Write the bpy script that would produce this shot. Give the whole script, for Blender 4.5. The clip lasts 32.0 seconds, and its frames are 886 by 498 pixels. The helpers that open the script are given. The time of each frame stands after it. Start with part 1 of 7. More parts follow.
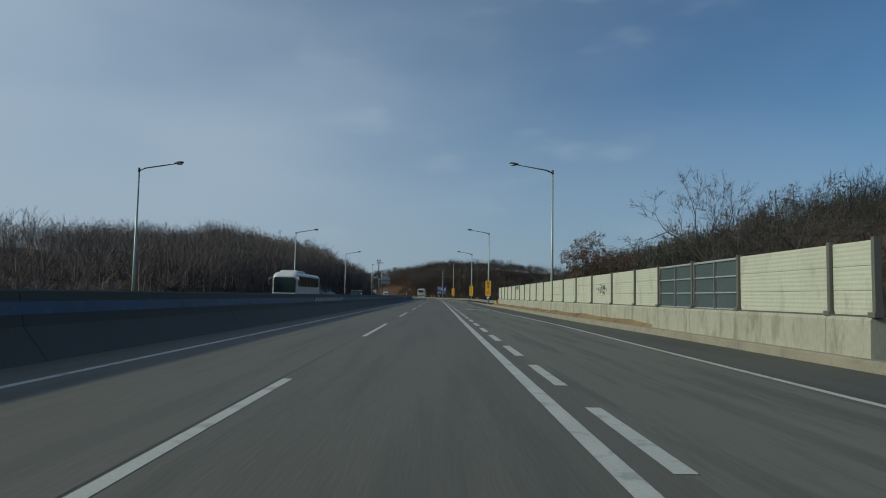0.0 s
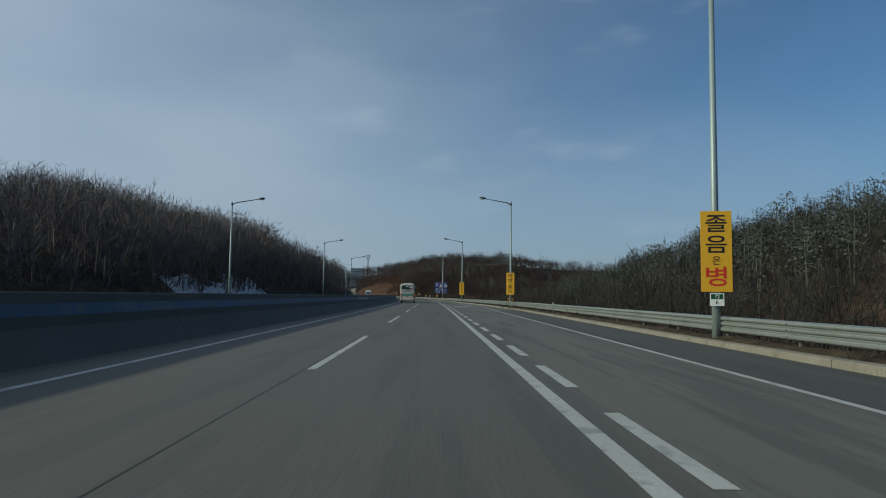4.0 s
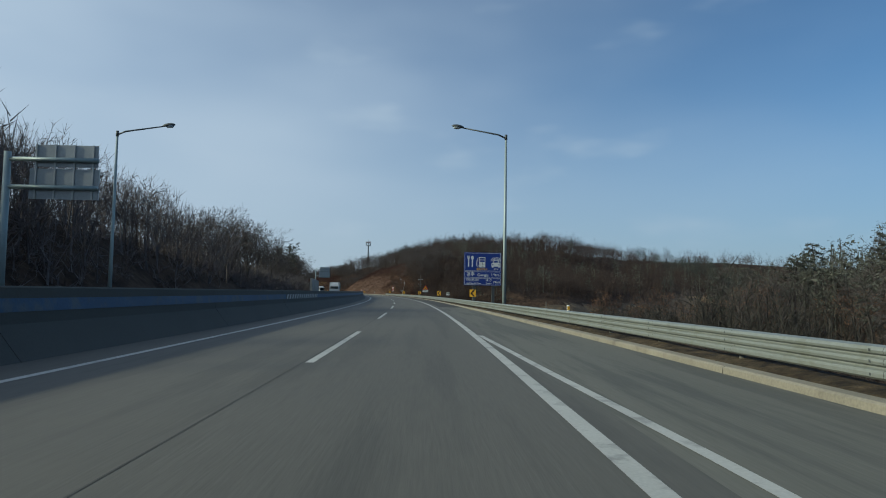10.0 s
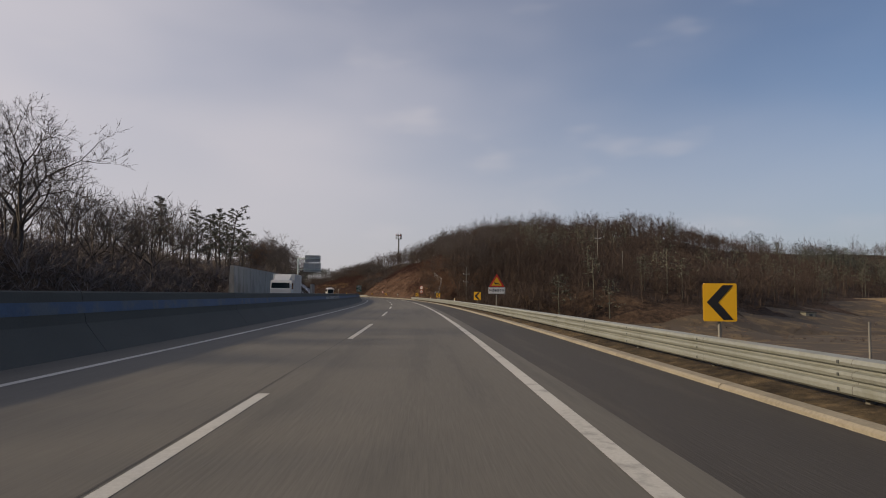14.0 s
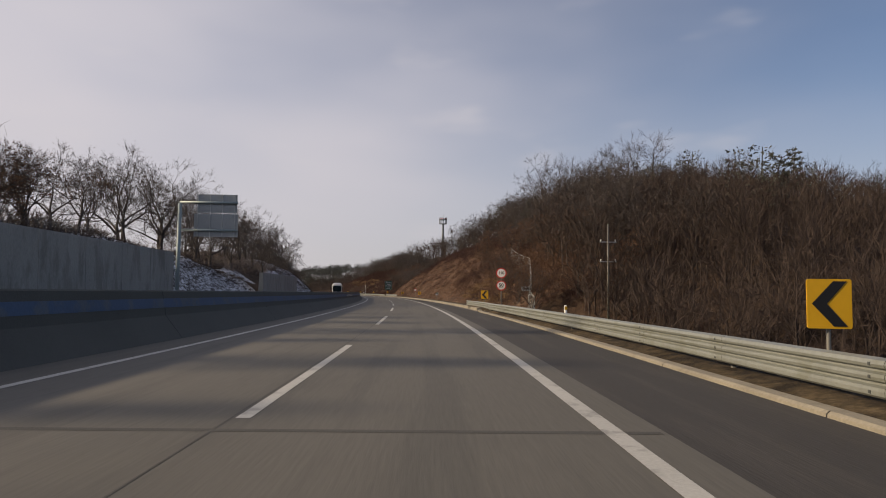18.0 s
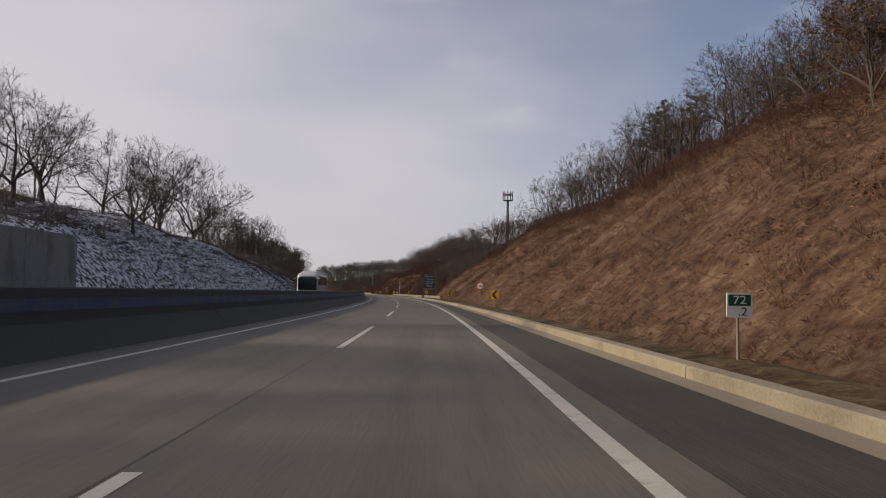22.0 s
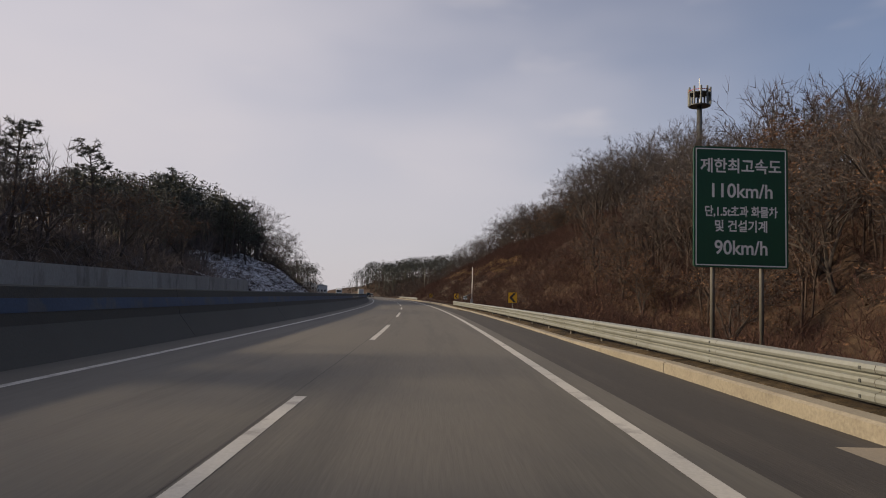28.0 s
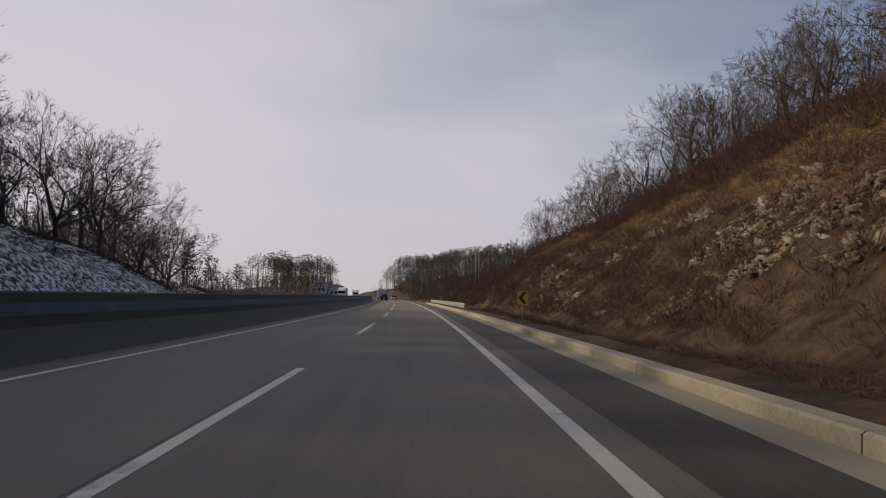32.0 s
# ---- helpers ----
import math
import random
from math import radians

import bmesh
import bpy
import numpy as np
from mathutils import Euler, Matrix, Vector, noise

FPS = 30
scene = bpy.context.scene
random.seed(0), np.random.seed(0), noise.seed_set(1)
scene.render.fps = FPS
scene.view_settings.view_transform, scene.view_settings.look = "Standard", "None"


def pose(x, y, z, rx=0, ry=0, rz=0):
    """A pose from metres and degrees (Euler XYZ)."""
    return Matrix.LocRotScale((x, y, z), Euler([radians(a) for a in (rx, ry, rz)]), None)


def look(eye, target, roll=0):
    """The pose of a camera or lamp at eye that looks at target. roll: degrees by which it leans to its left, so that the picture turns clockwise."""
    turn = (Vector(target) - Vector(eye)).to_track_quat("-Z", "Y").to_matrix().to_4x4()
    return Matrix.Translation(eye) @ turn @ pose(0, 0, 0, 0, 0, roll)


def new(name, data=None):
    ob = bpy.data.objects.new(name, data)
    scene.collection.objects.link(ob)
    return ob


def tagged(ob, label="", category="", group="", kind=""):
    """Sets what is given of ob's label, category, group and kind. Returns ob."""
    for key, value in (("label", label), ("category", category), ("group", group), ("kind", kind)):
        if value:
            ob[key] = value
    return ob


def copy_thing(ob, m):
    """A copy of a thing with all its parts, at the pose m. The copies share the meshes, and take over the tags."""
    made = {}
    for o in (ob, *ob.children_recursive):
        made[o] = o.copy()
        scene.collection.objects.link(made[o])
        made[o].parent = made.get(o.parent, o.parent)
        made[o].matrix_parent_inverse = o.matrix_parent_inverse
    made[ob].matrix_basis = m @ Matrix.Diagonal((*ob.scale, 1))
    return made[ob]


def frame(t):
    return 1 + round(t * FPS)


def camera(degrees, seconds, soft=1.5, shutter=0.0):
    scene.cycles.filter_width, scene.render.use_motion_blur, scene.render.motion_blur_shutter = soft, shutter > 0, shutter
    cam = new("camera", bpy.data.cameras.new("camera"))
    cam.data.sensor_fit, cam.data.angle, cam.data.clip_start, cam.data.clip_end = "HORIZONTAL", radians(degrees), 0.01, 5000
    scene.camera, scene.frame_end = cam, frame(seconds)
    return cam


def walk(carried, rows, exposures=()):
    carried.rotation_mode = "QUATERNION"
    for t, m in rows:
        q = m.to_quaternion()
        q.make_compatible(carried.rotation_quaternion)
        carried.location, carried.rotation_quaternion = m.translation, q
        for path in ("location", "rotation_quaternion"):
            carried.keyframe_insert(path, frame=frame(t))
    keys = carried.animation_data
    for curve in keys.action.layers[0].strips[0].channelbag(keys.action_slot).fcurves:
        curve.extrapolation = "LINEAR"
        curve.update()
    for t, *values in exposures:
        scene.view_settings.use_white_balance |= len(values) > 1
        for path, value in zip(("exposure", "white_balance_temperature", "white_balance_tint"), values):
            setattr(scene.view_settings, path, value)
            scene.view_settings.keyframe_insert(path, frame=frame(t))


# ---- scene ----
# The camera rides in the right-hand lane of a dual carriageway.
cam = camera(67.20, 32.0, soft=1.05)
PATH = [
    (0, (-1.418, 0.000, 1.281), (-1.297, 9.974, 1.986), 1.06),
    (0.5, (-1.520, 10.927, 1.281), (-1.408, 20.903, 1.969), 1.10),
    (1, (-1.553, 21.916, 1.281), (-1.452, 31.893, 1.960), 1.12),
    (1.5, (-1.527, 32.967, 1.281), (-1.429, 42.943, 1.960), 1.12),
    (2, (-1.466, 44.079, 1.281), (-1.378, 54.055, 1.965), 1.08),
    (2.5, (-1.387, 55.253, 1.281), (-1.293, 65.229, 1.973), 1.02),
    (3, (-1.296, 66.489, 1.281), (-1.177, 76.464, 1.981), 0.94),
    (3.5, (-1.217, 77.788, 1.281), (-1.070, 87.762, 1.984), 0.84),
    (4, (-1.125, 89.148, 1.281), (-0.955, 99.122, 1.981), 0.71),
    (4.5, (-1.036, 100.563, 1.281), (-0.850, 110.537, 1.976), 0.59),
    (5, (-0.965, 112.023, 1.281), (-0.773, 121.998, 1.970), 0.51),
    (5.5, (-0.925, 123.529, 1.281), (-0.743, 133.504, 1.967), 0.51),
    (6, (-0.932, 135.081, 1.281), (-0.778, 145.057, 1.969), 0.63),
    (6.5, (-0.999, 146.679, 1.281), (-0.854, 156.654, 1.972), 0.81),
    (7, (-1.102, 158.320, 1.281), (-0.974, 168.296, 1.966), 0.97),
    (7.5, (-1.159, 170.006, 1.281), (-1.047, 179.982, 1.956), 1.13),
    (8, (-1.189, 181.735, 1.281), (-1.099, 191.713, 1.951), 1.25),
    (8.5, (-1.224, 193.476, 1.281), (-1.166, 203.454, 1.949), 1.28),
    (9, (-1.294, 205.196, 1.281), (-1.277, 215.174, 1.945), 1.23),
    (9.5, (-1.470, 216.894, 1.281), (-1.483, 226.872, 1.938), 1.15),
    (10, (-1.743, 228.569, 1.281), (-1.806, 238.547, 1.937), 1.03),
    (10.5, (-2.090, 240.221, 1.281), (-2.205, 250.199, 1.942), 0.88),
    (11, (-2.497, 251.851, 1.281), (-2.654, 261.828, 1.951), 0.71),
    (11.5, (-2.967, 263.458, 1.281), (-3.173, 273.433, 1.955), 0.55),
    (12, (-3.521, 275.041, 1.281), (-3.808, 285.015, 1.952), 0.45),
    (12.5, (-4.171, 286.606, 1.281), (-4.522, 296.577, 1.949), 0.46),
    (13, (-4.957, 298.153, 1.281), (-5.389, 308.121, 1.956), 0.54),
    (13.5, (-5.910, 309.680, 1.281), (-6.439, 319.643, 1.965), 0.61),
    (14, (-6.978, 321.188, 1.281), (-7.618, 331.144, 1.964), 0.63),
    (14.5, (-8.143, 332.678, 1.281), (-8.900, 342.626, 1.952), 0.62),
    (15, (-9.411, 344.148, 1.281), (-10.289, 354.087, 1.948), 0.65),
    (15.5, (-10.714, 355.607, 1.281), (-11.707, 365.535, 1.945), 0.69),
    (16, (-12.068, 367.052, 1.281), (-13.159, 376.970, 1.938), 0.71),
    (16.5, (-13.472, 378.484, 1.281), (-14.642, 388.394, 1.931), 0.72),
    (17, (-14.928, 389.903, 1.281), (-16.162, 399.806, 1.927), 0.71),
    (17.5, (-16.445, 401.308, 1.281), (-17.732, 411.203, 1.930), 0.70),
    (18, (-18.038, 412.694, 1.281), (-19.365, 422.584, 1.942), 0.67),
    (18.5, (-19.727, 424.060, 1.281), (-21.098, 433.943, 1.958), 0.65),
    (19, (-21.521, 435.403, 1.281), (-22.951, 445.277, 1.971), 0.67),
    (19.5, (-23.413, 446.725, 1.281), (-24.922, 456.586, 1.977), 0.73),
    (20, (-25.451, 458.017, 1.281), (-27.064, 467.861, 1.973), 0.83),
    (20.5, (-27.670, 469.252, 1.281), (-29.401, 479.078, 1.966), 0.92),
    (21, (-30.002, 480.426, 1.281), (-31.852, 490.231, 1.953), 0.99),
    (21.5, (-32.435, 491.539, 1.281), (-34.411, 501.319, 1.945), 0.99),
    (22, (-34.958, 502.592, 1.281), (-37.055, 512.347, 1.936), 0.96),
    (22.5, (-37.570, 513.582, 1.281), (-39.788, 523.312, 1.933), 0.88),
    (23, (-40.270, 524.510, 1.281), (-42.590, 534.215, 1.936), 0.83),
    (23.5, (-42.999, 535.387, 1.281), (-45.397, 545.073, 1.938), 0.85),
    (24, (-45.784, 546.208, 1.281), (-48.262, 555.873, 1.949), 0.91),
    (24.5, (-48.660, 557.017, 1.281), (-51.201, 566.665, 1.957), 0.99),
    (25, (-51.652, 567.861, 1.281), (-54.240, 577.496, 1.961), 1.06),
    (25.5, (-54.784, 578.732, 1.281), (-57.432, 588.351, 1.961), 1.12),
    (26, (-58.072, 589.625, 1.281), (-60.800, 599.221, 1.962), 1.23),
    (26.5, (-61.493, 600.544, 1.281), (-64.314, 610.114, 1.964), 1.35),
    (27, (-65.026, 611.495, 1.281), (-67.942, 621.036, 1.969), 1.48),
    (27.5, (-68.647, 622.484, 1.281), (-71.656, 631.996, 1.975), 1.58),
    (28, (-72.340, 633.517, 1.281), (-75.434, 643.000, 1.984), 1.64),
    (28.5, (-76.139, 644.596, 1.281), (-79.306, 654.054, 1.996), 1.63),
    (29, (-80.035, 655.743, 1.281), (-83.265, 665.180, 2.007), 1.53),
    (29.5, (-84.048, 666.950, 1.281), (-87.334, 676.367, 2.013), 1.40),
    (30, (-88.192, 678.211, 1.281), (-91.546, 687.603, 2.015), 1.28),
    (30.5, (-92.451, 689.531, 1.281), (-95.876, 698.897, 2.020), 1.18),
    (31, (-96.832, 700.908, 1.281), (-100.337, 710.244, 2.023), 1.09),
    (31.5, (-101.343, 712.338, 1.281), (-104.939, 721.640, 2.014), 1.00),
    (32, (-105.988, 723.818, 1.281), (-109.672, 733.087, 1.996), 0.91),
]
EXPOSURES = [(0, -0.54, 5420, -4), (5, -0.47, 5420, -4), (9, -0.19, 5420, -4), (12.4, -0.13, 5420, -4), (12.9, -0.13, 6050, 8), (14.8, -0.06, 7000, 17), (18, 0.0, 7000, 17), (32, -0.03, 6950, 17)]
walk(cam, [(t, look(eye, target, roll)) for t, eye, target, roll in PATH], EXPOSURES)

# ---- the road's line: bend (per 1000 m) every 60 m, along its right-hand edge line ----
BEND = [-0.536, -0.108, 0.054, 0.049, 0.449, 0.645, 0.736, 0.568, 0.965, 0.598, 0.888, 0.69, 0.763, 0.777, 0.381, 0.332, 0.32, 0.31, 0.301, 0.293, 0.287, 0.282, 0.279, 0.276, 0.275]
STEP = 2.0
_s = np.arange(-400, 1700 + STEP, STEP)
_k = np.interp(_s, -40 + 60 * np.arange(len(BEND)), np.array(BEND) / 1000, left=0, right=0)
_th = np.concatenate([[0], np.cumsum((_k[1:] + _k[:-1]) / 2 * STEP)])
_th -= np.interp(0, _s, _th)
_x = np.concatenate([[0], np.cumsum((-np.sin(_th[1:]) - np.sin(_th[:-1])) / 2 * STEP)])
_y = np.concatenate([[0], np.cumsum((np.cos(_th[1:]) + np.cos(_th[:-1])) / 2 * STEP)])
_x -= np.interp(0, _s, _x)
_y -= np.interp(0, _s, _y)


def W(s, u, z=0.0):
    """World place at s metres along the road, u metres right of its edge line, z up."""
    th = np.interp(s, _s, _th)
    return Vector((np.interp(s, _s, _x) + np.cos(th) * u, np.interp(s, _s, _y) + np.sin(th) * u, z))


def WA(s, u, z):
    """The same for whole arrays."""
    th = np.interp(s, _s, _th)
    return np.stack([np.interp(s, _s, _x) + np.cos(th) * u, np.interp(s, _s, _y) + np.sin(th) * u, z + 0 * s + 0 * u], -1)


def yaw(s):
    return math.degrees(np.interp(s, _s, _th))

# ---- light: a low winter sun from beyond the median, thin cloud ----
SUN_EL, SUN_AZ = 24.5, -104.0
world = bpy.data.worlds.new("world")
scene.world = world
world.use_nodes = True
wn, wl = world.node_tree.nodes, world.node_tree.links
wn.clear()
w_out, w_bg = wn.new("ShaderNodeOutputWorld"), wn.new("ShaderNodeBackground")
w_sky = wn.new("ShaderNodeTexSky")
w_sky.sky_type, w_sky.sun_disc = "NISHITA", False
w_sky.sun_elevation, w_sky.sun_rotation = radians(SUN_EL), radians(SUN_AZ)
w_sky.air_density, w_sky.dust_density, w_sky.ozone_density, w_sky.altitude = 0.9, 1.2, 3.0, 100
w_tc, w_map = wn.new("ShaderNodeTexCoord"), wn.new("ShaderNodeMapping")
w_map.inputs["Scale"].default_value = (1.0, 1.0, 2.6)
w_noise, w_ramp = wn.new("ShaderNodeTexNoise"), wn.new("ShaderNodeMapRange")
w_noise.inputs["Scale"].default_value, w_noise.inputs["Detail"].default_value = 1.9, 3.0
w_noise.inputs["Roughness"].default_value = 0.45
w_ramp.interpolation_type = "SMOOTHSTEP"
w_ramp.inputs["From Min"].default_value, w_ramp.inputs["From Max"].default_value = 0.10, 1.05
w_sep, w_side = wn.new("ShaderNodeSeparateXYZ"), wn.new("ShaderNodeMapRange")
w_side.inputs["From Min"].default_value, w_side.inputs["From Max"].default_value = 0.55, -0.75
w_side.inputs["To Min"].default_value, w_side.inputs["To Max"].default_value = -0.36, 0.38
w_add = wn.new("ShaderNodeMath")
w_mix = wn.new("ShaderNodeMix")
w_mix.data_type = "RGBA"
w_mix.inputs["B"].default_value = (5.8, 5.9, 6.4, 1)
wl.new(w_tc.outputs["Generated"], w_map.inputs["Vector"])
wl.new(w_map.outputs["Vector"], w_noise.inputs["Vector"])
wl.new(w_tc.outputs["Generated"], w_sep.inputs["Vector"])
wl.new(w_sep.outputs["X"], w_side.inputs["Value"])
w_soft = wn.new("ShaderNodeMath")
w_soft.operation = "MULTIPLY_ADD"
w_soft.inputs[1].default_value, w_soft.inputs[2].default_value = 0.62, 0.19
wl.new(w_noise.outputs["Fac"], w_soft.inputs[0])
wl.new(w_soft.outputs["Value"], w_add.inputs[0])
wl.new(w_side.outputs["Result"], w_add.inputs[1])
wl.new(w_add.outputs["Value"], w_ramp.inputs["Value"])
wl.new(w_ramp.outputs["Result"], w_mix.inputs["Factor"])
wl.new(w_sky.outputs["Color"], w_mix.inputs["A"])
# small torn puffs
w_puff, w_pr, w_pm = wn.new("ShaderNodeTexNoise"), wn.new("ShaderNodeMapRange"), wn.new("ShaderNodeMix")
w_puff.inputs["Scale"].default_value, w_puff.inputs["Detail"].default_value = 4.2, 3.0
w_pr.interpolation_type = "SMOOTHSTEP"
w_pr.inputs["From Min"].default_value, w_pr.inputs["From Max"].default_value, w_pr.inputs["To Max"].default_value = 0.54, 0.80, 0.50
w_pm.data_type = "RGBA"
w_pm.inputs["B"].default_value = (6.2, 6.2, 6.4, 1)
wl.new(w_map.outputs["Vector"], w_puff.inputs["Vector"])
wl.new(w_puff.outputs["Fac"], w_pr.inputs["Value"])
wl.new(w_pr.outputs["Result"], w_pm.inputs["Factor"])
wl.new(w_mix.outputs["Result"], w_pm.inputs["A"])
# pale haze low over the horizon
w_low, w_haze = wn.new("ShaderNodeMapRange"), wn.new("ShaderNodeMix")
w_low.interpolation_type = "SMOOTHSTEP"
w_low.inputs["From Min"].default_value, w_low.inputs["From Max"].default_value = 0.34, -0.02
w_low.inputs["To Max"].default_value = 0.72
w_haze.data_type = "RGBA"
# the haze is paler towards the sun
w_away, w_tone = wn.new("ShaderNodeMapRange"), wn.new("ShaderNodeMix")
w_away.inputs["From Min"].default_value, w_away.inputs["From Max"].default_value = -0.35, 0.60
w_tone.data_type = "RGBA"
w_tone.inputs["A"].default_value, w_tone.inputs["B"].default_value = (5.2, 5.3, 5.7, 1), (3.3, 3.8, 4.6, 1)
wl.new(w_sep.outputs["X"], w_away.inputs["Value"])
wl.new(w_away.outputs["Result"], w_tone.inputs["Factor"])
wl.new(w_tone.outputs["Result"], w_haze.inputs["B"])
wl.new(w_sep.outputs["Z"], w_low.inputs["Value"])
wl.new(w_low.outputs["Result"], w_haze.inputs["Factor"])
wl.new(w_pm.outputs["Result"], w_haze.inputs["A"])
wl.new(w_haze.outputs["Result"], w_bg.inputs["Color"])
wl.new(w_bg.outputs["Background"], w_out.inputs["Surface"])
w_bg.inputs["Strength"].default_value = 0.108

sun = new("sun", bpy.data.lights.new("sun", "SUN"))
sun.data.energy, sun.data.angle, sun.data.color = 4.1, radians(2.0), (1.0, 0.85, 0.60)
_el, _az = radians(SUN_EL), radians(SUN_AZ)
sun.matrix_world = look(Vector((math.sin(_az) * math.cos(_el), math.cos(_az) * math.cos(_el), math.sin(_el))) * 200, (0, 0, 0))

# ---- materials ----
TONE = 0.8


def mat(name, colour, rough=0.7, vary=0.2, scale=2.0, fine=30.0, bump=0.2, metal=0.0, second=None, amount=0.5, island=0.0, coords="Position", stretch=(1, 1, 1), spec=0.5, depth=0.02):
    """A surface with broad stains and fine grain; second: a colour that shows in patches; island: spread from piece to piece."""
    m = bpy.data.materials.new(name)
    m.use_nodes = True
    n, l = m.node_tree.nodes, m.node_tree.links
    b = n["Principled BSDF"]
    b.inputs["Roughness"].default_value, b.inputs["Metallic"].default_value = rough, metal
    b.inputs["Specular IOR Level"].default_value = spec
    if coords == "Position":
        src = n.new("ShaderNodeNewGeometry").outputs["Position"]
    elif coords == "road":
        lane = n.new("ShaderNodeAttribute")
        lane.attribute_name = "road"
        src = lane.outputs["Vector"]
    else:
        src = n.new("ShaderNodeTexCoord").outputs["Object"]
    mp = n.new("ShaderNodeMapping")
    mp.inputs["Scale"].default_value = stretch
    l.new(src, mp.inputs["Vector"])
    big, small = n.new("ShaderNodeTexNoise"), n.new("ShaderNodeTexNoise")
    big.inputs["Scale"].default_value, big.inputs["Detail"].default_value = 1.0 / scale, 5
    small.inputs["Scale"].default_value, small.inputs["Detail"].default_value = fine, 3
    l.new(mp.outputs["Vector"], big.inputs["Vector"])
    l.new(mp.outputs["Vector"], small.inputs["Vector"])
    add = n.new("ShaderNodeMath")
    add.operation = "ADD"
    l.new(big.outputs["Fac"], add.inputs[0])
    l.new(small.outputs["Fac"], add.inputs[1])
    rng = n.new("ShaderNodeMapRange")
    rng.inputs["From Min"].default_value, rng.inputs["From Max"].default_value = 0.6, 1.4
    rng.inputs["To Min"].default_value, rng.inputs["To Max"].default_value = 1 - vary, 1 + vary
    l.new(add.outputs["Value"], rng.inputs["Value"])
    col = n.new("ShaderNodeRGB")
    col.outputs[0].default_value = (*[TONE * c for c in colour], 1)
    base = col.outputs[0]
    if second:
        patch, ramp, mix = n.new("ShaderNodeTexNoise"), n.new("ShaderNodeValToRGB"), n.new("ShaderNodeMix")
        patch.inputs["Scale"].default_value, patch.inputs["Detail"].default_value = 2.3 / scale, 6
        patch.inputs["Roughness"].default_value = 0.62
        l.new(mp.outputs["Vector"], patch.inputs["Vector"])
        ramp.color_ramp.elements[0].position, ramp.color_ramp.elements[1].position = 0.62 - amount * 0.3, 0.72 - amount * 0.3
        l.new(patch.outputs["Fac"], ramp.inputs["Fac"])
        mix.data_type = "RGBA"
        mix.inputs["B"].default_value = (*[TONE * c for c in second], 1)
        l.new(ramp.outputs["Color"], mix.inputs["Factor"])
        l.new(base, mix.inputs["A"])
        base = mix.outputs["Result"]
    hsv = n.new("ShaderNodeHueSaturation")
    l.new(base, hsv.inputs["Color"])
    val = rng.outputs["Result"]
    if island:
        geo, r2, mul = n.new("ShaderNodeNewGeometry"), n.new("ShaderNodeMapRange"), n.new("ShaderNodeMath")
        r2.inputs["To Min"].default_value, r2.inputs["To Max"].default_value = 1 - island, 1 + island
        l.new(geo.outputs["Random Per Island"], r2.inputs["Value"])
        mul.operation = "MULTIPLY"
        l.new(val, mul.inputs[0])
        l.new(r2.outputs["Result"], mul.inputs[1])
        val = mul.outputs["Value"]
    l.new(val, hsv.inputs["Value"])
    l.new(hsv.outputs["Color"], b.inputs["Base Color"])
    if bump:
        bp = n.new("ShaderNodeBump")
        bp.inputs["Strength"].default_value, bp.inputs["Distance"].default_value = bump, depth
        l.new(small.outputs["Fac"], bp.inputs["Height"])
        l.new(bp.outputs["Normal"], b.inputs["Normal"])
    return m


def matted(name, colours, scale, rough=0.95, bump=0.8, depth=0.2):
    """Ground matted with dead growth: several colours run into one another at two scales."""
    m = bpy.data.materials.new(name)
    m.use_nodes = True
    n, l = m.node_tree.nodes, m.node_tree.links
    b = n["Principled BSDF"]
    b.inputs["Roughness"].default_value, b.inputs["Specular IOR Level"].default_value = rough, 0.2
    src = n.new("ShaderNodeNewGeometry").outputs["Position"]
    fine, broad, mix, ramp = n.new("ShaderNodeTexNoise"), n.new("ShaderNodeTexNoise"), n.new("ShaderNodeMath"), n.new("ShaderNodeValToRGB")
    fine.inputs["Scale"].default_value, fine.inputs["Detail"].default_value, fine.inputs["Roughness"].default_value = 1 / scale, 9, 0.78
    broad.inputs["Scale"].default_value, broad.inputs["Detail"].default_value = 0.13 / scale, 3
    l.new(src, fine.inputs["Vector"])
    l.new(src, broad.inputs["Vector"])
    mix.operation = "MULTIPLY_ADD"
    mix.inputs[1].default_value = 0.45
    l.new(broad.outputs["Fac"], mix.inputs[0])
    l.new(fine.outputs["Fac"], mix.inputs[2])
    el = ramp.color_ramp.elements
    for i, c in enumerate(colours):
        at_pos = 0.60 + 0.26 * i / (len(colours) - 1)
        e = el[i] if i < 2 else el.new(at_pos)
        e.position, e.color = at_pos, (*[TONE * v for v in c], 1)
    l.new(mix.outputs["Value"], ramp.inputs["Fac"])
    l.new(ramp.outputs["Color"], b.inputs["Base Color"])
    bp = n.new("ShaderNodeBump")
    bp.inputs["Strength"].default_value, bp.inputs["Distance"].default_value = bump, depth
    l.new(fine.outputs["Fac"], bp.inputs["Height"])
    l.new(bp.outputs["Normal"], b.inputs["Normal"])
    return m


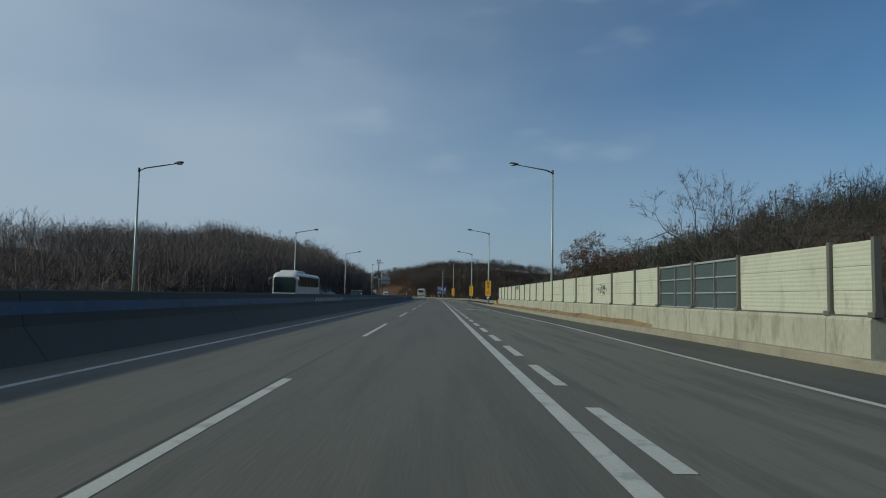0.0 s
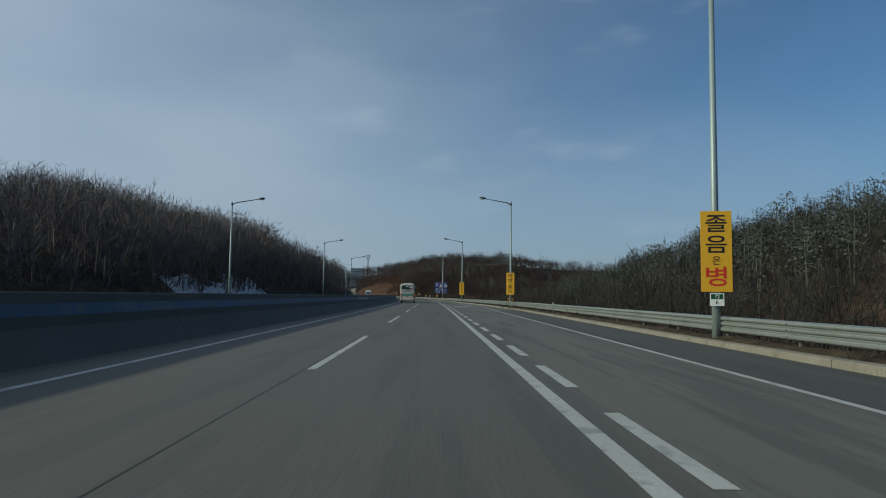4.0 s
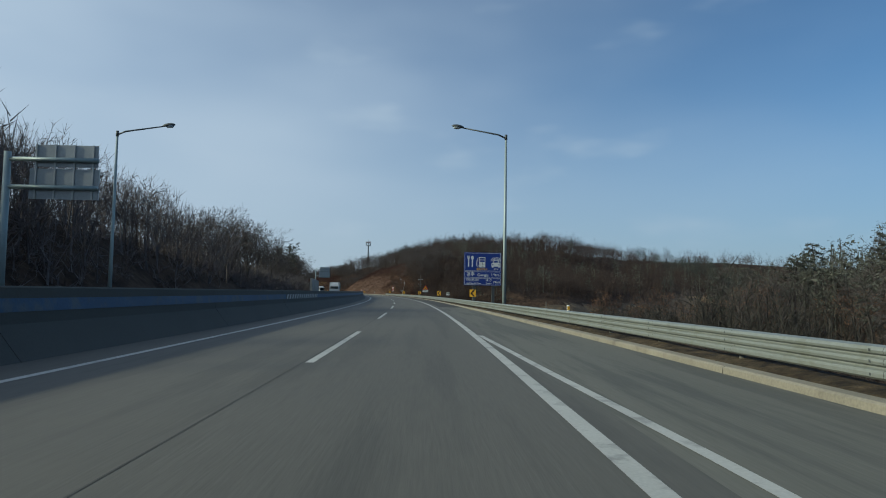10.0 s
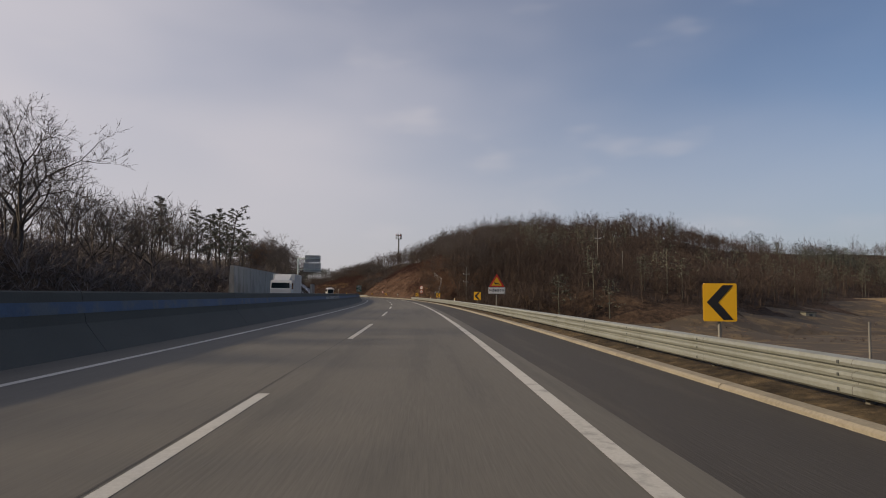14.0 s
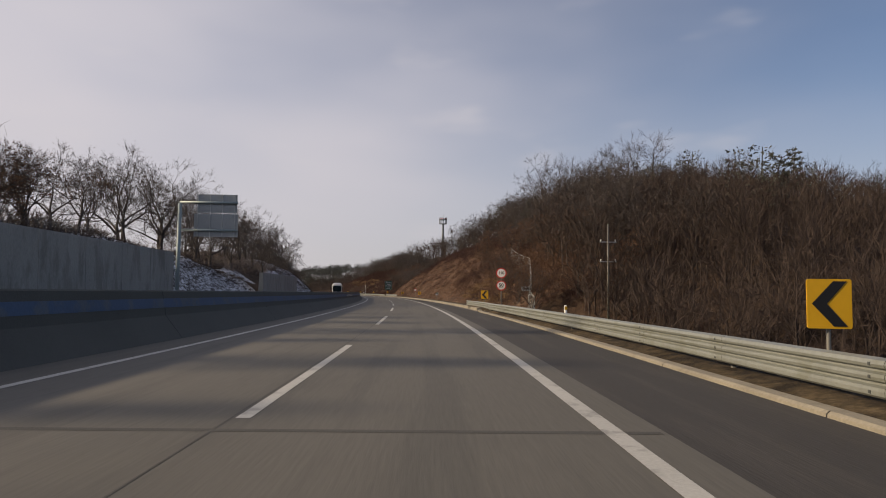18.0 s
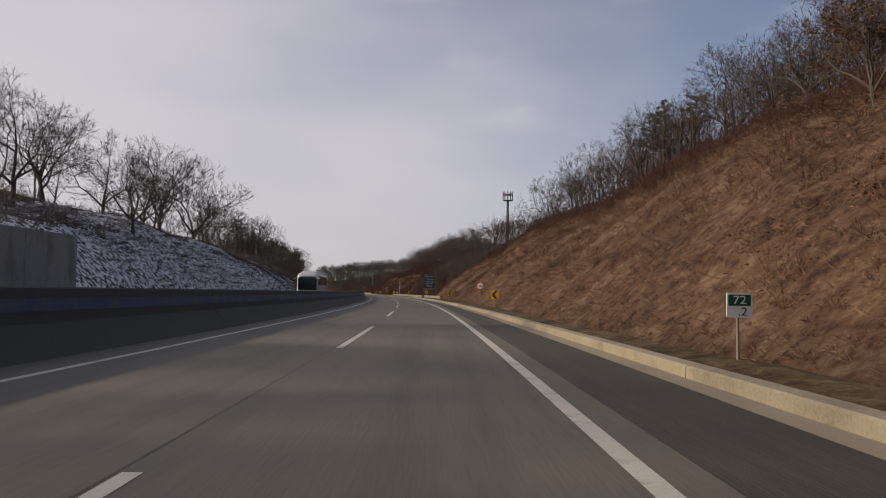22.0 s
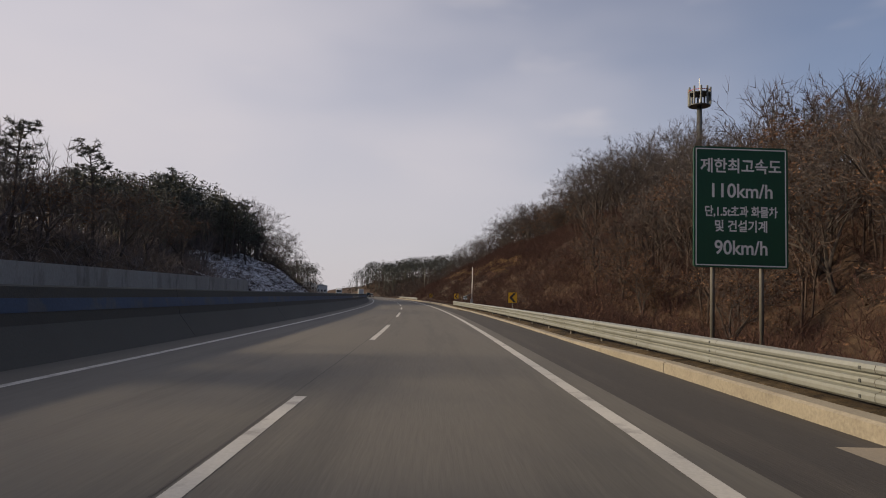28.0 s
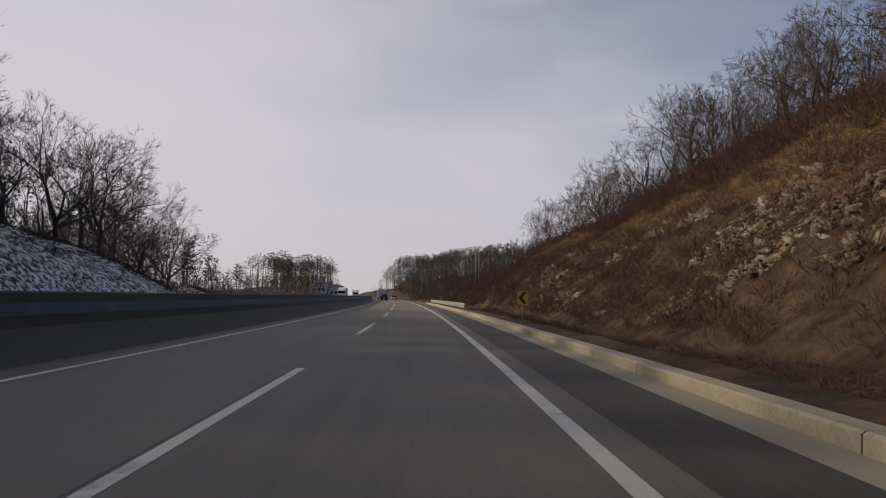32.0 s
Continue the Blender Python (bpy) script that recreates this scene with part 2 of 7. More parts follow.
M = {}
M["pavement"] = mat("pavement_grey", (0.130, 0.122, 0.103), 0.8, 0.16, 1.6, 30, 0.12, second=(0.108, 0.102, 0.087), amount=0.4, coords="road", stretch=(1, 0.05, 1))
M["asphalt"] = mat("asphalt_dark", (0.046, 0.041, 0.036), 0.85, 0.2, 1.4, 40, 0.3, second=(0.060, 0.053, 0.045), amount=0.35, coords="road", stretch=(1, 0.06, 1))
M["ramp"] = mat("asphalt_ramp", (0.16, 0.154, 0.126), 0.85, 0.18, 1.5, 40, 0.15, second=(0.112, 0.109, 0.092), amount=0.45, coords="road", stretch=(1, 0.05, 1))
M["joint"] = mat("joint_filler", (0.080, 0.077, 0.068), 0.85, 0.25, 0.6, 30, 0.2)
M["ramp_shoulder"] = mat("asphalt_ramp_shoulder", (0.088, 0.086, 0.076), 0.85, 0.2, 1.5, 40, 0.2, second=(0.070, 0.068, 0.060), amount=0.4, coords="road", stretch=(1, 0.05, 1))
M["tussock"] = mat("matted_tussocks", (0.22, 0.135, 0.088), 0.95, 0.4, 0.8, 9, 0.0, second=(0.13, 0.07, 0.045), amount=0.5, island=0.45)
M["line"] = mat("line_paint", (0.56, 0.55, 0.50), 0.6, 0.16, 1.2, 25, 0.15, second=(0.36, 0.35, 0.32), amount=0.25)
M["gutter"] = mat("gutter_concrete", (0.27, 0.235, 0.18), 0.85, 0.2, 2, 30, 0.3)
M["kerb"] = mat("kerb_concrete", (0.31, 0.28, 0.215), 0.85, 0.26, 1.1, 25, 0.4, second=(0.27, 0.24, 0.185), amount=0.32)
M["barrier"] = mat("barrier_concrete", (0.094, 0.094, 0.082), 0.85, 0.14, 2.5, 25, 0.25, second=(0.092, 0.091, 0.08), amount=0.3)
M["blue"] = mat("barrier_blue_paint", (0.045, 0.095, 0.185), 0.6, 0.22, 2, 20, 0.1, second=(0.085, 0.115, 0.15), amount=0.4)
M["hatch_white"] = mat("hatch_white_paint", (0.62, 0.62, 0.58), 0.6, 0.15, 1, 20, 0.1)
M["hatch_black"] = mat("hatch_black_paint", (0.025, 0.027, 0.03), 0.6, 0.2, 1, 20, 0.1)
M["wallbase"] = mat("wall_concrete", (0.40, 0.39, 0.31), 0.9, 0.2, 1.0, 20, 0.25, second=(0.29, 0.275, 0.21), amount=0.36, stretch=(1, 1, 0.3))
M["panel"] = mat("noise_panel_cream", (0.55, 0.55, 0.44), 0.6, 0.1, 1.2, 14, 0.08, second=(0.46, 0.45, 0.36), amount=0.24, stretch=(1, 1, 0.4))
M["steel"] = mat("galvanised_steel", (0.33, 0.35, 0.32), 0.5, 0.14, 1.5, 12, 0.05, metal=0.35, second=(0.29, 0.305, 0.26), amount=0.3)
M["pole"] = mat("painted_steel_pole", (0.40, 0.47, 0.46), 0.5, 0.1, 1.5, 12, 0.03, metal=0.3)
M["darksteel"] = mat("dark_steel", (0.10, 0.11, 0.11), 0.55, 0.15, 1, 12, 0.05, metal=0.3)
M["post"] = mat("panel_post_steel", (0.17, 0.165, 0.145), 0.6, 0.15, 1, 12, 0.05, metal=0.3)
M["lens"] = mat("lamp_glass", (0.55, 0.60, 0.60), 0.15, 0.05, 1, 8, 0.0)
M["signyellow"] = mat("sign_yellow", (0.85, 0.47, 0.012), 0.45, 0.05, 1, 10, 0.02)
M["signgreen"] = mat("sign_green", (0.004, 0.085, 0.042), 0.45, 0.08, 1, 10, 0.02)
M["signblue"] = mat("sign_blue", (0.012, 0.045, 0.30), 0.45, 0.08, 1, 10, 0.02)
M["signwhite"] = mat("sign_white", (0.95, 0.95, 0.90), 0.45, 0.05, 1, 10, 0.02)
M["signblack"] = mat("sign_black", (0.012, 0.012, 0.014), 0.45, 0.05, 1, 10, 0.02)
M["signred"] = mat("sign_red", (0.62, 0.03, 0.015), 0.45, 0.05, 1, 10, 0.02)
M["signback"] = mat("sign_back_aluminium", (0.42, 0.44, 0.44), 0.45, 0.1, 1, 10, 0.03, metal=0.5)
M["earth"] = matted("verge_earth", [(0.028, 0.021, 0.013), (0.066, 0.049, 0.029), (0.105, 0.078, 0.045), (0.18, 0.132, 0.075)], 0.4, depth=0.1)
M["litter"] = matted("leaf_litter", [(0.022, 0.015, 0.011), (0.050, 0.033, 0.023), (0.080, 0.050, 0.033), (0.11, 0.075, 0.05)], 1.2)
M["bank"] = matted("dry_grass_bank", [(0.035, 0.022, 0.016), (0.082, 0.046, 0.031), (0.125, 0.071, 0.046), (0.16, 0.102, 0.066), (0.22, 0.155, 0.105)], 0.5)
M["field"] = mat("winter_field", (0.075, 0.055, 0.036), 0.95, 0.3, 9, 4, 0.5, second=(0.15, 0.105, 0.055), amount=0.4)
M["turf"] = mat("straw_turf", (0.24, 0.165, 0.075), 0.95, 0.3, 4, 5, 0.4, second=(0.15, 0.10, 0.05), amount=0.4)
M["snow"] = mat("patchy_snow", (0.060, 0.048, 0.038), 0.9, 0.3, 0.7, 6, 0.7, second=(0.85, 0.87, 0.91), amount=0.60)
M["retain"] = mat("retaining_concrete", (0.40, 0.385, 0.35), 0.9, 0.2, 2.5, 15, 0.3, second=(0.30, 0.285, 0.255), amount=0.4, stretch=(1, 1, 0.35))
M["bark"] = mat("grey_bark", (0.075, 0.062, 0.054), 0.9, 0.2, 1, 10, 0.3, island=0.25)
# Darker copy: the shade of backlit crowns is put into the grey.
M["twig_grey"] = mat("backlit_grey_twigs", (0.100, 0.084, 0.077), 0.9, 0.2, 2, 5, 0.0, island=0.4)
# Lighter copy: haze over the shaded left woods is put into the colour.
M["twig"] = mat("hazed_bare_twigs", (0.18, 0.148, 0.136), 0.9, 0.2, 2, 5, 0.0, island=0.4)
# Brown hue, darkened with the self-shadow of dense woods.
M["twig_brown"] = mat("shaded_brown_twigs", (0.066, 0.045, 0.036), 0.9, 0.25, 3, 5, 0.0, island=0.4)
M["oakleaf"] = mat("dry_oak_leaves", (0.15, 0.078, 0.042), 0.9, 0.25, 2, 5, 0.0, island=0.4)
# Needles lightened: haze over the shaded left pines is put into the colour.
M["needle"] = mat("pine_needles", (0.102, 0.107, 0.083), 0.85, 0.25, 2, 5, 0.0, island=0.4)
# Same needles darkened: the far stand's shade is put into the colour.
M["needle_shade"] = mat("shaded_pine_needles", (0.046, 0.052, 0.044), 0.85, 0.25, 2, 5, 0.0, island=0.4)
M["straw"] = mat("dry_grass", (0.28, 0.165, 0.095), 0.95, 0.25, 3, 5, 0.0, island=0.4)
M["yellow_straw"] = mat("yellow_straw", (0.30, 0.195, 0.085), 0.95, 0.25, 3, 5, 0.0, island=0.4)
# Olive-grey is the wood's own hue; its deep tone is painted shade.
M["twig_olive_shade"] = mat("olive_grey_twigs_shaded", (0.034, 0.031, 0.025), 0.9, 0.25, 3, 5, 0.0, island=0.4)
M["rust"] = mat("rust_brush", (0.074, 0.034, 0.026), 0.95, 0.25, 3, 5, 0.0, island=0.4)
M["rock"] = mat("grey_rock", (0.21, 0.185, 0.16), 0.9, 0.35, 0.8, 7, 0.9, second=(0.12, 0.085, 0.06), amount=0.6, island=0.4)
M["white_paint"] = mat("white_coach_paint", (0.70, 0.71, 0.70), 0.35, 0.06, 1.5, 10, 0.0, coords="Object")
M["bus_white"] = mat("bus_white_dusty", (0.60, 0.58, 0.52), 0.4, 0.1, 1.2, 10, 0.0, coords="Object", second=(0.48, 0.46, 0.40), amount=0.2)
M["bus_green"] = mat("bus_green", (0.012, 0.26, 0.19), 0.38, 0.1, 1.2, 10, 0.0, coords="Object")
M["bus_glass"] = mat("tinted_glass", (0.012, 0.026, 0.032), 0.08, 0.05, 1, 5, 0.0, coords="Object")
M["bus_roof"] = mat("bus_roof_grey", (0.45, 0.47, 0.47), 0.45, 0.1, 1, 8, 0.0, coords="Object")
M["rubber"] = mat("black_rubber", (0.018, 0.018, 0.018), 0.8, 0.2, 1, 12, 0.1, coords="Object")
M["blackplastic"] = mat("black_plastic", (0.02, 0.021, 0.022), 0.5, 0.1, 1, 12, 0.0, coords="Object")
M["rim"] = mat("wheel_rim", (0.40, 0.41, 0.41), 0.4, 0.1, 1, 12, 0.0, metal=0.7, coords="Object")
M["redlens"] = mat("red_lens", (0.35, 0.012, 0.008), 0.2, 0.05, 1, 5, 0.0, coords="Object")
M["amber"] = mat("amber_lens", (0.6, 0.2, 0.01), 0.2, 0.05, 1, 5, 0.0, coords="Object")
M["chrome"] = mat("chrome", (0.7, 0.7, 0.7), 0.2, 0.02, 1, 5, 0.0, metal=1.0, coords="Object")
M["suv"] = mat("suv_dark_paint", (0.03, 0.022, 0.024), 0.3, 0.05, 1, 5, 0.0, coords="Object")
M["silver"] = mat("silver_paint", (0.5, 0.51, 0.5), 0.35, 0.05, 1, 5, 0.0, metal=0.3, coords="Object")
M["solar"] = mat("solar_cells", (0.018, 0.022, 0.05), 0.2, 0.1, 1, 5, 0.0)
M["glasspane"] = mat("dusty_clear_panel", (0.10, 0.13, 0.14), 0.15, 0.15, 1.5, 10, 0.0)

# ---- mesh helpers ----
def mesh_ob(name, verts, faces, material, parent=None, label="", smooth=False):
    me = bpy.data.meshes.new(name)
    me.from_pydata([tuple(map(float, v)) for v in verts], [], faces)
    me.materials.append(material)
    if smooth:
        me.polygons.foreach_set("use_smooth", [True] * len(me.polygons))
    ob = new(name, me)
    if parent:
        ob.parent = parent
    return tagged(ob, label)


def part(name, bm, material, parent=None, label="", smooth=False):
    me = bpy.data.meshes.new(name)
    bm.to_mesh(me)
    bm.free()
    me.materials.append(material)
    if smooth:
        me.polygons.foreach_set("use_smooth", [True] * len(me.polygons))
    ob = new(name, me)
    if parent:
        ob.parent = parent
    return tagged(ob, label)


def box(bm, x0, x1, y0, y1, z0, z1, bevel=0.0):
    made = bmesh.ops.create_cube(bm, size=1.0)["verts"]
    for v in made:
        v.co = Vector((x0 + (v.co.x + 0.5) * (x1 - x0), y0 + (v.co.y + 0.5) * (y1 - y0), z0 + (v.co.z + 0.5) * (z1 - z0)))
    if bevel:
        edges = list({e for v in made for e in v.link_edges})
        bmesh.ops.bevel(bm, geom=edges, offset=bevel, segments=2, affect="EDGES", profile=0.6)
    return bm


def boxed(*dims, bevel=0.0):
    return box(bmesh.new(), *dims, bevel=bevel)


def tube(bm, path, radii, sides=8, cap=True):
    """A tapered tube along a line of points."""
    rings = []
    pts = [Vector(p) for p in path]
    for i, p in enumerate(pts):
        way = (pts[min(i + 1, len(pts) - 1)] - pts[max(i - 1, 0)]).normalized()
        side = way.cross(Vector((0, 0, 1)) if abs(way.z) < 0.95 else Vector((0, 1, 0))).normalized()
        up = side.cross(way)
        r = radii[i] if hasattr(radii, "__len__") else radii
        rings.append([bm.verts.new(p + (side * math.cos(a) + up * math.sin(a)) * r) for a in [2 * math.pi * k / sides for k in range(sides)]])
    for a, b in zip(rings, rings[1:]):
        for k in range(sides):
            bm.faces.new((a[k], a[(k + 1) % sides], b[(k + 1) % sides], b[k]))
    if cap:
        bm.faces.new(rings[0][::-1])
        bm.faces.new(rings[-1])
    return bm


def prism(bm, outline, y0, y1):
    """An outline in x and z, drawn out from y0 to y1."""
    a = [bm.verts.new((x, y0, z)) for x, z in outline]
    b = [bm.verts.new((x, y1, z)) for x, z in outline]
    n = len(outline)
    bm.faces.new(a)
    bm.faces.new(b[::-1])
    for k in range(n):
        bm.faces.new((a[(k + 1) % n], a[k], b[k], b[(k + 1) % n]))
    return bm


def thing(name, m, label, category, group="", kind=""):
    ob = new(name)
    ob.matrix_world = m
    ob.empty_display_size = 0.2
    return tagged(ob, label, category, group, kind)


def at(s, u, z=0.0, turn=0.0):
    """A pose on the road's line: x to the right across it, y ahead along it."""
    p = W(s, u, z)
    return pose(p.x, p.y, p.z, 0, 0, yaw(s) + turn)


def strip(name, stations, section, material, label="", category="", kind="structure", parent=None, closed=False):
    """A band along the road: section(s) gives its (u, z) points at each station."""
    verts, faces, n = [], [], 0
    for s in stations:
        sec = section(s)
        n = len(sec)
        verts += [W(s, u, z) for u, z in sec]
    m = n if closed else n - 1
    for i in range(len(stations) - 1):
        for k in range(m):
            a, b = i * n + k, i * n + (k + 1) % n
            faces.append((a, b, b + n, a + n))
    if closed:
        faces += [tuple(range(n))[::-1], tuple(range((len(stations) - 1) * n, len(stations) * n))]
    ob = mesh_ob(name, verts, faces, material, parent, label)
    lane = ob.data.attributes.new("road", "FLOAT_VECTOR", "POINT")
    lane.data.foreach_set("vector", [c for s in stations for u, z in section(s) for c in (u, s, z)])
    return tagged(ob, label, category, "", kind)


def lettering(text, size, material, parent, name="lettering", at_x=0.0, at_z=0.0, at_y=0.0, align="CENTER", thick=0.0, xscale=1.0, label=""):
    """Built-in font, turned into a mesh that stands upright and faces -y."""
    cu = bpy.data.curves.new(name, "FONT")
    cu.body, cu.size, cu.align_x, cu.align_y = text, size, align, "CENTER"
    cu.offset = thick
    ob = bpy.data.objects.new("tmp", cu)
    scene.collection.objects.link(ob)
    dg = bpy.context.evaluated_depsgraph_get()
    me = bpy.data.meshes.new_from_object(ob.evaluated_get(dg))
    bpy.data.objects.remove(ob)
    me.transform(pose(at_x, at_y, at_z, 90, 0, 0) @ Matrix.Diagonal((xscale, 1, 1, 1)))
    me.materials.clear()
    me.materials.append(material)
    me.name = name
    out = new(name, me)
    out.parent = parent
    return tagged(out, label)

# ---- the lie of the land: banks on both sides of the road ----
def along(s, stations, values):
    return np.interp(s, stations, values)


R_S = (-60, 60, 150, 280, 370, 430, 462, 482, 500, 516, 534, 600, 638, 658, 690, 720, 745, 800, 850, 950, 1100)
R_BASE = (0.3, 0, -2, -3.5, -6, -6.5, -3.5, -0.8, 0.1, 0.12, 0.15, 0.15, 0.0, -0.9, -0.6, -0.1, 0.15, 0.1, 0, -0.5, 0)
R_TOE = (30, 32, 36, 38, 62, 90, 24, 9, 4.4, 4.0, 3.8, 3.4, 4.5, 13, 9.5, 6.5, 5.6, 5.0, 6, 14, 26)
R_GRADE = (0.3, 0.55, 0.68, 0.56, 0.42, 0.15, 0.6, 0.8, 0.9, 0.95, 0.95, 0.95, 0.9, 0.8, 0.9, 0.95, 0.95, 0.9, 0.8, 0.5, 0.35)
R_CREST = (24, 26, 26, 24, 4, 0.8, 8.5, 10.5, 13, 20, 24.5, 25, 24, 11, 15, 23, 24, 22, 16, 12, 14)
L_S = (-60, 60, 100, 150, 220, 283, 330, 370, 430, 475, 505, 540, 564, 600, 640, 668, 700, 725, 745, 770, 790, 806, 850, 1000, 1100)
L_TOE = (-40, -40, -38, -36, -33, -25, -24, -23, -22.5, -21, -21, -21, -20, -20, -20.5, -22, -22, -22, -20.5, -20, -20, -21, -24, -30, -30)
L_GRADE = (0.3, 0.4, 0.6, 0.9, 1.0, 1.0, 0.9, 0.9, 0.9, 1.3, 1.3, 1.2, 1.5, 1.4, 1.3, 1.0, 1.0, 1.1, 1.3, 1.3, 1.2, 0.8, 0.4, 0.3, 0.3)
L_CREST = (1, 1.5, 3, 8, 13, 13, 8, 6, 6, 7, 6, 7, 9.6, 8.9, 8.0, 6, 6, 5.0, 8.0, 11.0, 7, 2.0, 1, 1, 2)


K_S = (-60, 22, 36, 60, 100, 150, 180, 215, 232, 262, 286, 470, 500, 532, 560, 900)
K_U = (6.75, 6.75, 6.35, 6.25, 6.1, 6.5, 5.7, 4.15, 3.7, 3.0, 2.65, 2.5, 2.25, 1.85, 1.72, 1.72)


def wood_edge(u):
    """How far along the road the wooded hill begins, by the distance from the road."""
    return np.interp(u, (14, 40, 60, 75, 110, 130, 200), (452, 449, 450, 459, 483, 497, 545))


def land(s, u):
    """Height of the ground, for arrays of s and u."""
    s, u = np.asarray(s, float), np.asarray(u, float)
    q = s - (wood_edge(u) - 452) * np.clip((s - 330) / 100, 0, 1) * np.clip((700 - s) / 90, 0, 1)
    c = along(q, R_S, R_CREST)
    c = c * (1 - 0.45 * np.clip((u - 28) / 30, 0, 1) * np.clip((560 - s) / 40, 0, 1) * np.clip((s - 430) / 15, 0, 1))
    right = along(q, R_S, R_BASE) * np.clip((u - 3.2) / 5, 0, 1) + c * (1 - np.exp(-np.clip(u - along(q, R_S, R_TOE), 0, None) * along(q, R_S, R_GRADE) / c))
    right = right - 0.9 * np.clip((100 - s) / 8, 0, 1) * np.clip((16 - u) / 6, 0, 1)
    d = along(s, L_S, L_CREST)
    left = -0.1 + d * (1 - np.exp(-np.clip(along(s, L_S, L_TOE) - u, 0, None) * along(s, L_S, L_GRADE) / d))
    edge = along(s, K_S, K_U) + 0.9
    z = np.where(u > edge, right, np.where(u < -19.5, left, -0.35))
    z = z + np.where(u > 20, np.exp(-(((s - 496) / 16) ** 2 + ((u - 163) / 17) ** 2)) * 10.5, 0)
    far = np.exp(-(((s - 1120) / 80) ** 2)) * np.exp(-(((u - 15) / 60) ** 2)) * 9
    return np.where((u > edge) | (u < -19.5), z + far * np.clip((np.abs(u + 8) - 11.5) / 10, 0, 1), z)


def rough(s, u, z):
    """Unevenness that grows away from the pavement."""
    k = np.clip(np.where(u > 0, (u - np.maximum(3.6, along(s, K_S, K_U) + 1.0)) / 4, (-20.5 - u) / 4), 0, 1)
    k = k * np.where((s > 318) & (s < 450) & (u > 8), 0.25, 1.0)
    n = np.sin(s * 0.31 + u * 0.23) * 0.25 + np.sin(s * 0.113 - u * 0.31 + 1.7) * 0.4 + np.sin(s * 0.9 + np.sin(u * 0.7) * 2) * 0.12 + np.sin(u * 1.3 + np.sin(s * 0.6) * 2) * 0.13
    lumps = np.sin(s * 0.083 + u * 0.047) + 0.8 * np.sin(s * 0.051 - u * 0.09 + 2.0) + 0.5 * np.sin(s * 0.19 + u * 0.11)
    k2 = np.clip(np.where(u > 0, (u - 34) / 20, (-36 - u) / 16), 0, 1) * np.where(s < 340, 1.0, 0.5)
    return z + n * k + lumps * k2 * 1.1


def ground_z(s, u):
    return float(rough(np.float64(s), np.float64(u), land(s, u)))


def kerb_u(s):
    """Where the right-hand kerb begins."""
    return float(along(s, K_S, K_U))


_su = np.concatenate([np.arange(-300, -60, 20), np.arange(-60, 900, 3), np.arange(900, 1640, 16)])
_uu = np.concatenate([np.linspace(-420, -120, 11), np.linspace(-110, -44, 14), np.arange(-42, -19.6, 1.3), [-19.4, 3.05], np.arange(3.8, 34, 1.25), np.linspace(35, 80, 16), np.linspace(88, 420, 18)])
_S, _U = np.meshgrid(_su, _uu, indexing="ij")
_Z = rough(_S, _U, land(_S, _U))
_V = WA(_S, _U, _Z).reshape(-1, 3)
nu = len(_uu)
_F = [(i * nu + k, i * nu + k + 1, (i + 1) * nu + k + 1, (i + 1) * nu + k) for i in range(len(_su) - 1) for k in range(nu - 1)]
ground = mesh_ob("ground", _V, _F, M["litter"], smooth=True)
tagged(ground, "wooded banks of leaf litter, dry grass and patchy snow beside the road", "ground", "", "structure")
for key in ("bank", "snow", "field", "earth", "turf"):
    ground.data.materials.append(M[key])


def cover(s, u):
    """Which ground cover lies there."""
    w = math.sin(s * 0.21 + u * 0.4) * 1.6 + math.sin(s * 0.07 - u * 0.9) * 1.3
    if u < -19:
        if (468 < s < 506 and -31 + w < u) or (541 < s < 655 and -33 + w < u) or (716 < s < 812 and -31 + w < u) or (506 < s < 520 and -28 < u < -24):
            return 2
        return 2 if 180 < s < 224 and -38 + w * 0.7 < u < -33.5 + w * 0.4 else 0
    if 480 < s < 655 and 3.6 < u < 27 + w * 1.5:
        return 1
    if 735 < s < 900 and u < 22 + w:
        return 1 if 11 + w * 0.5 < u < 15.5 + w else 0
    if 318 < s < wood_edge(u) - 2 and 9 + w < u < 260:
        return 5 if ((s - 496) / 16) ** 2 + ((u - 163) / 18) ** 2 < 1.3 else 3
    return 4 if u < 5.5 else 0


_ci = []
for i in range(len(_su) - 1):
    for k in range(nu - 1):
        _ci.append(cover((_su[i] + _su[i + 1]) / 2, (_uu[k] + _uu[k + 1]) / 2))
ground.data.polygons.foreach_set("material_index", _ci)

far_ground = mesh_ob("distant_ground", [(-4500, -4500, -6), (4500, -4500, -6), (4500, 4500, -6), (-4500, 4500, -6)], [(0, 1, 2, 3)], M["field"])
tagged(far_ground, "flat brown winter land reaching the horizon", "ground", "", "structure")

# ---- pavements ----
def ramp_edge(s):
    return float(along(s, (-60, 8, 31, 60, 90, 143, 170, 190, 212, 219, 227, 234, 240, 251), (4.2, 4.25, 4.5, 3.95, 3.6, 4.08, 4.45, 3.4, 1.6, 1.3, 1.03, 0.78, 0.5, 0.1)))


ROAD_S = list(np.arange(-60, 1500, 6.0))
strip("road", ROAD_S, lambda s: [(-8.25, 0.0), (-3.6, 0.0), (min(0.5, kerb_u(s)), 0.0)], M["pavement"], "worn grey two-lane carriageway with a seam between the lanes", "road")
strip("shoulder", [s for s in ROAD_S if s >= 287], lambda s: [(0.5, -0.002), (kerb_u(s), -0.002)], M["asphalt"], "dark asphalt hard shoulder", "shoulder")
strip("ramp_lane", [s for s in ROAD_S if s <= 289], lambda s: [(0.5, -0.002), (max(0.51, min(ramp_edge(s), kerb_u(s) - 0.1)), -0.002)], M["ramp"], "pale grey asphalt merging lane", "road")


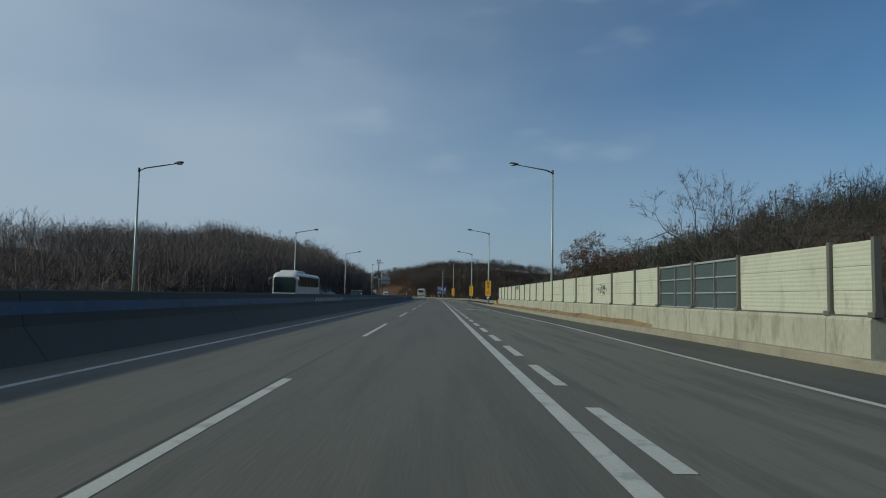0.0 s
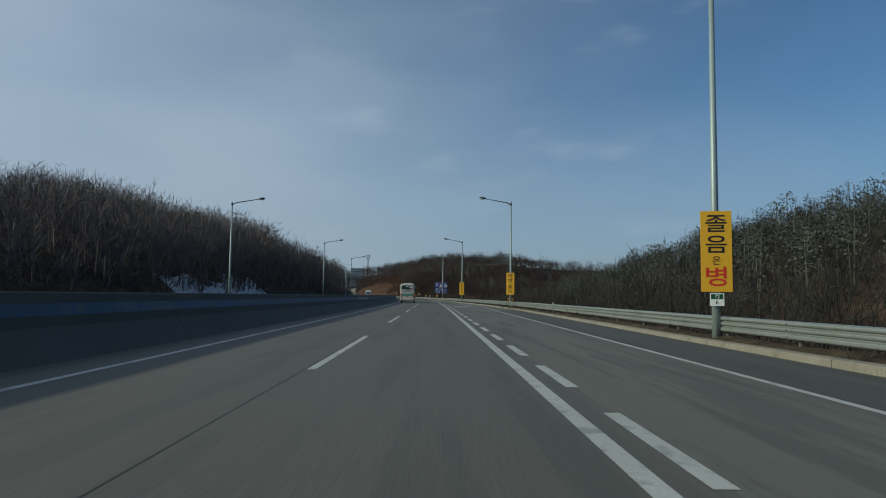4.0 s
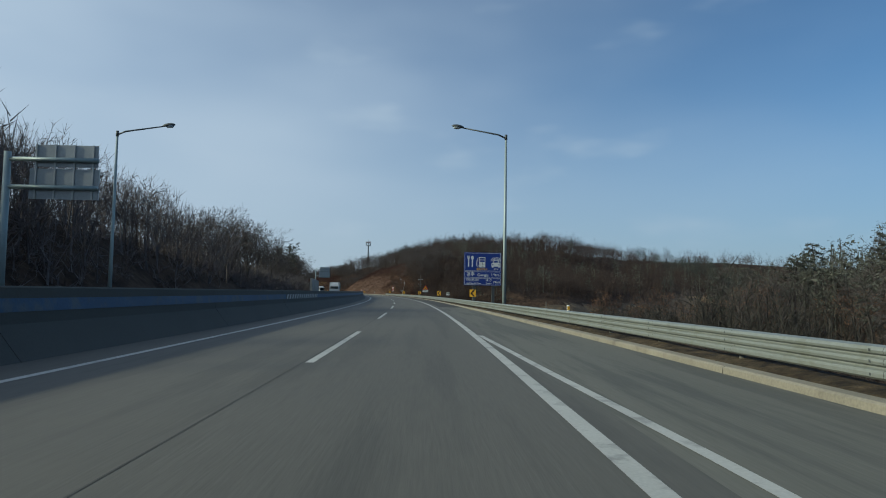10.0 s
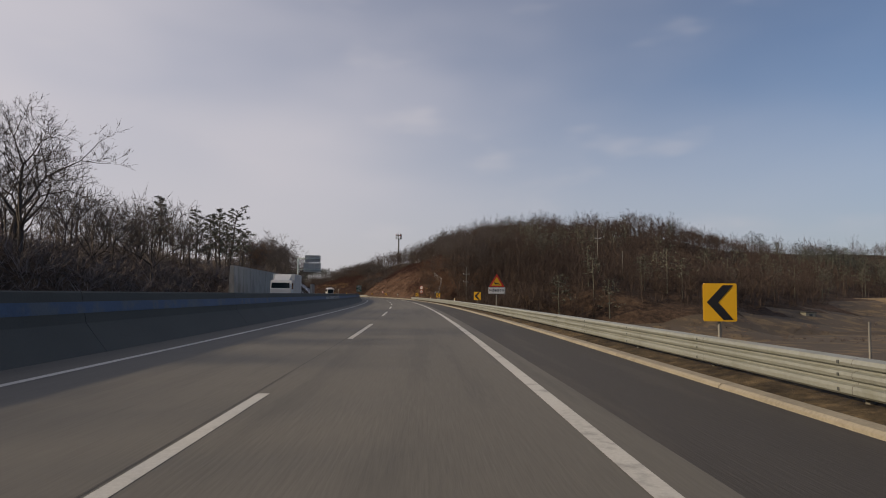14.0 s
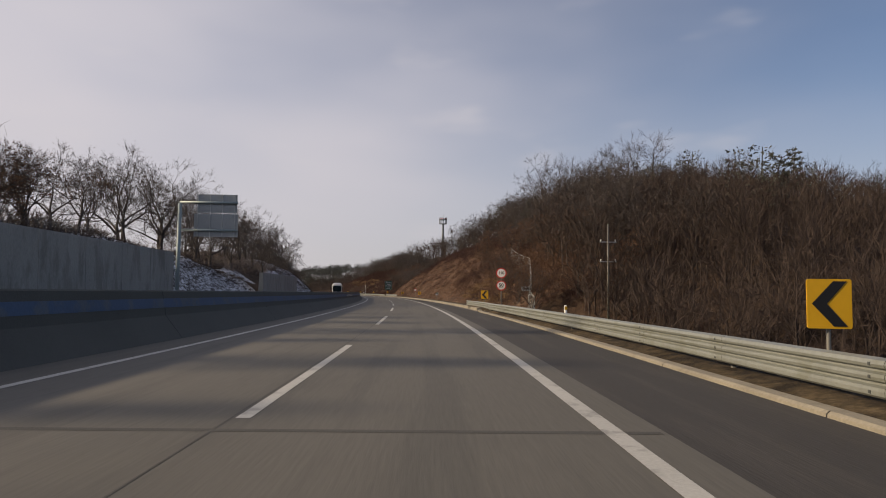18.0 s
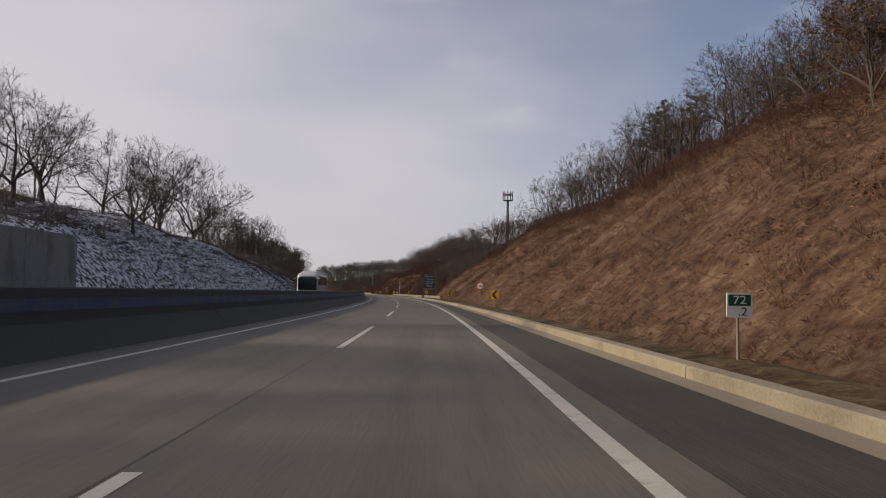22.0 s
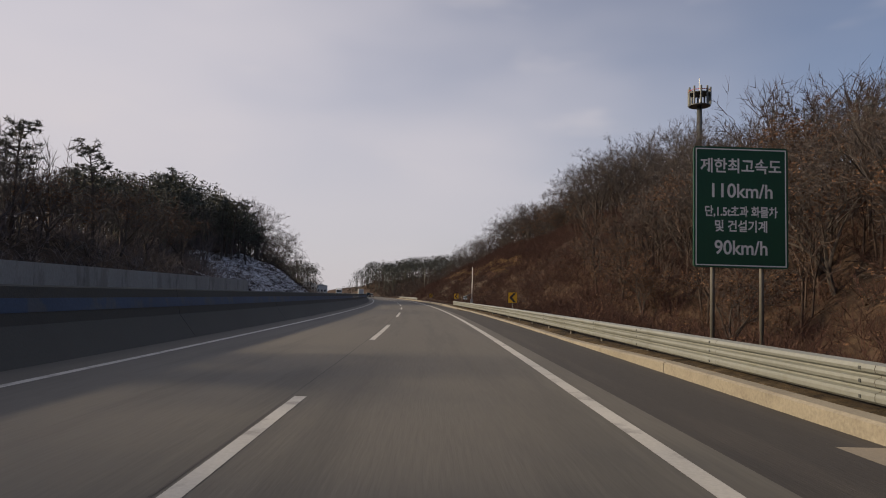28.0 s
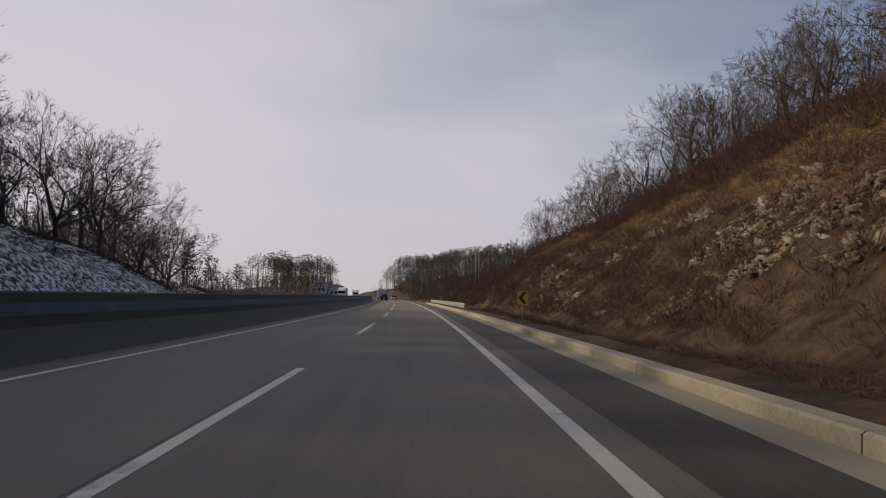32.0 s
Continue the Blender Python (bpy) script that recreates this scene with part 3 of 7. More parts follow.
def ramp_side(s):
    return [(max(0.51, min(ramp_edge(s), kerb_u(s) - 0.1)), -0.002), (kerb_u(s), -0.002)]


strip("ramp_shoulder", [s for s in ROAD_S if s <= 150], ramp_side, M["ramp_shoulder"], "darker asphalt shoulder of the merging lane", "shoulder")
strip("ramp_shoulder", [s for s in ROAD_S if 150 <= s <= 289], ramp_side, M["ramp"], "pale asphalt shoulder where the merging lane ends", "shoulder")
strip("opposite_road", ROAD_S, lambda s: [(-19.8 if s > 240 else -25.0, -0.01), (-9.9, -0.01)], M["pavement"], "grey carriageway for oncoming traffic beyond the median", "road")

# ---- lines ----
ZL = 0.004


def line_strip(name, stations, u0, width, label, parent=None):
    mid = u0 if callable(u0) else (lambda s: u0)
    return strip(name, stations, lambda s: [(mid(s) - width / 2, ZL), (mid(s) + width / 2, ZL)], M["line"], label, "" if parent else "road marking", "" if parent else "structure", parent)


line_strip("edge_line", ROAD_S, 0.0, 0.20, "white solid edge line, slightly worn")
line_strip("edge_line", ROAD_S, lambda s: float(along(s, (0, 100, 300, 500, 740), (-6.98, -7.05, -7.2, -7.28, -7.4))), 0.15, "white solid line beside the median")
line_strip("edge_line", ROAD_S, -12.0, 0.15, "white solid line of the opposite carriageway")


line_strip("ramp_edge_line", list(np.arange(-60, 252, 3.0)), ramp_edge, 0.15, "white solid line along the merging lane")
lane_line = thing("lane_line", Matrix(), "row of white dashes between the two lanes", "road marking", "", "structure")
for k in range(-4, 60):
    s1 = 10.15 + 20 * k
    line_strip("dash", list(np.linspace(s1 - 9.5, s1, 4)), -3.6, 0.15, "", lane_line)
merge_line = thing("merge_line", Matrix(), "row of short worn white dashes beside the edge line", "road marking", "", "structure")
for k in range(-6, 45):
    s1 = float(np.interp(k, (-6, 0, 14, 28, 42, 44), (-22.0, 7.95, 76.5, 147.05, 217.1, 227.1)))
    if s1 < 226:
        line_strip("dash", [s1 - 2.95, s1 - 1.5, s1], 0.47, 0.19, "", merge_line)
seam = strip("lane_seam", ROAD_S, lambda s: [(-3.73, 0.003), (-3.708, 0.003)], M["joint"], "thin dark seam in the pavement between the lanes", "seam")
for s in (77, 121, 204, 287, 391, 420, 470, 553, 640):
    strip("joint", [s, s + 0.12], lambda q: [(-8.0, 0.0025), (-4.0, 0.0025), (0.45, 0.0025)], M["joint"], "dark cross joint in the carriageway", "seam")


# hollow lane-merge arrowheads painted on the merging lane
ring = [(171.25, 0.98), (171.4, 3.28), (165.1, 2.25), (165.3, 1.84), (170.7, 1.42), (170.75, 2.86), (166.95, 2.2), (167.1, 2.06)]
tagged(mesh_ob("merge_arrow", [W(a, b, ZL) for a, b in ring], [(0, 1, 5, 4), (1, 2, 6, 5), (2, 3, 7, 6), (3, 0, 4, 7)], M["line"]), "white hollow arrowhead painted on the merging lane", "road marking", "", "structure")
head = [(68.8, 0.95), (66.65, 2.85), (66.4, 2.45), (66.2, 1.75), (66.6, 2.75), (64.3, 3.62), (63.95, 3.2)]
tagged(mesh_ob("merge_arrow", [W(a, b, ZL) for a, b in head], [(0, 3, 2, 1), (4, 2, 6, 5)], M["line"]), "worn white arrow with a thin head on the merging lane", "road marking", "", "structure")

# ---- kerbs on the right ----
def kerb_section(s):
    u = kerb_u(s)
    h = float(along(s, (-60, 90, 110, 280, 300, 462.5, 464, 654, 662, 718, 732, 900), (0.22, 0.22, 0.12, 0.12, 0.06, 0.06, 0.20, 0.20, 0.07, 0.07, 0.20, 0.20)))
    g = float(along(s, (460, 464, 500, 530, 900), (0.02, 0.28, 0.36, 0.5, 0.55)))
    return u, h, g


def blocks(name, s0, s1, length, section, material, label, category, parent_label):
    """A run of separate cast pieces end to end."""
    owner = thing(name, Matrix(), parent_label, category, "", "structure")
    s = s0
    while s < s1:
        e = min(s + length, s1)
        strip("block", list(np.linspace(s + 0.012, e - 0.012, 5)), section, material, label, "", "", owner, closed=True)
        s = e
    return owner


def kerb_profile(s):
    u, h, g = kerb_section(s)
    w = float(along(s, (200, 270, 462.5, 464, 640, 656, 718, 732), (0.36, 0.27, 0.27, 0.36, 0.36, 0.27, 0.27, 0.36)))
    return [(u + g, -0.2), (u + g + 0.01, h - 0.03), (u + g + 0.05, h), (u + g + w, h), (u + g + w + 0.02, -0.2)]


blocks("kerb", -60, 286, 6.0, kerb_profile, M["kerb"], "", "kerb", "pale concrete kerb with joints beside the merging lane")
blocks("kerb", 286, 463, 5.0, kerb_profile, M["kerb"], "", "kerb", "low pale yellowish concrete kerb along the shoulder")
blocks("kerb", 464, 468.6, 4.6, kerb_profile, M["kerb"], "", "kerb", "tall pale kerb that ends at a drain gap")
blocks("kerb", 470.6, 486, 5.1, kerb_profile, M["kerb"], "", "kerb", "tall pale kerb beyond the drain gap")
strip("kerb_gap", [462, 464, 466, 468, 469, 470, 471], lambda s: [(kerb_u(s) + kerb_section(s)[2], 0.004), (kerb_u(s) + kerb_section(s)[2] + 0.25, 0.02), (kerb_u(s) + kerb_section(s)[2] + 0.55, 0.09)], M["gutter"], "worn concrete apron in the gap of the kerb", "gutter")
for cs, cu, ca in ((469.0, 0.22, 20), (469.5, 0.12, -35), (470.2, 0.26, 50)):
    chip = thing("kerb_fragment", at(cs, kerb_u(cs) + kerb_section(cs)[2] + cu, 0.01, ca), "broken piece of pale kerb concrete lying in the gap", "rubble", "kerb fragments")
    part("stone", prism(bmesh.new(), [(-0.22, 0), (0.20, 0), (0.12, 0.09), (-0.10, 0.14)], -0.1, 0.12), M["kerb"], chip)
blocks("kerb", 486, 860, 6.0, kerb_profile, M["kerb"], "", "kerb", "raised pale concrete kerb along the foot of the bank")
def gutter_section(s):
    return [(kerb_u(s), -0.001), (kerb_u(s) + kerb_section(s)[2] + 0.02, 0.0)]


strip("gutter", [s for s in ROAD_S if 456 < s <= 648], gutter_section, M["gutter"], "tan concrete gutter between shoulder and kerb", "gutter")
strip("shoulder_edge", [s for s in ROAD_S if 648 <= s <= 706], gutter_section, M["asphalt"], "dark asphalt edge of the hard shoulder", "shoulder")
strip("gutter", [s for s in ROAD_S if 706 <= s < 900], gutter_section, M["gutter"], "tan concrete gutter between shoulder and kerb", "gutter")


def verge_end(s):
    return max(4.9, kerb_u(s) + 2.2) if s < 492 or 640 < s < 735 else kerb_u(s) + 2.15


def verge_section(s):
    return [(kerb_u(s) + kerb_section(s)[2] + 0.3, 0.02), (kerb_u(s) + kerb_section(s)[2] + 0.42, kerb_section(s)[1] - 0.02), (kerb_u(s) + kerb_section(s)[2] + 1.0, kerb_section(s)[1] + 0.07 + 0.03 * math.sin(s)), (verge_end(s), ground_z(s, verge_end(s)) - 0.05)]


strip("verge", [s for s in np.arange(96, 736, 3.0)], verge_section, M["earth"], "strip of dry earth and dead grass behind the kerb", "verge")
strip("verge", [s for s in np.arange(732, 900, 3.0)], verge_section, M["litter"], "strip of dark leaf litter behind the kerb", "verge")

strip("verge", [s for s in np.arange(26, 98, 3.0)], lambda s: [(kerb_u(s) + 0.30, 0.16), (kerb_u(s) + 0.38, 0.235 + 0.02 * math.sin(s)), (7.04, 0.42 + 0.04 * math.sin(s * 0.7))], M["turf"], "narrow strip of dry earth and grass before the noise wall", "verge")

# ---- median barrier: separate cast lengths with a blue band and hatched markers ----
def barrier_profile(s):
    return [(-9.75, -0.2), (-9.55, 0.25), (-9.28, 0.6), (-9.16, 1.24), (-9.13, 1.27), (-8.87, 1.27), (-8.84, 1.24), (-8.72, 0.6), (-8.45, 0.25), (-8.25, 0.0), (-8.25, -0.2)]


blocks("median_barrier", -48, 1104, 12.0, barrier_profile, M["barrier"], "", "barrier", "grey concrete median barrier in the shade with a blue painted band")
HATCH = [(40.5 + 112.1 * k, 52.5 + 112.1 * k) for k in range(8)]


def face_u(z, lift):
    return -8.84 + (1.24 - z) / 0.64 * 0.12 + lift


band_stops = [-60] + [v for pair in HATCH for v in pair] + [1100]
for a, b in zip(band_stops[::2], band_stops[1::2]):
    strip("blue_band", list(np.linspace(a, b, max(3, int((b - a) / 3)))), lambda s: [(face_u(0.81, 0.008), 0.81), (face_u(1.05, 0.008), 1.05)], M["blue"], "faded blue painted band along the barrier", "painted band")
for a, b in HATCH:
    owner = thing("hatched_marker", Matrix(), "black and white slanted hatching on the barrier", "painted band", "hatched barrier markers", "structure")
    strip("black_ground", list(np.linspace(a, b, 4)), lambda s: [(face_u(0.80, 0.008), 0.80), (face_u(1.06, 0.008), 1.06)], M["hatch_black"], "", "", "", owner)
    n = 15
    for k in range(n):
        s0 = a + (b - a) * k / n + 0.1
        v = [W(s0, face_u(0.81, 0.013), 0.81), W(s0 + 0.3, face_u(0.81, 0.013), 0.81), W(s0 + 0.85, face_u(1.05, 0.013), 1.05), W(s0 + 0.55, face_u(1.05, 0.013), 1.05)]
        mesh_ob("white_stripe", v, [(0, 1, 2, 3)], M["hatch_white"], owner)

# ---- guardrails: corrugated beams on round posts ----
def guardrail(s0, s1, u_of, z_of, label, step=4.0):
    rail = thing("guardrail", Matrix(), label, "guardrail", "", "structure")
    s = s0
    while s < s1 - 0.5:
        e = min(s + step, s1)
        st = [s + 0.004, (s + e) / 2, e - 0.004]
        prof = [(0.02, 0.0), (-0.05, 0.012), (-0.085, 0.04), (-0.088, 0.09), (-0.08, 0.128), (-0.015, 0.150), (-0.01, 0.178), (-0.075, 0.202), (-0.088, 0.24), (-0.080, 0.278), (-0.015, 0.300), (-0.01, 0.328), (-0.075, 0.350), (-0.088, 0.385), (-0.07, 0.432), (0.03, 0.456)]
        n = len(prof)
        verts = [W(q, u_of(q) + o, z_of(q) - 0.035 + k) for q in st for o, k in prof]
        faces = [(i * n + k, i * n + k + 1, (i + 1) * n + k + 1, (i + 1) * n + k) for i in range(2) for k in range(n - 1)]
        mesh_ob("beam", verts, faces, M["steel"], rail)
        u, z = u_of(s), z_of(s)
        ob = part("post", tube(bmesh.new(), [(0, 0, -0.35), (0, 0, z + 0.38)], 0.06, 8), M["post"], rail)
        ob.matrix_world = at(s, u + 0.13)
        for dz in (0.055, 0.225, 0.37):
            bolt = part("bolt", boxed(-0.012, 0.012, -0.018, 0.018, -0.018, 0.018), M["darksteel"], rail)
            bolt.matrix_world = at(s + 0.25, u - 0.083, z + dz - 0.02)
        s = e
    return rail


def rail_u(s):
    return kerb_u(s) + kerb_section(s)[2] + float(along(s, (90, 150, 286, 470, 640, 740), (1.0, 0.75, 0.72, 0.75, 0.62, 0.62)))


guardrail(93, 478, rail_u, lambda s: float(along(s, (93, 160, 230, 300), (0.36, 0.34, 0.30, 0.20))), "galvanised guardrail of three ridges along the embankment")
guardrail(614, 641, lambda s: 3.3 + (641 - s) * 0.02, lambda s: 0.30, "galvanised guardrail that begins above the bank's foot")
guardrail(641, 723.4, rail_u, lambda s: 0.27, "galvanised guardrail before a wooded hollow")
guardrail(800, 860, lambda s: 3.2, lambda s: 0.30, "pale galvanised guardrail further along the curve")

# striped end block where the rail meets the noise wall
end = thing("rail_end_marker", at(92.6, 6.9, 0), "black and yellow striped end cushion of the guardrail", "end marker")
part("drum", tube(bmesh.new(), [(0, 0, 0.12), (0, 0, 0.74)], [0.27, 0.27], 14), M["signyellow"], end, smooth=False)
for k in range(4):
    a0 = -2.6 + k * 0.75
    bm = bmesh.new()
    va = [bm.verts.new((0.288 * math.cos(a), 0.288 * math.sin(a), z)) for a, z in ((a0, 0.14), (a0 + 0.4, 0.14), (a0 + 0.95, 0.72), (a0 + 0.55, 0.72))]
    bm.faces.new(va)
    part("stripe", bm, M["signblack"], end)

# ---- noise wall ----
WALL_U = 7.2
wall = thing("noise_wall", Matrix(), "cream noise wall of ribbed panels on a stained concrete base", "noise wall", "", "structure")
POSTS = [12.9, 14.4, 18.8, 22.2, 25.6, 28.7, 32.5, 36.7, 40.9, 45.1, 49.4] + [53.63 + 3.89 * k for k in range(11)]
for a, b in zip(POSTS, POSTS[1:]):
    strip("base", [a + 0.01, b - 0.01], lambda s: [(WALL_U - 0.18, -0.2), (WALL_U - 0.16, 0.95), (WALL_U - 0.12, 1.02), (WALL_U + 0.2, 1.02), (WALL_U + 0.2, -0.2)], M["wallbase"], "", "", "", wall, closed=True)
    clear = 18.0 < a + 1.5 < 25.0
    if clear:
        for z0 in (1.08, 1.56, 2.04):
            for k in range(2):
                c0, c1 = a + 0.12 + k * 1.62, a + 1.62 + k * 1.62
                strip("clear_pane", [c0, c1], lambda s: [(WALL_U + 0.02, z0), (WALL_U + 0.02, z0 + 0.44)], M["glasspane"], "dark transparent pane", "", "", wall)
                strip("pane_frame", [c0 - 0.03, c1 + 0.03], lambda s: [(WALL_U - 0.03, z0 - 0.04), (WALL_U - 0.03, z0), (WALL_U + 0.05, z0), (WALL_U + 0.05, z0 - 0.04)], M["silver"], "", "", "", wall, closed=True)
            for k in range(3):
                q = a + 0.08 + k * 1.62
                strip("mullion", [q - 0.03, q + 0.03], lambda s: [(WALL_U - 0.04, 1.04), (WALL_U - 0.04, 2.52), (WALL_U + 0.05, 2.52), (WALL_U + 0.05, 1.04)], M["silver"], "", "", "", wall, closed=True)
        strip("pane_frame", [a, b], lambda s: [(WALL_U - 0.03, 2.48), (WALL_U - 0.03, 2.54), (WALL_U + 0.05, 2.54), (WALL_U + 0.05, 2.48)], M["silver"], "", "", "", wall, closed=True)
    else:
        for k in range(3):
            z0 = 1.05 + k * 0.5
            ribs = [(WALL_U - 0.02 - 0.006 * (j % 2), z0 + 0.004 + 0.492 * j / 10) for j in range(11)]
            sec = [(WALL_U + 0.08, z0 + 0.004)] + ribs + [(WALL_U + 0.08, z0 + 0.496)]
            strip("panel", [a + 0.08, b - 0.08], lambda s: sec, M["panel"], "", "", "", wall, closed=True)
    strip("coping", [a + 0.02, b - 0.02], lambda s: [(WALL_U - 0.12, 1.022), (WALL_U - 0.12, 1.046), (WALL_U + 0.12, 1.046), (WALL_U + 0.12, 1.022)], M["post"], "", "", "", wall, closed=True)
for s in POSTS:
    bm = box(bmesh.new(), -0.07, 0.07, -0.05, 0.05, 1.0, 2.60)
    box(bm, -0.13, 0.05, -0.11, 0.11, 1.02, 1.12)
    ob = part("post", bm, M["post"], wall)
    ob.matrix_world = at(s, WALL_U - 0.02)

_vr = random.Random(9)


def dead_vine(s, z, reach, drop, stems, label):
    """A tangle of dead stems on the face of a panel."""
    v = thing("dead_vine", Matrix(), label, "vine", "dead vines")
    for _ in range(stems):
        p = Vector((s + _vr.uniform(-reach, reach), WALL_U - 0.06, z + _vr.uniform(-drop, 0.3 * drop)))
        pts = [p]
        for _ in range(4):
            p = p + Vector((_vr.uniform(-0.3, 0.3), 0, _vr.uniform(-0.18, 0.13)))
            pts.append(p)
        part("stem", tube(bmesh.new(), [W(q.x, q.y, q.z) for q in pts], 0.009, 4, False), M["darksteel"], v)
    return v


dead_vine(34.6, 2.0, 0.9, 0.3, 14, "dead dark vine clinging to a cream wall panel")
dead_vine(71.0, 2.5, 1.8, 0.25, 22, "dead vine hanging over the top of a wall panel")
dead_vine(94.3, 1.9, 0.4, 0.4, 8, "wisp of dead vine at the wall's end")

# ---- street lamps ----
def street_lamp(arm):
    lamp = thing("street_lamp", Matrix(), "tall tapered steel street lamp with a long upswept arm", "street lamp", "street lamps")
    part("base_plate", boxed(-0.22, 0.22, -0.22, 0.22, -0.6, 0.06), M["wallbase"], lamp)
    part("pole", tube(bmesh.new(), [(0, 0, 0), (0, 0, 4), (0, 0, 11.75)], [0.13, 0.11, 0.07], 12), M["pole"], lamp, smooth=True)
    part("collar", tube(bmesh.new(), [(0, 0, 11.45), (0, 0, 11.8)], [0.09, 0.09], 10), M["darksteel"], lamp, smooth=True)
    part("arm", tube(bmesh.new(), [(0, 0, 11.55), (0.5 * arm, 0, 11.78), (2.9 * arm, 0, 12.18)], [0.06, 0.055, 0.04], 8), M["darksteel"], lamp, smooth=True)
    bm = bmesh.new()
    bmesh.ops.create_uvsphere(bm, u_segments=14, v_segments=8, radius=0.5)
    for v in bm.verts:
        v.co = Vector((v.co.x * 0.85, v.co.y * 0.36, v.co.z * (0.30 if v.co.z > 0 else 0.12)))
    bmesh.ops.rotate(bm, verts=bm.verts, cent=(0, 0, 0), matrix=Matrix.Rotation(-0.14 * arm, 3, "Y"))
    bmesh.ops.translate(bm, verts=bm.verts, vec=(3.2 * arm, 0, 12.24))
    head = part("lamp_head", bm, M["darksteel"], lamp, smooth=True)
    bm = bmesh.new()
    bmesh.ops.create_uvsphere(bm, u_segments=12, v_segments=6, radius=0.5)
    for v in bm.verts:
        v.co = Vector((v.co.x * 0.55, v.co.y * 0.30, v.co.z * 0.22))
    bmesh.ops.translate(bm, verts=bm.verts, vec=(3.25 * arm, 0, 12.19))
    part("lens", bm, M["lens"], head, "pale glass lens", smooth=True)
    return lamp


lamp_r = street_lamp(-1)
lamp_l = street_lamp(1)
lamp_r.matrix_world = at(54.3, 7.95, 0)
lamp_l.matrix_world = at(53.6, -25.7, -0.6)
for s, u in ((109.1, 6.95), (163.2, 7.1), (217.5, 4.72), (272.0, 3.95), (0.0, 8.0)):
    if s:
        copy_thing(lamp_r, at(s, u, 0))
for s, u in ((107.6, -24.4), (162.0, -23.6), (216.8, -21.7), (271.5, -21.0)):
    copy_thing(lamp_l, at(s, u, -0.6))

# ---- signs ----
def disc(bm, r, y0, y1, x=0.0, z=0.0, sides=28):
    return prism(bm, [(x + r * math.cos(2 * math.pi * k / sides), z + r * math.sin(2 * math.pi * k / sides)) for k in range(sides)], y0, y1)


def plate(x0, x1, z0, z1, y0, y1, r=0.05):
    pts = []
    for cx, cz, a0 in ((x1 - r, z1 - r, 0), (x0 + r, z1 - r, 90), (x0 + r, z0 + r, 180), (x1 - r, z0 + r, 270)):
        pts += [(cx + r * math.cos(radians(a0 + a)), cz + r * math.sin(radians(a0 + a))) for a in (0, 30, 60, 90)]
    return prism(bmesh.new(), pts, y0, y1)


def post(sign, x, z1, r=0.045, material=None, y=0.06, z0=-1.2):
    return part("post", tube(bmesh.new(), [(x, y, z0), (x, y, z1)], r, 10), material or M["post"], sign, smooth=True)


def ring_lines(sign, x0, x1, z0, z1, w, y, material, r=0.06):
    """A thin painted frame on a board, as four bars."""
    for a in ((x0, x1, z0, z0 + w), (x0, x1, z1 - w, z1), (x0, x0 + w, z0 + w, z1 - w), (x1 - w, x1, z0 + w, z1 - w)):
        part("border_line", boxed(a[0], a[1], y - 0.003, y, a[2], a[3]), material, sign)


def banner(s, u, words, label):
    """A tall yellow board strapped to a lamp post: rows of (text, size, colour)."""
    b = thing("lamp_post_banner", at(s, u, 0, -14), label, "sign", "yellow lamp-post boards")
    part("board", boxed(-0.44, 0.44, -0.19, -0.16, 1.5, 3.92, bevel=0.006), M["signyellow"], b)
    for z in (1.75, 3.65):
        part("strap", tube(bmesh.new(), [(0, 0, z), (0, 0, z + 0.08)], 0.17, 12), M["signback"], b)
    n = sum(w[1] for w in words)
    z = 3.82
    for text, size, colour in words:
        h = 2.25 * size / n
        lettering(text, h * 0.92, M[colour], b, "character", 0.0, z - h / 2, -0.196, thick=0.006 * size, xscale=0.95 if size < 0.6 else 1.25)
        z -= h
    return b


banner(109.1, 6.95, [("졸", 1, "signblack"), ("음", 1, "signblack"), ("은", 0.5, "signblack"), ("병", 1.1, "signred")], "tall yellow safety board with black and red Korean lettering")
banner(163.2, 7.1, [("예", 1, "signblack"), ("방", 1, "signblack"), ("은", 0.42, "signblack"), ("휴", 1, "signblack"), ("식", 1, "signblack")], "tall yellow safety board with black Korean lettering on a lamp post")
banner(217.5, 4.72, [(c, 1, "signblack") for c in "졸리면휴게소"], "tall yellow rest-area board with six Korean characters on a lamp post")

km = thing("kilometre_plate", at(109.1, 6.95, 0, -14), "small green and white kilometre plate under a yellow board", "sign")
part("plate", boxed(-0.2, 0.2, -0.19, -0.17, 1.08, 1.46), M["signwhite"], km)
part("green_field", boxed(-0.17, 0.17, -0.194, -0.19, 1.28, 1.43), M["signgreen"], km)
lettering("72", 0.15, M["signwhite"], km, "number", 0, 1.355, -0.197)
lettering("6", 0.17, M["signblack"], km, "number", 0, 1.18, -0.194)


def chevron(s, u, z=1.2, w=0.56, h=0.66):
    c = thing("chevron_sign", at(s, u, 0, -10), "yellow curve sign with a black chevron on a thin post", "sign", "curve chevrons")
    part("board", plate(-w / 2, w / 2, z - h / 2, z + h / 2, -0.02, 0.0, 0.03), M["signyellow"], c)
    part("arrow", prism(bmesh.new(), [(-0.22, z), (0.05, z + 0.30), (0.22, z + 0.30), (-0.03, z), (0.22, z - 0.30), (0.05, z - 0.30)], -0.026, -0.021), M["signblack"], c)
    post(c, 0, z + 0.2, 0.03, y=0.035)
    return c


cv = chevron(333.0, 3.58)
for s, u in ((422.6, 3.6), (376, 3.6), (466.0, 3.6), (508, 3.7), (553.6, 3.6), (597.3, 3.7), (641, 3.75), (685.0, 3.75), (728.5, 3.65), (771.5, 3.65), (289.55, 3.63)):
    if s != 508:
        copy_thing(cv, at(s, u, 0.1 if s > 640 or s < 300 else 0.0, -10))

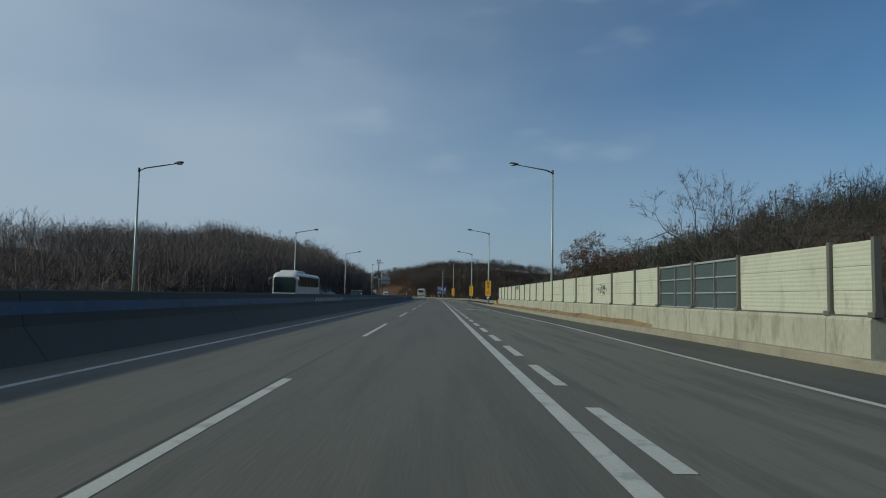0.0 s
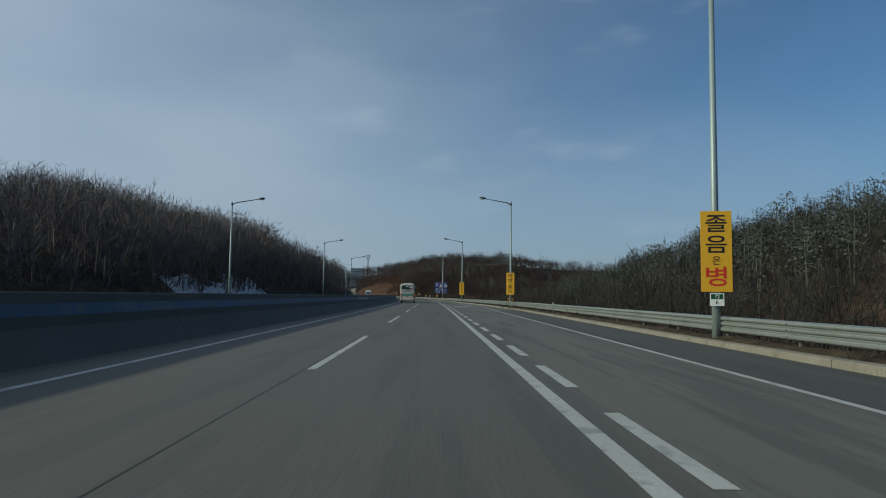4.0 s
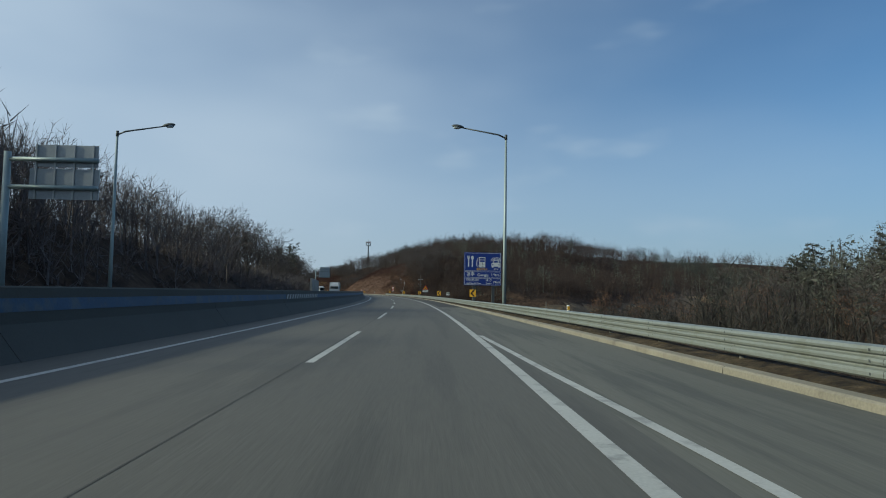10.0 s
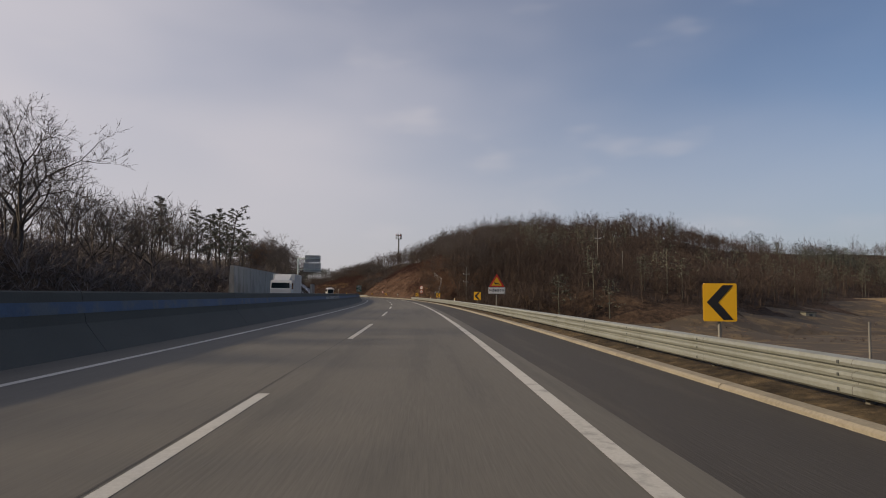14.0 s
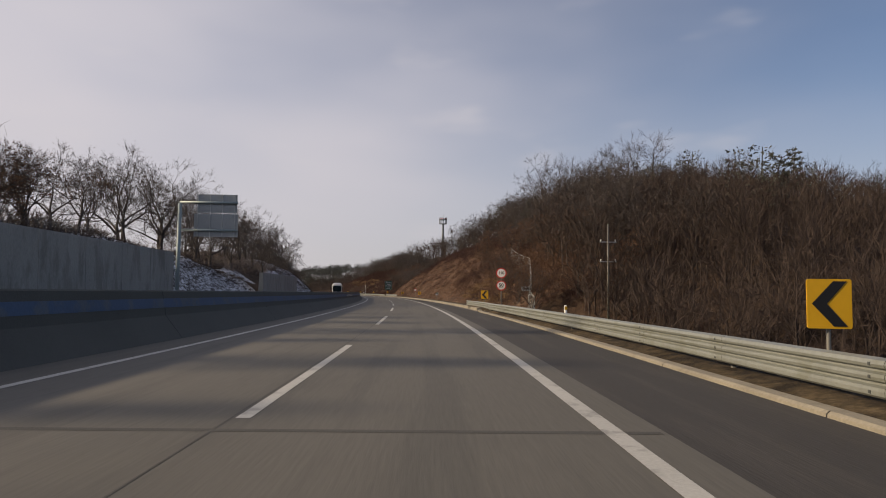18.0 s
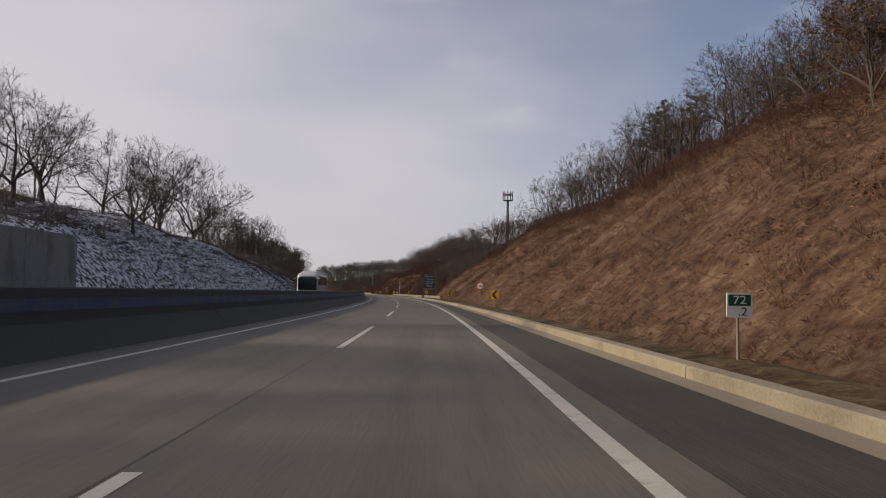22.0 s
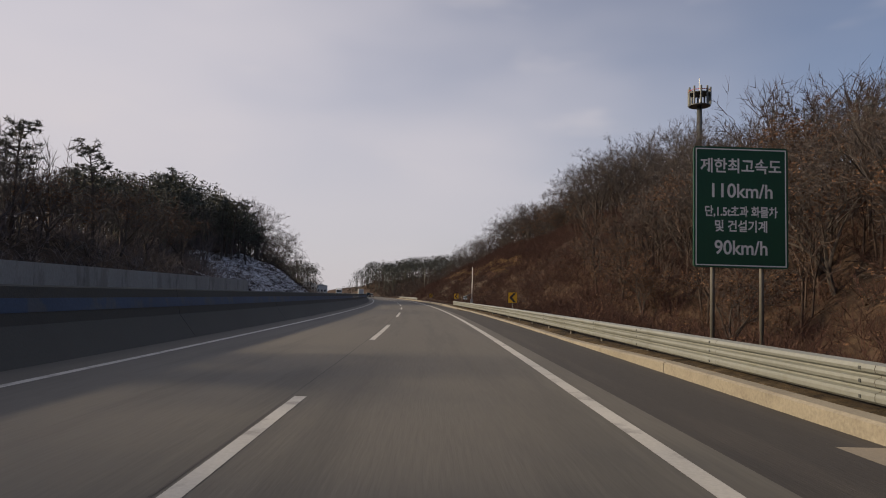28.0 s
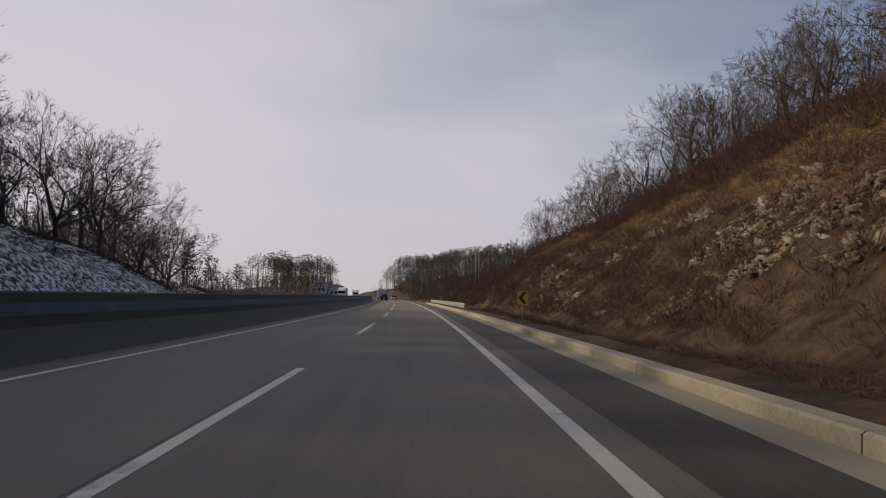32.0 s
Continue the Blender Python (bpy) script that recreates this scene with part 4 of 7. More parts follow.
# blue service-area sign
bs = thing("service_area_sign", at(297.7, 5.5, 0), "large blue service-area sign with white pictograms on two steel posts", "sign")
X0, X1, Z0, Z1 = -1.95, 1.95, 2.12, 5.55
part("board", plate(X0, X1, Z0, Z1, -0.06, 0.0, 0.08), M["signblue"], bs)
for x in (-0.85, 1.15):
    part("post", boxed(x - 0.14, x + 0.14, 0.02, 0.26, -2.5, 5.2, bevel=0.01), M["darksteel"], bs)
for z in (2.5, 3.4, 4.4, 5.2):
    part("stiffener", boxed(X0 + 0.1, X1 - 0.1, 0.0, 0.06, z, z + 0.08), M["signback"], bs)
for z0, z1 in ((3.62, 5.48), (2.92, 3.55), (2.18, 2.86)):
    ring_lines(bs, X0 + 0.07, X1 - 0.07, z0, z1, 0.025, -0.061, M["signwhite"])
W_ = M["signwhite"]
fork = bmesh.new()
for k in range(3):
    box(fork, -1.62 + k * 0.1, -1.57 + k * 0.1, -0.068, -0.062, 4.92, 5.18)
prism(fork, [(-1.62, 4.92), (-1.52, 4.78), (-1.54, 4.05), (-1.40, 4.05), (-1.42, 4.78), (-1.37, 4.92)], -0.068, -0.062)
part("fork_symbol", fork, W_, bs)
spoon = disc(bmesh.new(), 0.15, -0.068, -0.062, -1.08, 4.98)
for v in spoon.verts:
    v.co.z = 4.98 + (v.co.z - 4.98) * 1.35
box(spoon, -1.14, -1.02, -0.067, -0.063, 4.05, 4.82)
part("spoon_symbol", spoon, W_, bs)
pump = bmesh.new()
for a in ((-0.38, 0.28, 4.98, 5.06), (-0.38, 0.28, 4.74, 4.80), (-0.38, -0.31, 4.0, 5.06), (0.21, 0.28, 4.0, 5.06), (-0.38, 0.28, 4.0, 4.56)):
    box(pump, a[0], a[1], -0.068, -0.062, a[2], a[3])
part("pump_symbol", pump, W_, bs)
hose = bmesh.new()
tube(hose, [(-0.40, -0.065, 4.98), (-0.58, -0.065, 4.90), (-0.62, -0.065, 4.15), (-0.50, -0.065, 4.08), (-0.42, -0.065, 4.2)], 0.028, 6)
part("hose_symbol", hose, W_, bs)
for k, ch in enumerate("LPG"):
    lettering(ch, 0.19, M["signblack"], bs, "letter", 0.0, 4.45 - k * 0.17, -0.0695, thick=0.004)
lettering("알뜰주유소", 0.26, M["signyellow"], bs, "lettering", -0.05, 3.80, -0.066, thick=0.006)
car = prism(bmesh.new(), [(0.92, 4.1), (0.92, 4.42), (1.06, 4.5), (1.16, 4.78), (1.64, 4.78), (1.74, 4.5), (1.86, 4.42), (1.86, 4.1), (1.78, 4.1), (1.78, 3.98), (1.66, 3.98), (1.66, 4.1), (1.12, 4.1), (1.12, 3.98), (1.0, 3.98), (1.0, 4.1)], -0.068, -0.062)
part("car_symbol", car, W_, bs)
part("window_symbol", prism(bmesh.new(), [(1.15, 4.52), (1.22, 4.72), (1.58, 4.72), (1.65, 4.52)], -0.070, -0.0682), M["signblue"], bs)
for x in (1.06, 1.72):
    part("headlight_symbol", disc(bmesh.new(), 0.06, -0.070, -0.0682, x, 4.30, 14), M["signblue"], bs)
for x, z, r in ((0.98, 4.78, 0.13), (1.12, 4.92, 0.12), (1.30, 4.9, 0.11), (1.48, 4.97, 0.12), (1.66, 4.92, 0.13), (1.78, 4.78, 0.12)):
    fo = disc(bmesh.new(), r, -0.066, -0.062, x, z, 14)
    part("foam_symbol", fo, W_, bs)
    part("foam_core", disc(bmesh.new(), r * 0.62, -0.068, -0.0662, x, z, 14), M["signblue"], bs)
lettering("세 차", 0.24, W_, bs, "lettering", 1.4, 3.80, -0.066, thick=0.004)
lettering("공주", 0.46, W_, bs, "lettering", -1.25, 3.24, -0.066, thick=0.008)
lettering("Gongju", 0.40, W_, bs, "lettering", 0.05, 3.20, -0.066, thick=0.005)
lettering("1.9km", 0.36, W_, bs, "lettering", 1.32, 3.22, -0.066, thick=0.004)
lettering("다음휴게소", 0.30, W_, bs, "lettering", -1.02, 2.66, -0.066, thick=0.004)
lettering("Next Service Area", 0.215, W_, bs, "lettering", -0.95, 2.34, -0.066, thick=0.004, xscale=0.95)
lettering("예 산", 0.30, W_, bs, "lettering", 0.66, 2.66, -0.066, thick=0.004)
lettering("Yesan", 0.25, W_, bs, "lettering", 0.66, 2.34, -0.066, thick=0.004)
lettering("39km", 0.33, W_, bs, "lettering", 1.46, 2.48, -0.066, thick=0.004)

# kilometre boards on posts
def km_board(s, u, big, small):
    k = thing("kilometre_board", at(s, u, 0), "green and white kilometre board on a thin post", "sign", "kilometre boards")
    part("board", plate(-0.21, 0.21, 0.96, 1.36, -0.02, 0.0, 0.02), M["signwhite"], k)
    part("green_field", boxed(-0.185, 0.185, -0.024, -0.0205, 1.15, 1.33), M["signgreen"], k)
    lettering(big, 0.19, M["signwhite"], k, "number", 0, 1.24, -0.027, xscale=1.2)
    lettering(small, 0.19, M["signblack"], k, "number", 0.05, 1.05, -0.0235, xscale=1.2)
    post(k, 0, 1.1, 0.025)
    return k


km_board(318.3, 3.6, "72", ".4")
km_board(718.2, 3.7, "72", ".0")
km_board(516.2, 3.45, "72", ".2")

# warning triangle
tr = thing("wildlife_warning_sign", at(368.9, 4.2, 0), "red-edged yellow warning triangle over a white Korean plate on a post", "sign")
def tri(bm, r, y0, y1, zc):
    return prism(bm, [(0, zc + r * 1.0), (-r * 0.93, zc - r * 0.52), (r * 0.93, zc - r * 0.52)], y0, y1)
part("red_border", tri(bmesh.new(), 0.60, -0.02, 0.0, 2.2), M["signred"], tr)
part("yellow_field", tri(bmesh.new(), 0.41, -0.024, -0.0205, 2.18), M["signyellow"], tr)
part("black_shape", prism(bmesh.new(), [(-0.2, 2.28), (-0.1, 2.16), (0.12, 2.13), (0.24, 2.02), (0.16, 2.05), (0.02, 2.07), (-0.1, 2.05), (-0.18, 2.12)], -0.028, -0.0245), M["signblack"], tr)
part("plate", plate(-0.60, 0.60, 1.38, 1.84, -0.02, 0.0, 0.02), M["signwhite"], tr)
ring_lines(tr, -0.57, 0.57, 1.41, 1.81, 0.015, -0.021, M["signblack"])
lettering("야생동물주의", 0.21, M["signblack"], tr, "lettering", 0, 1.61, -0.025, thick=0.004, xscale=0.95)
post(tr, 0, 2.3, 0.045)

# round speed and distance signs
def round_sign(name, s, u, discs, label):
    r = thing(name, at(s, u, 0, -12), label, "sign")
    for z, rad, text, size, under in discs:
        part("red_rim", disc(bmesh.new(), rad, -0.02, 0.0, 0, z), M["signred"], r)
        part("white_field", disc(bmesh.new(), rad * 0.79, -0.024, -0.0205, 0, z), M["signwhite"], r)
        lettering(text, size, M["signblack"], r, "number", 0, z + (0.02 if under else 0), -0.027, thick=0.0095)
        if under:
            part("underline", boxed(-0.17, 0.17, -0.027, -0.0245, z - 0.17, z - 0.135), M["signblack"], r)
    post(r, 0, discs[0][0] + 0.1, 0.035)
    return r


round_sign("speed_limit_sign", 458.6, 3.82, [(2.68, 0.355, "110", 0.27, False), (1.84, 0.335, "50", 0.32, True)], "pair of round red-rimmed speed signs on one post")
ds = round_sign("distance_sign", 563.6, 3.61, [(1.92, 0.335, "110m", 0.21, False)], "round red-rimmed distance sign on a brown post before the bank")
for x0, x1 in ((-0.24, -0.1), (0.1, 0.24), (-0.1, 0.1)):
    z = 1.72 if abs(x0 + x1) > 0.1 else 1.66
    part("pictogram_bar", boxed(x0, x1, -0.027, -0.0245, z, z + 0.03), M["signblack"], ds)

# green speed-limit board
gs = thing("speed_limit_board", at(659.3, 6.18, 0), "large green speed-limit board with white Korean lettering on two posts", "sign")
part("board", plate(-1.27, 1.27, 2.24, 5.48, -0.05, 0.0, 0.08), M["signgreen"], gs)
ring_lines(gs, -1.22, 1.22, 2.29, 5.43, 0.03, -0.051, M["signwhite"])
for x in (-0.72, 0.6):
    post(gs, x, 5.3, 0.06)
for z in (2.8, 3.8, 4.8):
    part("stiffener", boxed(-1.15, 1.15, 0.0, 0.04, z, z + 0.07), M["signback"], gs)
for text, size, z, xs in (("제한최고속도", 0.42, 4.94, 0.95), ("110km/h", 0.52, 4.28, 0.95), ("단,1.5t초과 화물차", 0.31, 3.72, 0.84), ("및 건설기계", 0.33, 3.33, 0.9), ("90km/h", 0.52, 2.76, 0.92)):
    lettering(text, size, M["signwhite"], gs, "lettering", 0.0, z, -0.056, thick=0.009, xscale=xs)

# ---- overhead sign arms of the opposite carriageway, seen from behind ----
def sign_arm(s, u, x0, x1, z0, z1, zp, label):
    g = thing("overhead_sign", at(s, u, 0), label, "sign", "overhead signs")
    part("column", tube(bmesh.new(), [(0, 0, -0.5), (0, 0, zp)], [0.2, 0.16], 12), M["pole"], g, smooth=True)
    for z in (z0 + 0.55, z1 - 0.75):
        part("arm", tube(bmesh.new(), [(0, 0, z), (x1, 0, z)], 0.11, 10), M["pole"], g, smooth=True)
    zm = (z0 + z1) / 2 + 0.2
    part("lower_board", boxed(x0, x1, 0.14, 0.2, z0, zm - 0.05), M["signback"], g)
    part("upper_board", boxed(x0 + 0.25, x1 - 0.1, 0.14, 0.2, zm + 0.05, z1), M["signback"], g)
    for k in range(4):
        x = x0 + 0.3 + (x1 - x0 - 0.6) * k / 3
        part("back_rib", boxed(x - 0.04, x + 0.04, 0.06, 0.14, z0, z1), M["silver"], g)
    return g


sign_arm(261.2, -21.6, 1.0, 4.3, 5.45, 8.1, 7.7, "grey back of a double overhead sign on a cantilever column")
sign_arm(473.5, -22.4, 1.2, 5.0, 6.0, 9.75, 8.9, "grey back of a tall double overhead sign on a cantilever column")

# ---- retaining walls on the far side ----
def retaining(s0, s1, u0, u1, h0, h1, label):
    w = thing("retaining_wall", Matrix(), label, "retaining wall", "", "structure")
    n = max(1, round((s1 - s0) / 5.0))
    for k in range(n):
        a, b = s0 + (s1 - s0) * k / n, s0 + (s1 - s0) * (k + 1) / n
        fu = lambda s: u0 + (u1 - u0) * (s - s0) / (s1 - s0)
        fh = lambda s: h0 + (h1 - h0) * (s - s0) / (s1 - s0)
        strip("panel", [a + 0.02, b - 0.02], lambda s: [(fu(s), -0.3), (fu(s) - 0.12, fh(s)), (fu(s) - 0.55, fh(s)), (fu(s) - 0.7, -0.3)], M["retain"], "", "", "", w, closed=True)
    return w


retaining(398, 469, -21.2, -21.2, 4.3, 4.35, "stained grey concrete retaining wall with vertical joints")
retaining(503.4, 542.4, -20.5, -20.5, 3.7, 4.05, "short grey concrete retaining wall below bushes")
retaining(640, 722, -21.5, -21.5, 2.3, 2.5, "low grey concrete retaining wall below dark woods")

# ---- poles and masts ----
def utility_pole(s, u, h, arms, label):
    p = thing("utility_pole", at(s, u, ground_z(s, u)), label, "utility pole", "utility poles")
    part("pole", tube(bmesh.new(), [(0, 0, -0.5), (0, 0, h)], [0.13, 0.07], 10), M["post"], p, smooth=True)
    for z in arms:
        part("crossarm", boxed(-0.75, 0.75, -0.05, 0.05, z, z + 0.09), M["signback"], p)
        for x in (-0.65, 0.0, 0.65):
            part("insulator", tube(bmesh.new(), [(x, 0, z + 0.09), (x, 0, z + 0.28)], 0.05, 8), M["signwhite"], p)
    return p


gz = ground_z(472, 15.4)
utility_pole(472, 15.4, 7.6 - gz, (4.2 - gz, 5.95 - gz), "grey concrete utility pole with two crossarms")
utility_pole(477.5, 48.8, 11.5, (9.3,), "grey concrete utility pole beyond the guardrail")
utility_pole(475.6, 54.3, 7.0, (), "plain wooden pole at the edge of the wood")
utility_pole(365.6, 29.3, 5.6, (), "plain wooden pole in the valley")
utility_pole(897, 17, 8.5, (), "plain grey pole where the cutting ends")
utility_pole(850, 10, 6.5, (), "plain grey pole behind the guardrail")
cable = bmesh.new()
for z in (4.2, 5.95):
    a, b = W(472, 15.4, z + 0.25), W(505, 26, z + 8.0)
    tube(cable, [a.lerp(b, f) - Vector((0, 0, 1.2 * 4 * f * (1 - f))) for f in [k / 8 for k in range(9)]], 0.012, 4)
tagged(part("overhead_cable", cable, M["darksteel"]), "thin dark overhead cables from the utility pole", "cable")

sp = thing("solar_sensor_mast", at(714.6, 4.05, 0), "thin white mast with a tilted solar panel and grey box", "mast")
part("mast", tube(bmesh.new(), [(0, 0, -0.6), (0, 0, 4.5)], [0.045, 0.03], 10), M["signwhite"], sp, smooth=True)
pan = boxed(-0.42, 0.42, -0.32, 0.32, -0.02, 0.02)
bmesh.ops.rotate(pan, verts=pan.verts, cent=(0, 0, 0), matrix=Matrix.Rotation(radians(-22), 3, "Y"))
bmesh.ops.translate(pan, verts=pan.verts, vec=(-0.3, 0, 1.48))
part("solar_panel", pan, M["solar"], sp, "dark tilted solar panel")
part("control_box", boxed(-0.16, 0.1, -0.2, -0.04, 0.62, 1.02, bevel=0.01), M["signback"], sp)

tw = thing("telecom_tower", at(759.9, 52.2, ground_z(759.9, 52.2)), "telecom mast with a round antenna platform above the trees", "tower")
tz = 40.8 - ground_z(759.9, 52.2)
part("mast", tube(bmesh.new(), [(0, 0, -1), (0, 0, tz - 2.5)], [0.75, 0.45], 12), M["darksteel"], tw, smooth=True)
for z in (tz - 2.6, tz - 0.3):
    pl = bmesh.new()
    tube(pl, [(0, 0, z), (0, 0, z + 0.16)], 2.0, 16)
    part("platform", pl, M["darksteel"], tw)
for k in range(10):
    a = k * math.pi / 5
    c, s_ = math.cos(a), math.sin(a)
    part("antenna", tube(bmesh.new(), [(1.95 * c, 1.95 * s_, tz - 2.4), (1.95 * c, 1.95 * s_, tz + 0.9)], 0.2, 6), M["darksteel"], tw)
part("ring_rail", tube(bmesh.new(), [(2.05 * math.cos(k * math.pi / 8), 2.05 * math.sin(k * math.pi / 8), tz + 0.2) for k in range(17)], 0.06, 6), M["signred"], tw)
part("lightning_rod", tube(bmesh.new(), [(0, 0, tz - 2), (0, 0, tz + 2.9)], 0.07, 6), M["signback"], tw)

# delineator posts behind the rail
dl = thing("delineator_post", at(177.7, 7.0, 0), "short white roadside marker post with a reflector", "marker post", "marker posts")
part("stake", tube(bmesh.new(), [(0, 0, -0.5), (0, 0, 0.86)], 0.055, 8), M["signwhite"], dl, smooth=True)
part("reflector", boxed(-0.05, 0.05, -0.065, -0.05, 0.68, 0.82), M["signyellow"], dl)
for s in (141, 197.0, 236, 256, 401, 440):
    copy_thing(dl, at(s, rail_u(s) + 0.55, 0))
ym = thing("culvert_marker", at(190, 10.4, 0), "small yellow marker plate on a stake below the rail", "sign")
part("plate", boxed(-0.42, 0.42, -0.02, 0.0, 0.72, 1.02), M["signyellow"], ym)
for k in range(4):
    part("writing_bar", boxed(-0.32 + k * 0.17, -0.2 + k * 0.17, -0.024, -0.0205, 0.83, 0.91), M["signblack"], ym)
post(ym, 0, 0.8, 0.03, z0=-3.0)

# mesh fence with steps up the bank
fence = thing("slope_fence", Matrix(), "grey mesh fence stepping down the brown bank", "fence")
FS = [(475.9, 9.0), (478, 10.0), (480.0, 10.5), (481.1, 10.2), (482.3, 10.5), (485.0, 11.2), (488.9, 11.9), (493.2, 12.8), (497.2, 12.2), (501, 12.0)]
for k, (s, u) in enumerate(FS):
    z = ground_z(s, u)
    part("post", tube(bmesh.new(), [W(s, u, z - 0.5), W(s, u, z + 1.75)], 0.03, 6), M["signback"], fence)
    if k:
        s0, u0 = FS[k - 1]
        z0 = ground_z(s0, u0)
        part("top_rail", tube(bmesh.new(), [W(s0, u0, z0 + 1.72), W(s, u, z + 1.72)], 0.024, 6), M["signback"], fence)
        mesh = bmesh.new()
        for j in range(1, 9):
            f = j / 9
            tube(mesh, [W(s0 + (s - s0) * f, u0 + (u - u0) * f, z0 + (z - z0) * f - 0.1), W(s0 + (s - s0) * f, u0 + (u - u0) * f, z0 + (z - z0) * f + 1.7)], 0.008, 3, False)
        for j in range(1, 5):
            tube(mesh, [W(s0, u0, z0 + 0.36 * j), W(s, u, z + 0.36 * j)], 0.008, 3, False)
        part("wire_mesh", mesh, M["signback"], fence)

# hatch frame and notice beside the stepped fence
for a in (boxed(-0.21, -0.15, -0.02, 0.02, 0.3, 1.26), boxed(0.15, 0.21, -0.02, 0.02, 0.3, 1.26), boxed(-0.15, 0.15, -0.02, 0.02, 1.16, 1.26), boxed(-0.15, 0.15, -0.02, 0.02, 0.40, 0.48)):
    a.transform(at(480.8, 10.2, 0))
    part("hatch_bar", a, M["signwhite"], fence, "white painted bar")
notice = thing("fence_notice", at(481.6, 9.9, 0), "grey-green notice plate with white writing beside the stepped fence", "sign")
part("plate", boxed(-0.44, 0.44, -0.02, 0.0, 1.6, 2.08, bevel=0.004), M["lens"], notice)
for k in range(4):
    part("writing_bar", boxed(-0.34 + k * 0.18, -0.22 + k * 0.18, -0.026, -0.0205, 1.74, 1.92), M["darksteel"], notice)
post(notice, 0.36, 2.3, 0.03, z0=-1.0)

crest_fence = thing("crest_fence", Matrix(), "low wire fence with a pale rail above the cutting", "fence")
CF = [(505, 13.6), (511, 14.8), (517, 16.4), (524, 18.2), (532, 20.0), (541, 21.6), (551, 23.0), (562, 24.0), (574, 24.6), (587, 25.0), (600, 25.2), (613, 25.2), (626, 25.0), (640, 24.6)]
for k, (s, u) in enumerate(CF):
    z = ground_z(s, u)
    part("post", tube(bmesh.new(), [W(s, u, z - 0.4), W(s, u, z + 1.15)], 0.035, 6), M["post"], crest_fence)
    if k:
        s0, u0 = CF[k - 1]
        z0 = ground_z(s0, u0)
        for h, r in ((1.12, 0.02), (0.6, 0.01)):
            part("rail", tube(bmesh.new(), [W(s0, u0, z0 + h), W(s, u, z + h)], r, 6), M["post"], crest_fence)

# ---- terraced grave plots and a hut in the fields ----
for k in range(3):
    gt = thing("stone_terrace", at(485 + k * 4, 162 - k, ground_z(485 + k * 4, 162 - k)), "low pale stone terrace wall on a straw-coloured mound", "terrace wall", "stone terraces")
    for j in range(9):
        part("stone", boxed(-7 + j * 1.6, -5.6 + j * 1.6, -0.3, 0.3, -0.3, 0.45 + 0.08 * (j % 3), bevel=0.05), M["kerb"], gt)
hut = thing("field_hut", at(468, 97, ground_z(468, 97)), "small pale concrete hut in the field", "hut")
part("wall", boxed(-1.3, 1.3, -1.0, 1.0, -0.5, 2.1), M["wallbase"], hut)
part("roof", boxed(-1.5, 1.5, -1.2, 1.2, 2.1, 2.28, bevel=0.02), M["barrier"], hut)
part("door", boxed(-0.4, 0.4, -1.03, -1.0, -0.2, 1.75), M["darksteel"], hut)

# ---- vehicles: x to the right, y ahead, z up ----
def loft(sections):
    """A closed skin through outlines of (x, z) at given y."""
    bm = bmesh.new()
    rings = [[bm.verts.new((x, y, z)) for x, z in sec] for y, sec in sections]
    n = len(rings[0])
    for a, b in zip(rings, rings[1:]):
        for k in range(n):
            bm.faces.new((a[k], a[(k + 1) % n], b[(k + 1) % n], b[k]))
    bm.faces.new(rings[0][::-1])
    bm.faces.new(rings[-1])
    bmesh.ops.recalc_face_normals(bm, faces=bm.faces)
    return bm


def coach_section(w, zb, zt, shoulder):
    return [(-w, zb), (-w, zt - shoulder), (-w + 0.05, zt - shoulder * 0.55), (-w + 0.16, zt - shoulder * 0.2), (-w + 0.40, zt), (w - 0.40, zt), (w - 0.16, zt - shoulder * 0.2), (w - 0.05, zt - shoulder * 0.55), (w, zt - shoulder), (w, zb)]


def side(name, pts, x, thick, material, owner, label=""):
    """A flat panel in y and z on the vehicle's side at x."""
    bm = bmesh.new()
    x1 = x + (thick if x > 0 else -thick)
    a = [bm.verts.new((x, y, z)) for y, z in pts]
    b = [bm.verts.new((x1, y, z)) for y, z in pts]
    n = len(pts)
    bm.faces.new(a)
    bm.faces.new(b)
    for k in range(n):
        bm.faces.new((a[k], a[(k + 1) % n], b[(k + 1) % n], b[k]))
    bmesh.ops.recalc_face_normals(bm, faces=bm.faces)
    return part(name, bm, material, owner, label)


def wheel(owner, x, y, r, w):
    sx = 1 if x > 0 else -1
    outl = [(0.0, r * 0.62), (0.03, r * 0.9), (0.08, r), (w - 0.08, r), (w - 0.03, r * 0.9), (w, r * 0.62)]
    bm = bmesh.new()
    n = 22
    rings = []
    for o, q in outl:
        rings.append([bm.verts.new((x - sx * o, y + q * math.cos(2 * math.pi * k / n), r + q * math.sin(2 * math.pi * k / n))) for k in range(n)])
    for a, b in zip(rings, rings[1:]):
        for k in range(n):
            bm.faces.new((a[k], a[(k + 1) % n], b[(k + 1) % n], b[k]))
    bm.faces.new(rings[0])
    bm.faces.new(rings[-1])
    bmesh.ops.recalc_face_normals(bm, faces=bm.faces)
    tyre = part("wheel", bm, M["rubber"], owner, "black tyre")
    rim = bmesh.new()
    ra = [(0.02, r * 0.62), (-0.012, r * 0.56), (0.02, r * 0.4), (0.06, r * 0.2), (-0.02, r * 0.16)]
    rr = [[rim.verts.new((x - sx * o, y + q * math.cos(2 * math.pi * k / n), r + q * math.sin(2 * math.pi * k / n))) for k in range(n)] for o, q in ra]
    for a, b in zip(rr, rr[1:]):
        for k in range(n):
            rim.faces.new((a[k], a[(k + 1) % n], b[(k + 1) % n], b[k]))
    rim.faces.new(rr[-1])
    bmesh.ops.recalc_face_normals(rim, faces=rim.faces)
    part("rim", rim, M["rim"], tyre)


